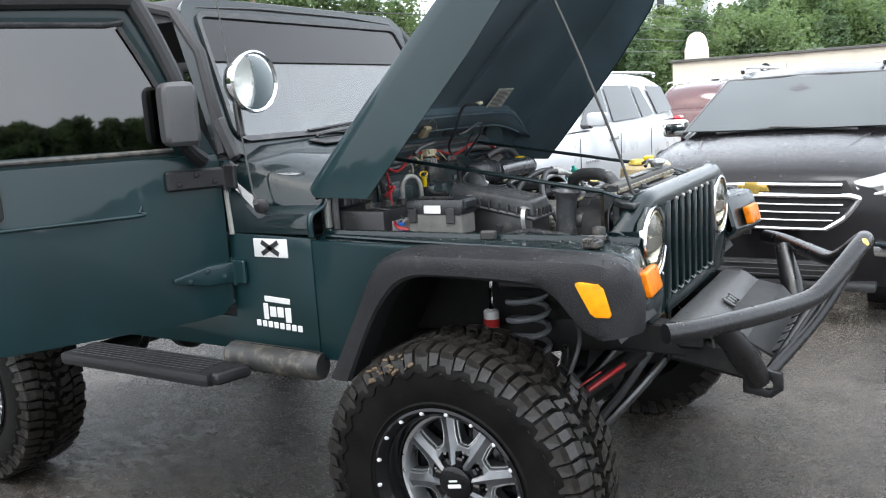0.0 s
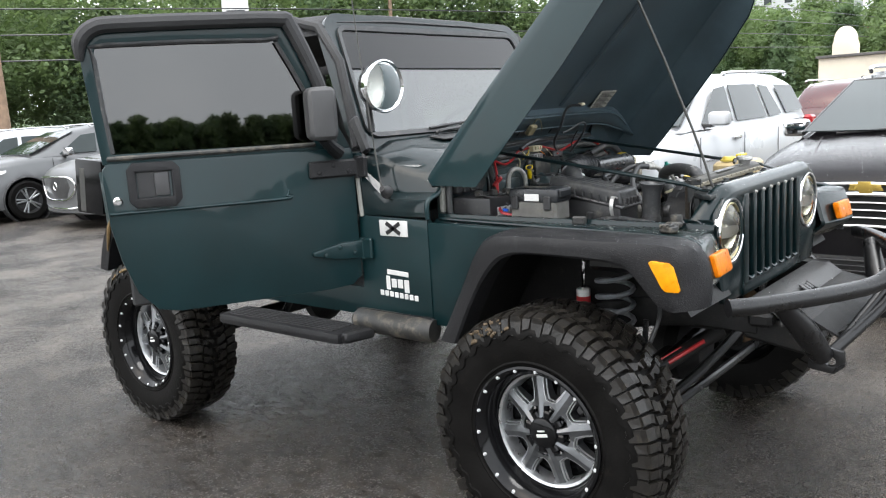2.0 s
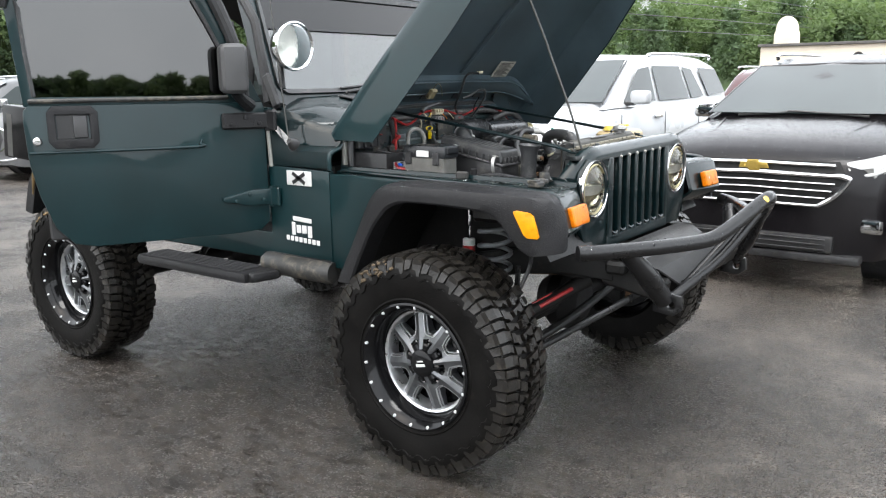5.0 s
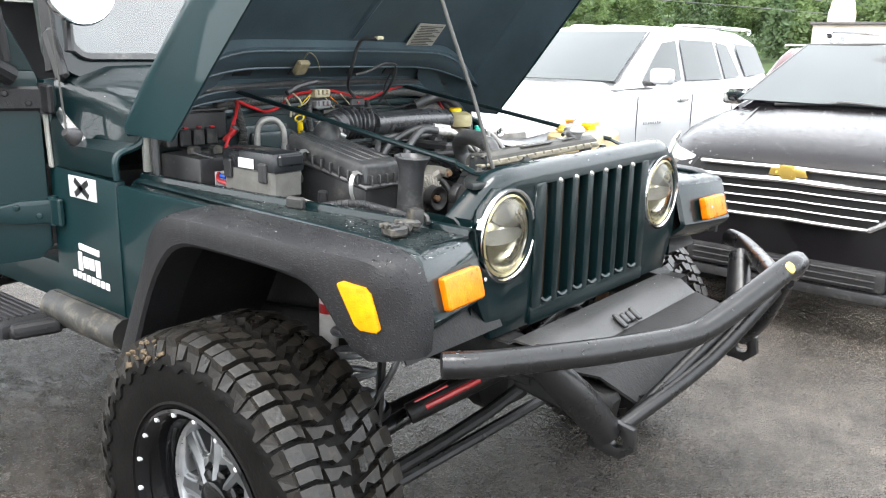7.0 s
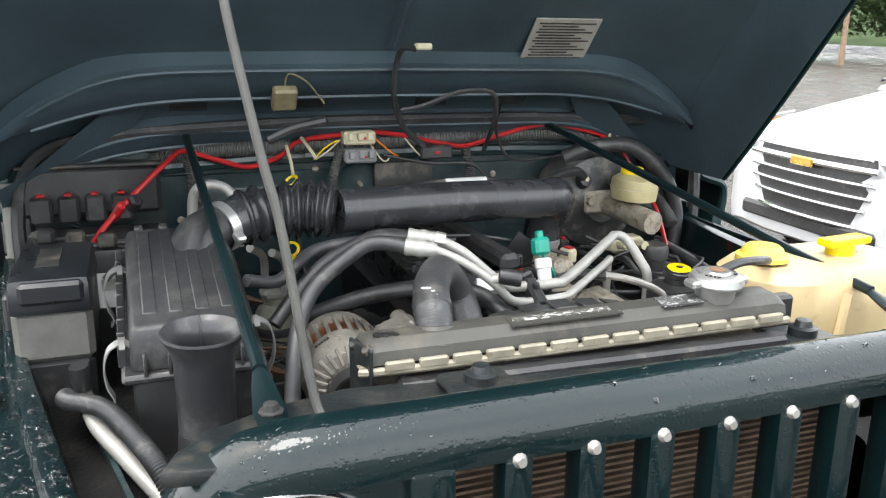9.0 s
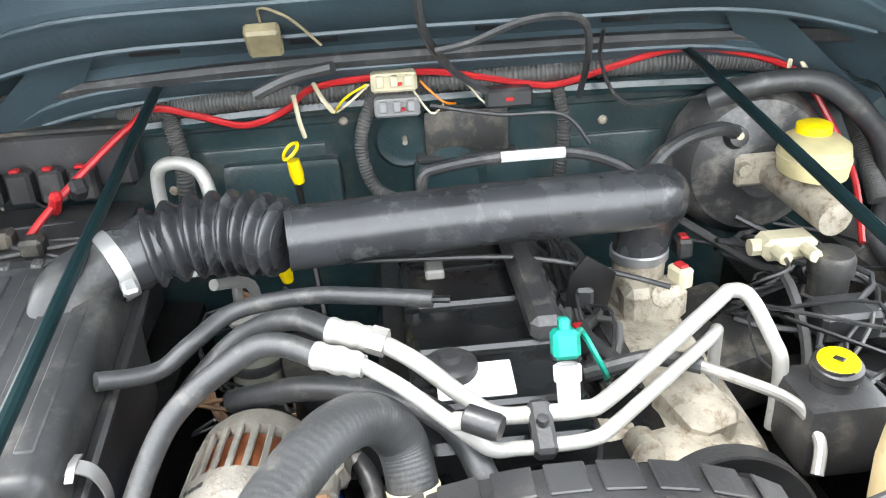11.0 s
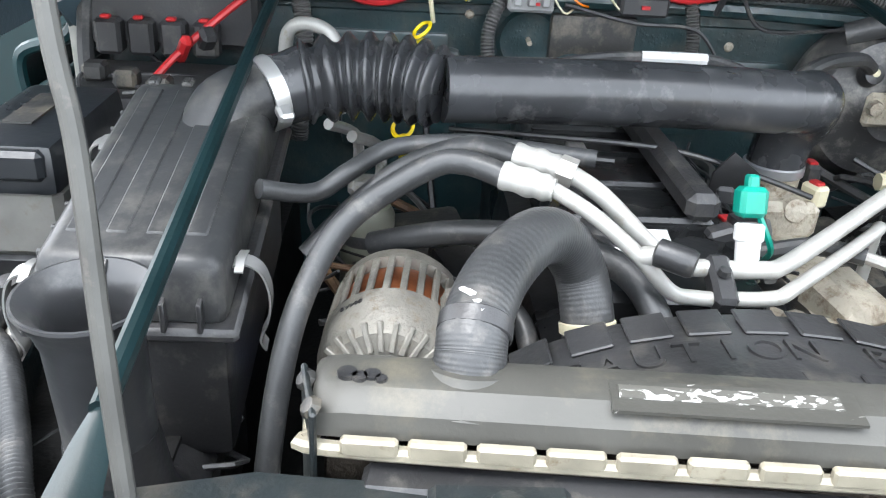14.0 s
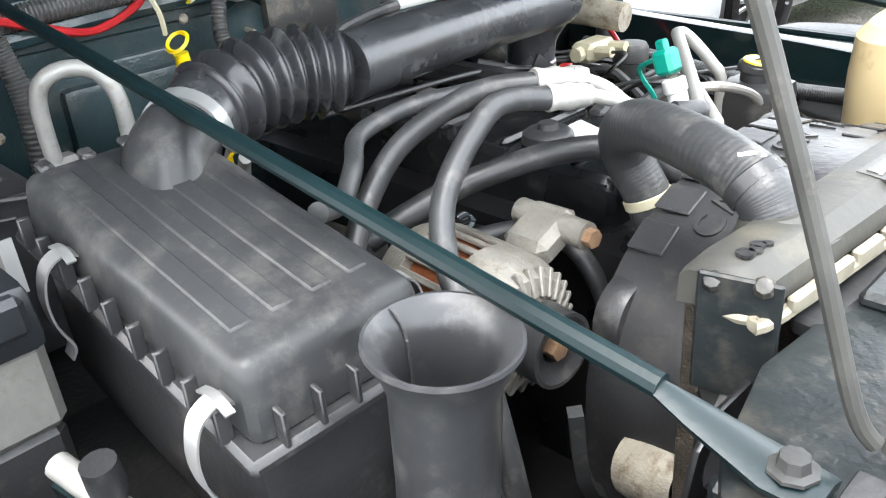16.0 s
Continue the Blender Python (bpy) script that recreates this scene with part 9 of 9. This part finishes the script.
HZ = [(-34.0, 118.0, 0), (-52.0, 122.0, 1)]
for x, y, k in HZ:
    g = hill_north(x, y)
    g += 4.5
    hs = thing("white_house", (x, y, g), "long white house among trees on the hillside", "house", "hill houses")
    part("wall", box((x, y, g + 1.0), (15, 7, 6.8), 0.05), WHITECAR, hs)
    rf = plate([(-4.2, 0), (4.2, 0), (0, 2.0)], "x", -7.8, 15.6, 0)
    rf.transform(Matrix.Translation((x, y, g + 4.4)))
    part("roof", rf, mat("grey_roof", (0.25, 0.25, 0.26), 0.8, 0, 0.2, 2), hs)
    for q in range(5):
        part("window", box((x - 5.5 + 2.7 * q, y - 3.52, g + 2.4), (1.0, 0.08, 1.3), 0.02), CARGLASS, hs)

WOODPOLE = mat("weathered_pole", (0.22, 0.15, 0.10), 0.85, 0, 0.25, 6, bump=0.4, bscale=30)
def utility_pole(x, y, h, label):
    p = thing("utility_pole", (x, y, 0), label, "pole", "utility poles")
    part("post", cyl((x, y, -0.3), (x, y, h), 0.16, 12, r1=0.11), WOODPOLE, p)
    part("cross_arm", box((x, y, h - 0.6), (0.12, 2.4, 0.12), 0.01, (0, 0, 30)), WOODPOLE, p)
    return p
utility_pole(1.42 - 0.9235 * 26, -3.0 + 0.383 * 26, 9.5, "weathered brown wooden utility pole")
utility_pole(1.59 - 0.674 * 55, -3.38 + 0.739 * 55, 9.6, "far wooden utility pole")
utility_pole(1.59 - 0.22 * 75, -3.38 + 0.975 * 75, 6.5, "far wooden utility pole")
x0, y0 = 1.42 - 0.9235 * 26, -3.0 + 0.383 * 26
for k, z in enumerate((3.6, 4.3, 5.0, 5.7, 6.4)):
    w = tube([(x0 - 20, y0 - 26, z + 0.3), (x0, y0, z), (x0 + 8, y0 + 26, z + 0.1), (x0 + 10, y0 + 60, z + 0.6)], 0.02, 5, 4)
    tagged(put("overhead_line", w, PLASTIC), "thin dark overhead line between poles", "cable", "overhead lines")
sx, sy = 1.59 - 0.793 * 34, -3.38 + 0.609 * 34
ps = thing("pylon_sign", (sx, sy, 0), "tall white dealer sign on a post", "sign")
part("post", cyl((sx, sy, 0), (sx, sy, 4.9), 0.10, 12), STEEL, ps)
bd = part("board", box((sx, sy, 5.8), (0.25, 1.0, 2.0), 0.02, (0, 0, -38)), WHITE, ps)
for k, z in enumerate((6.3, 5.75, 5.2)):
    part("sign_bar", box((sx + 0.1, sy - 0.08, z), (0.04, 0.7, 0.16), 0, (0, 0, -38)), PLASTIC, bd)
fx, fy = 1.59 - 0.8785 * 30, -3.38 + 0.478 * 30
fl = thing("flagpole", (fx, fy, 0), "thin flagpole with a hanging striped flag", "flagpole")
part("post", cyl((fx, fy, 0), (fx, fy, 4.6), 0.035, 8), ALU, fl)
FLAG_RED, FLAG_WHITE, FLAG_BLUE = (mat(n, c, 0.8, 0, 0.2, 12) for n, c in (("red_flag_cloth", (0.38, 0.03, 0.05)), ("white_flag_cloth", (0.6, 0.58, 0.56)), ("blue_flag_cloth", (0.02, 0.03, 0.12))))


def fold(j, k):
    return (fx + 0.03 + 0.05 * math.sin(2 * j + 0.8 * k), fy - 0.03 - 0.042 * j, 4.5 - 0.20 * k - 0.03 * j)


flag = part("flag", shell(loft([[fold(j, k) for k in range(3)] for j in (0, 1, 2)]), 0.004), FLAG_BLUE, fl, "limp striped flag")
for j in range(6):
    part("stripe", shell(loft([[fold(q, k) for k in range(2 if j < 2 else 0, 8)] for q in (j, j + 1)]), 0.005), FLAG_WHITE if j % 2 else FLAG_RED, flag)


# ---- rain drops ----
WATER = mat("rain_water", (0.9, 0.92, 0.92), 0.02, 0, 0.0, 5, trans=1.0, rvary=0.01)


def rain_drops(kinds, count, seed, small, large, label, inside):
    """Beads of rain on the upward faces of some things, one object."""
    bpy.context.view_layer.update()
    rng = random.Random(seed)
    tris, weights = [], []
    for ob in list(bpy.data.objects):
        if ob.type != "MESH" or ob.name.split(".")[0] not in kinds:
            continue
        me, mw = ob.data, ob.matrix_world
        me.calc_loop_triangles()
        for tri in me.loop_triangles:
            a, b, c = (mw @ me.vertices[i].co for i in tri.vertices)
            n = (mw.to_3x3() @ tri.normal).normalized()
            if n.z < 0 and ob.name.startswith("body"):
                n = -n
            if n.z > 0.5 and inside((a + b + c) / 3):
                tris.append((a, b, c, n))
                weights.append((b - a).cross(c - a).length)
    vs, fs = [], []
    for a, b, c, n in rng.choices(tris, weights, k=count) if tris else ():
        p, q = sorted((rng.random(), rng.random()))
        at = a * p + b * (q - p) + c * (1 - q)
        r = small + (large - small) * rng.random() ** 3
        frame_of = n.to_track_quat("Z", "Y").to_matrix()
        turn, stretch = rng.random(), rng.uniform(0.75, 1.3)
        i = len(vs)
        for rr, h in ((1.0, -0.05), (0.72, 0.34)):
            for k in range(7):
                ang = 2 * math.pi * (k + turn) / 7
                vs.append(at + frame_of @ Vector((r * rr * math.cos(ang) * stretch, r * rr * math.sin(ang) / stretch, r * h)))
        vs.append(at + frame_of @ Vector((0, 0, r * 0.5)))
        for k in range(7):
            j = (k + 1) % 7
            fs += [(i + k, i + j, i + 7 + j, i + 7 + k), (i + 7 + k, i + 7 + j, i + 14)]
    me = bpy.data.meshes.new("rain_drops")
    me.from_pydata([tuple(v) for v in vs], [], fs)
    me.materials.append(WATER)
    me.shade_smooth()
    return tagged(new("rain_drops", me), label, "water", kind="stuff")


rain_drops(("wing", "wing_front"), 4200, 21, 0.0012, 0.0048, "beads of rain on the dark green wings", lambda p: p.z > 1.09)
rain_drops(("wheel_flare",), 2400, 22, 0.001, 0.004, "beads of rain on the black wheel flares", lambda p: p.x > -0.5 and p.z > 1.0)
rain_drops(("cowl", "grille", "bumper_cover", "bumper"), 1500, 23, 0.001, 0.0038, "beads of rain on the cowl and bumper", lambda p: True)
rain_drops(("body",), 1500, 24, 0.002, 0.007, "beads of rain on the black crossover's bonnet", lambda p: -0.9 < p.x < 1.3 and 2.6 < p.y < 4.1 and p.z > 0.85)
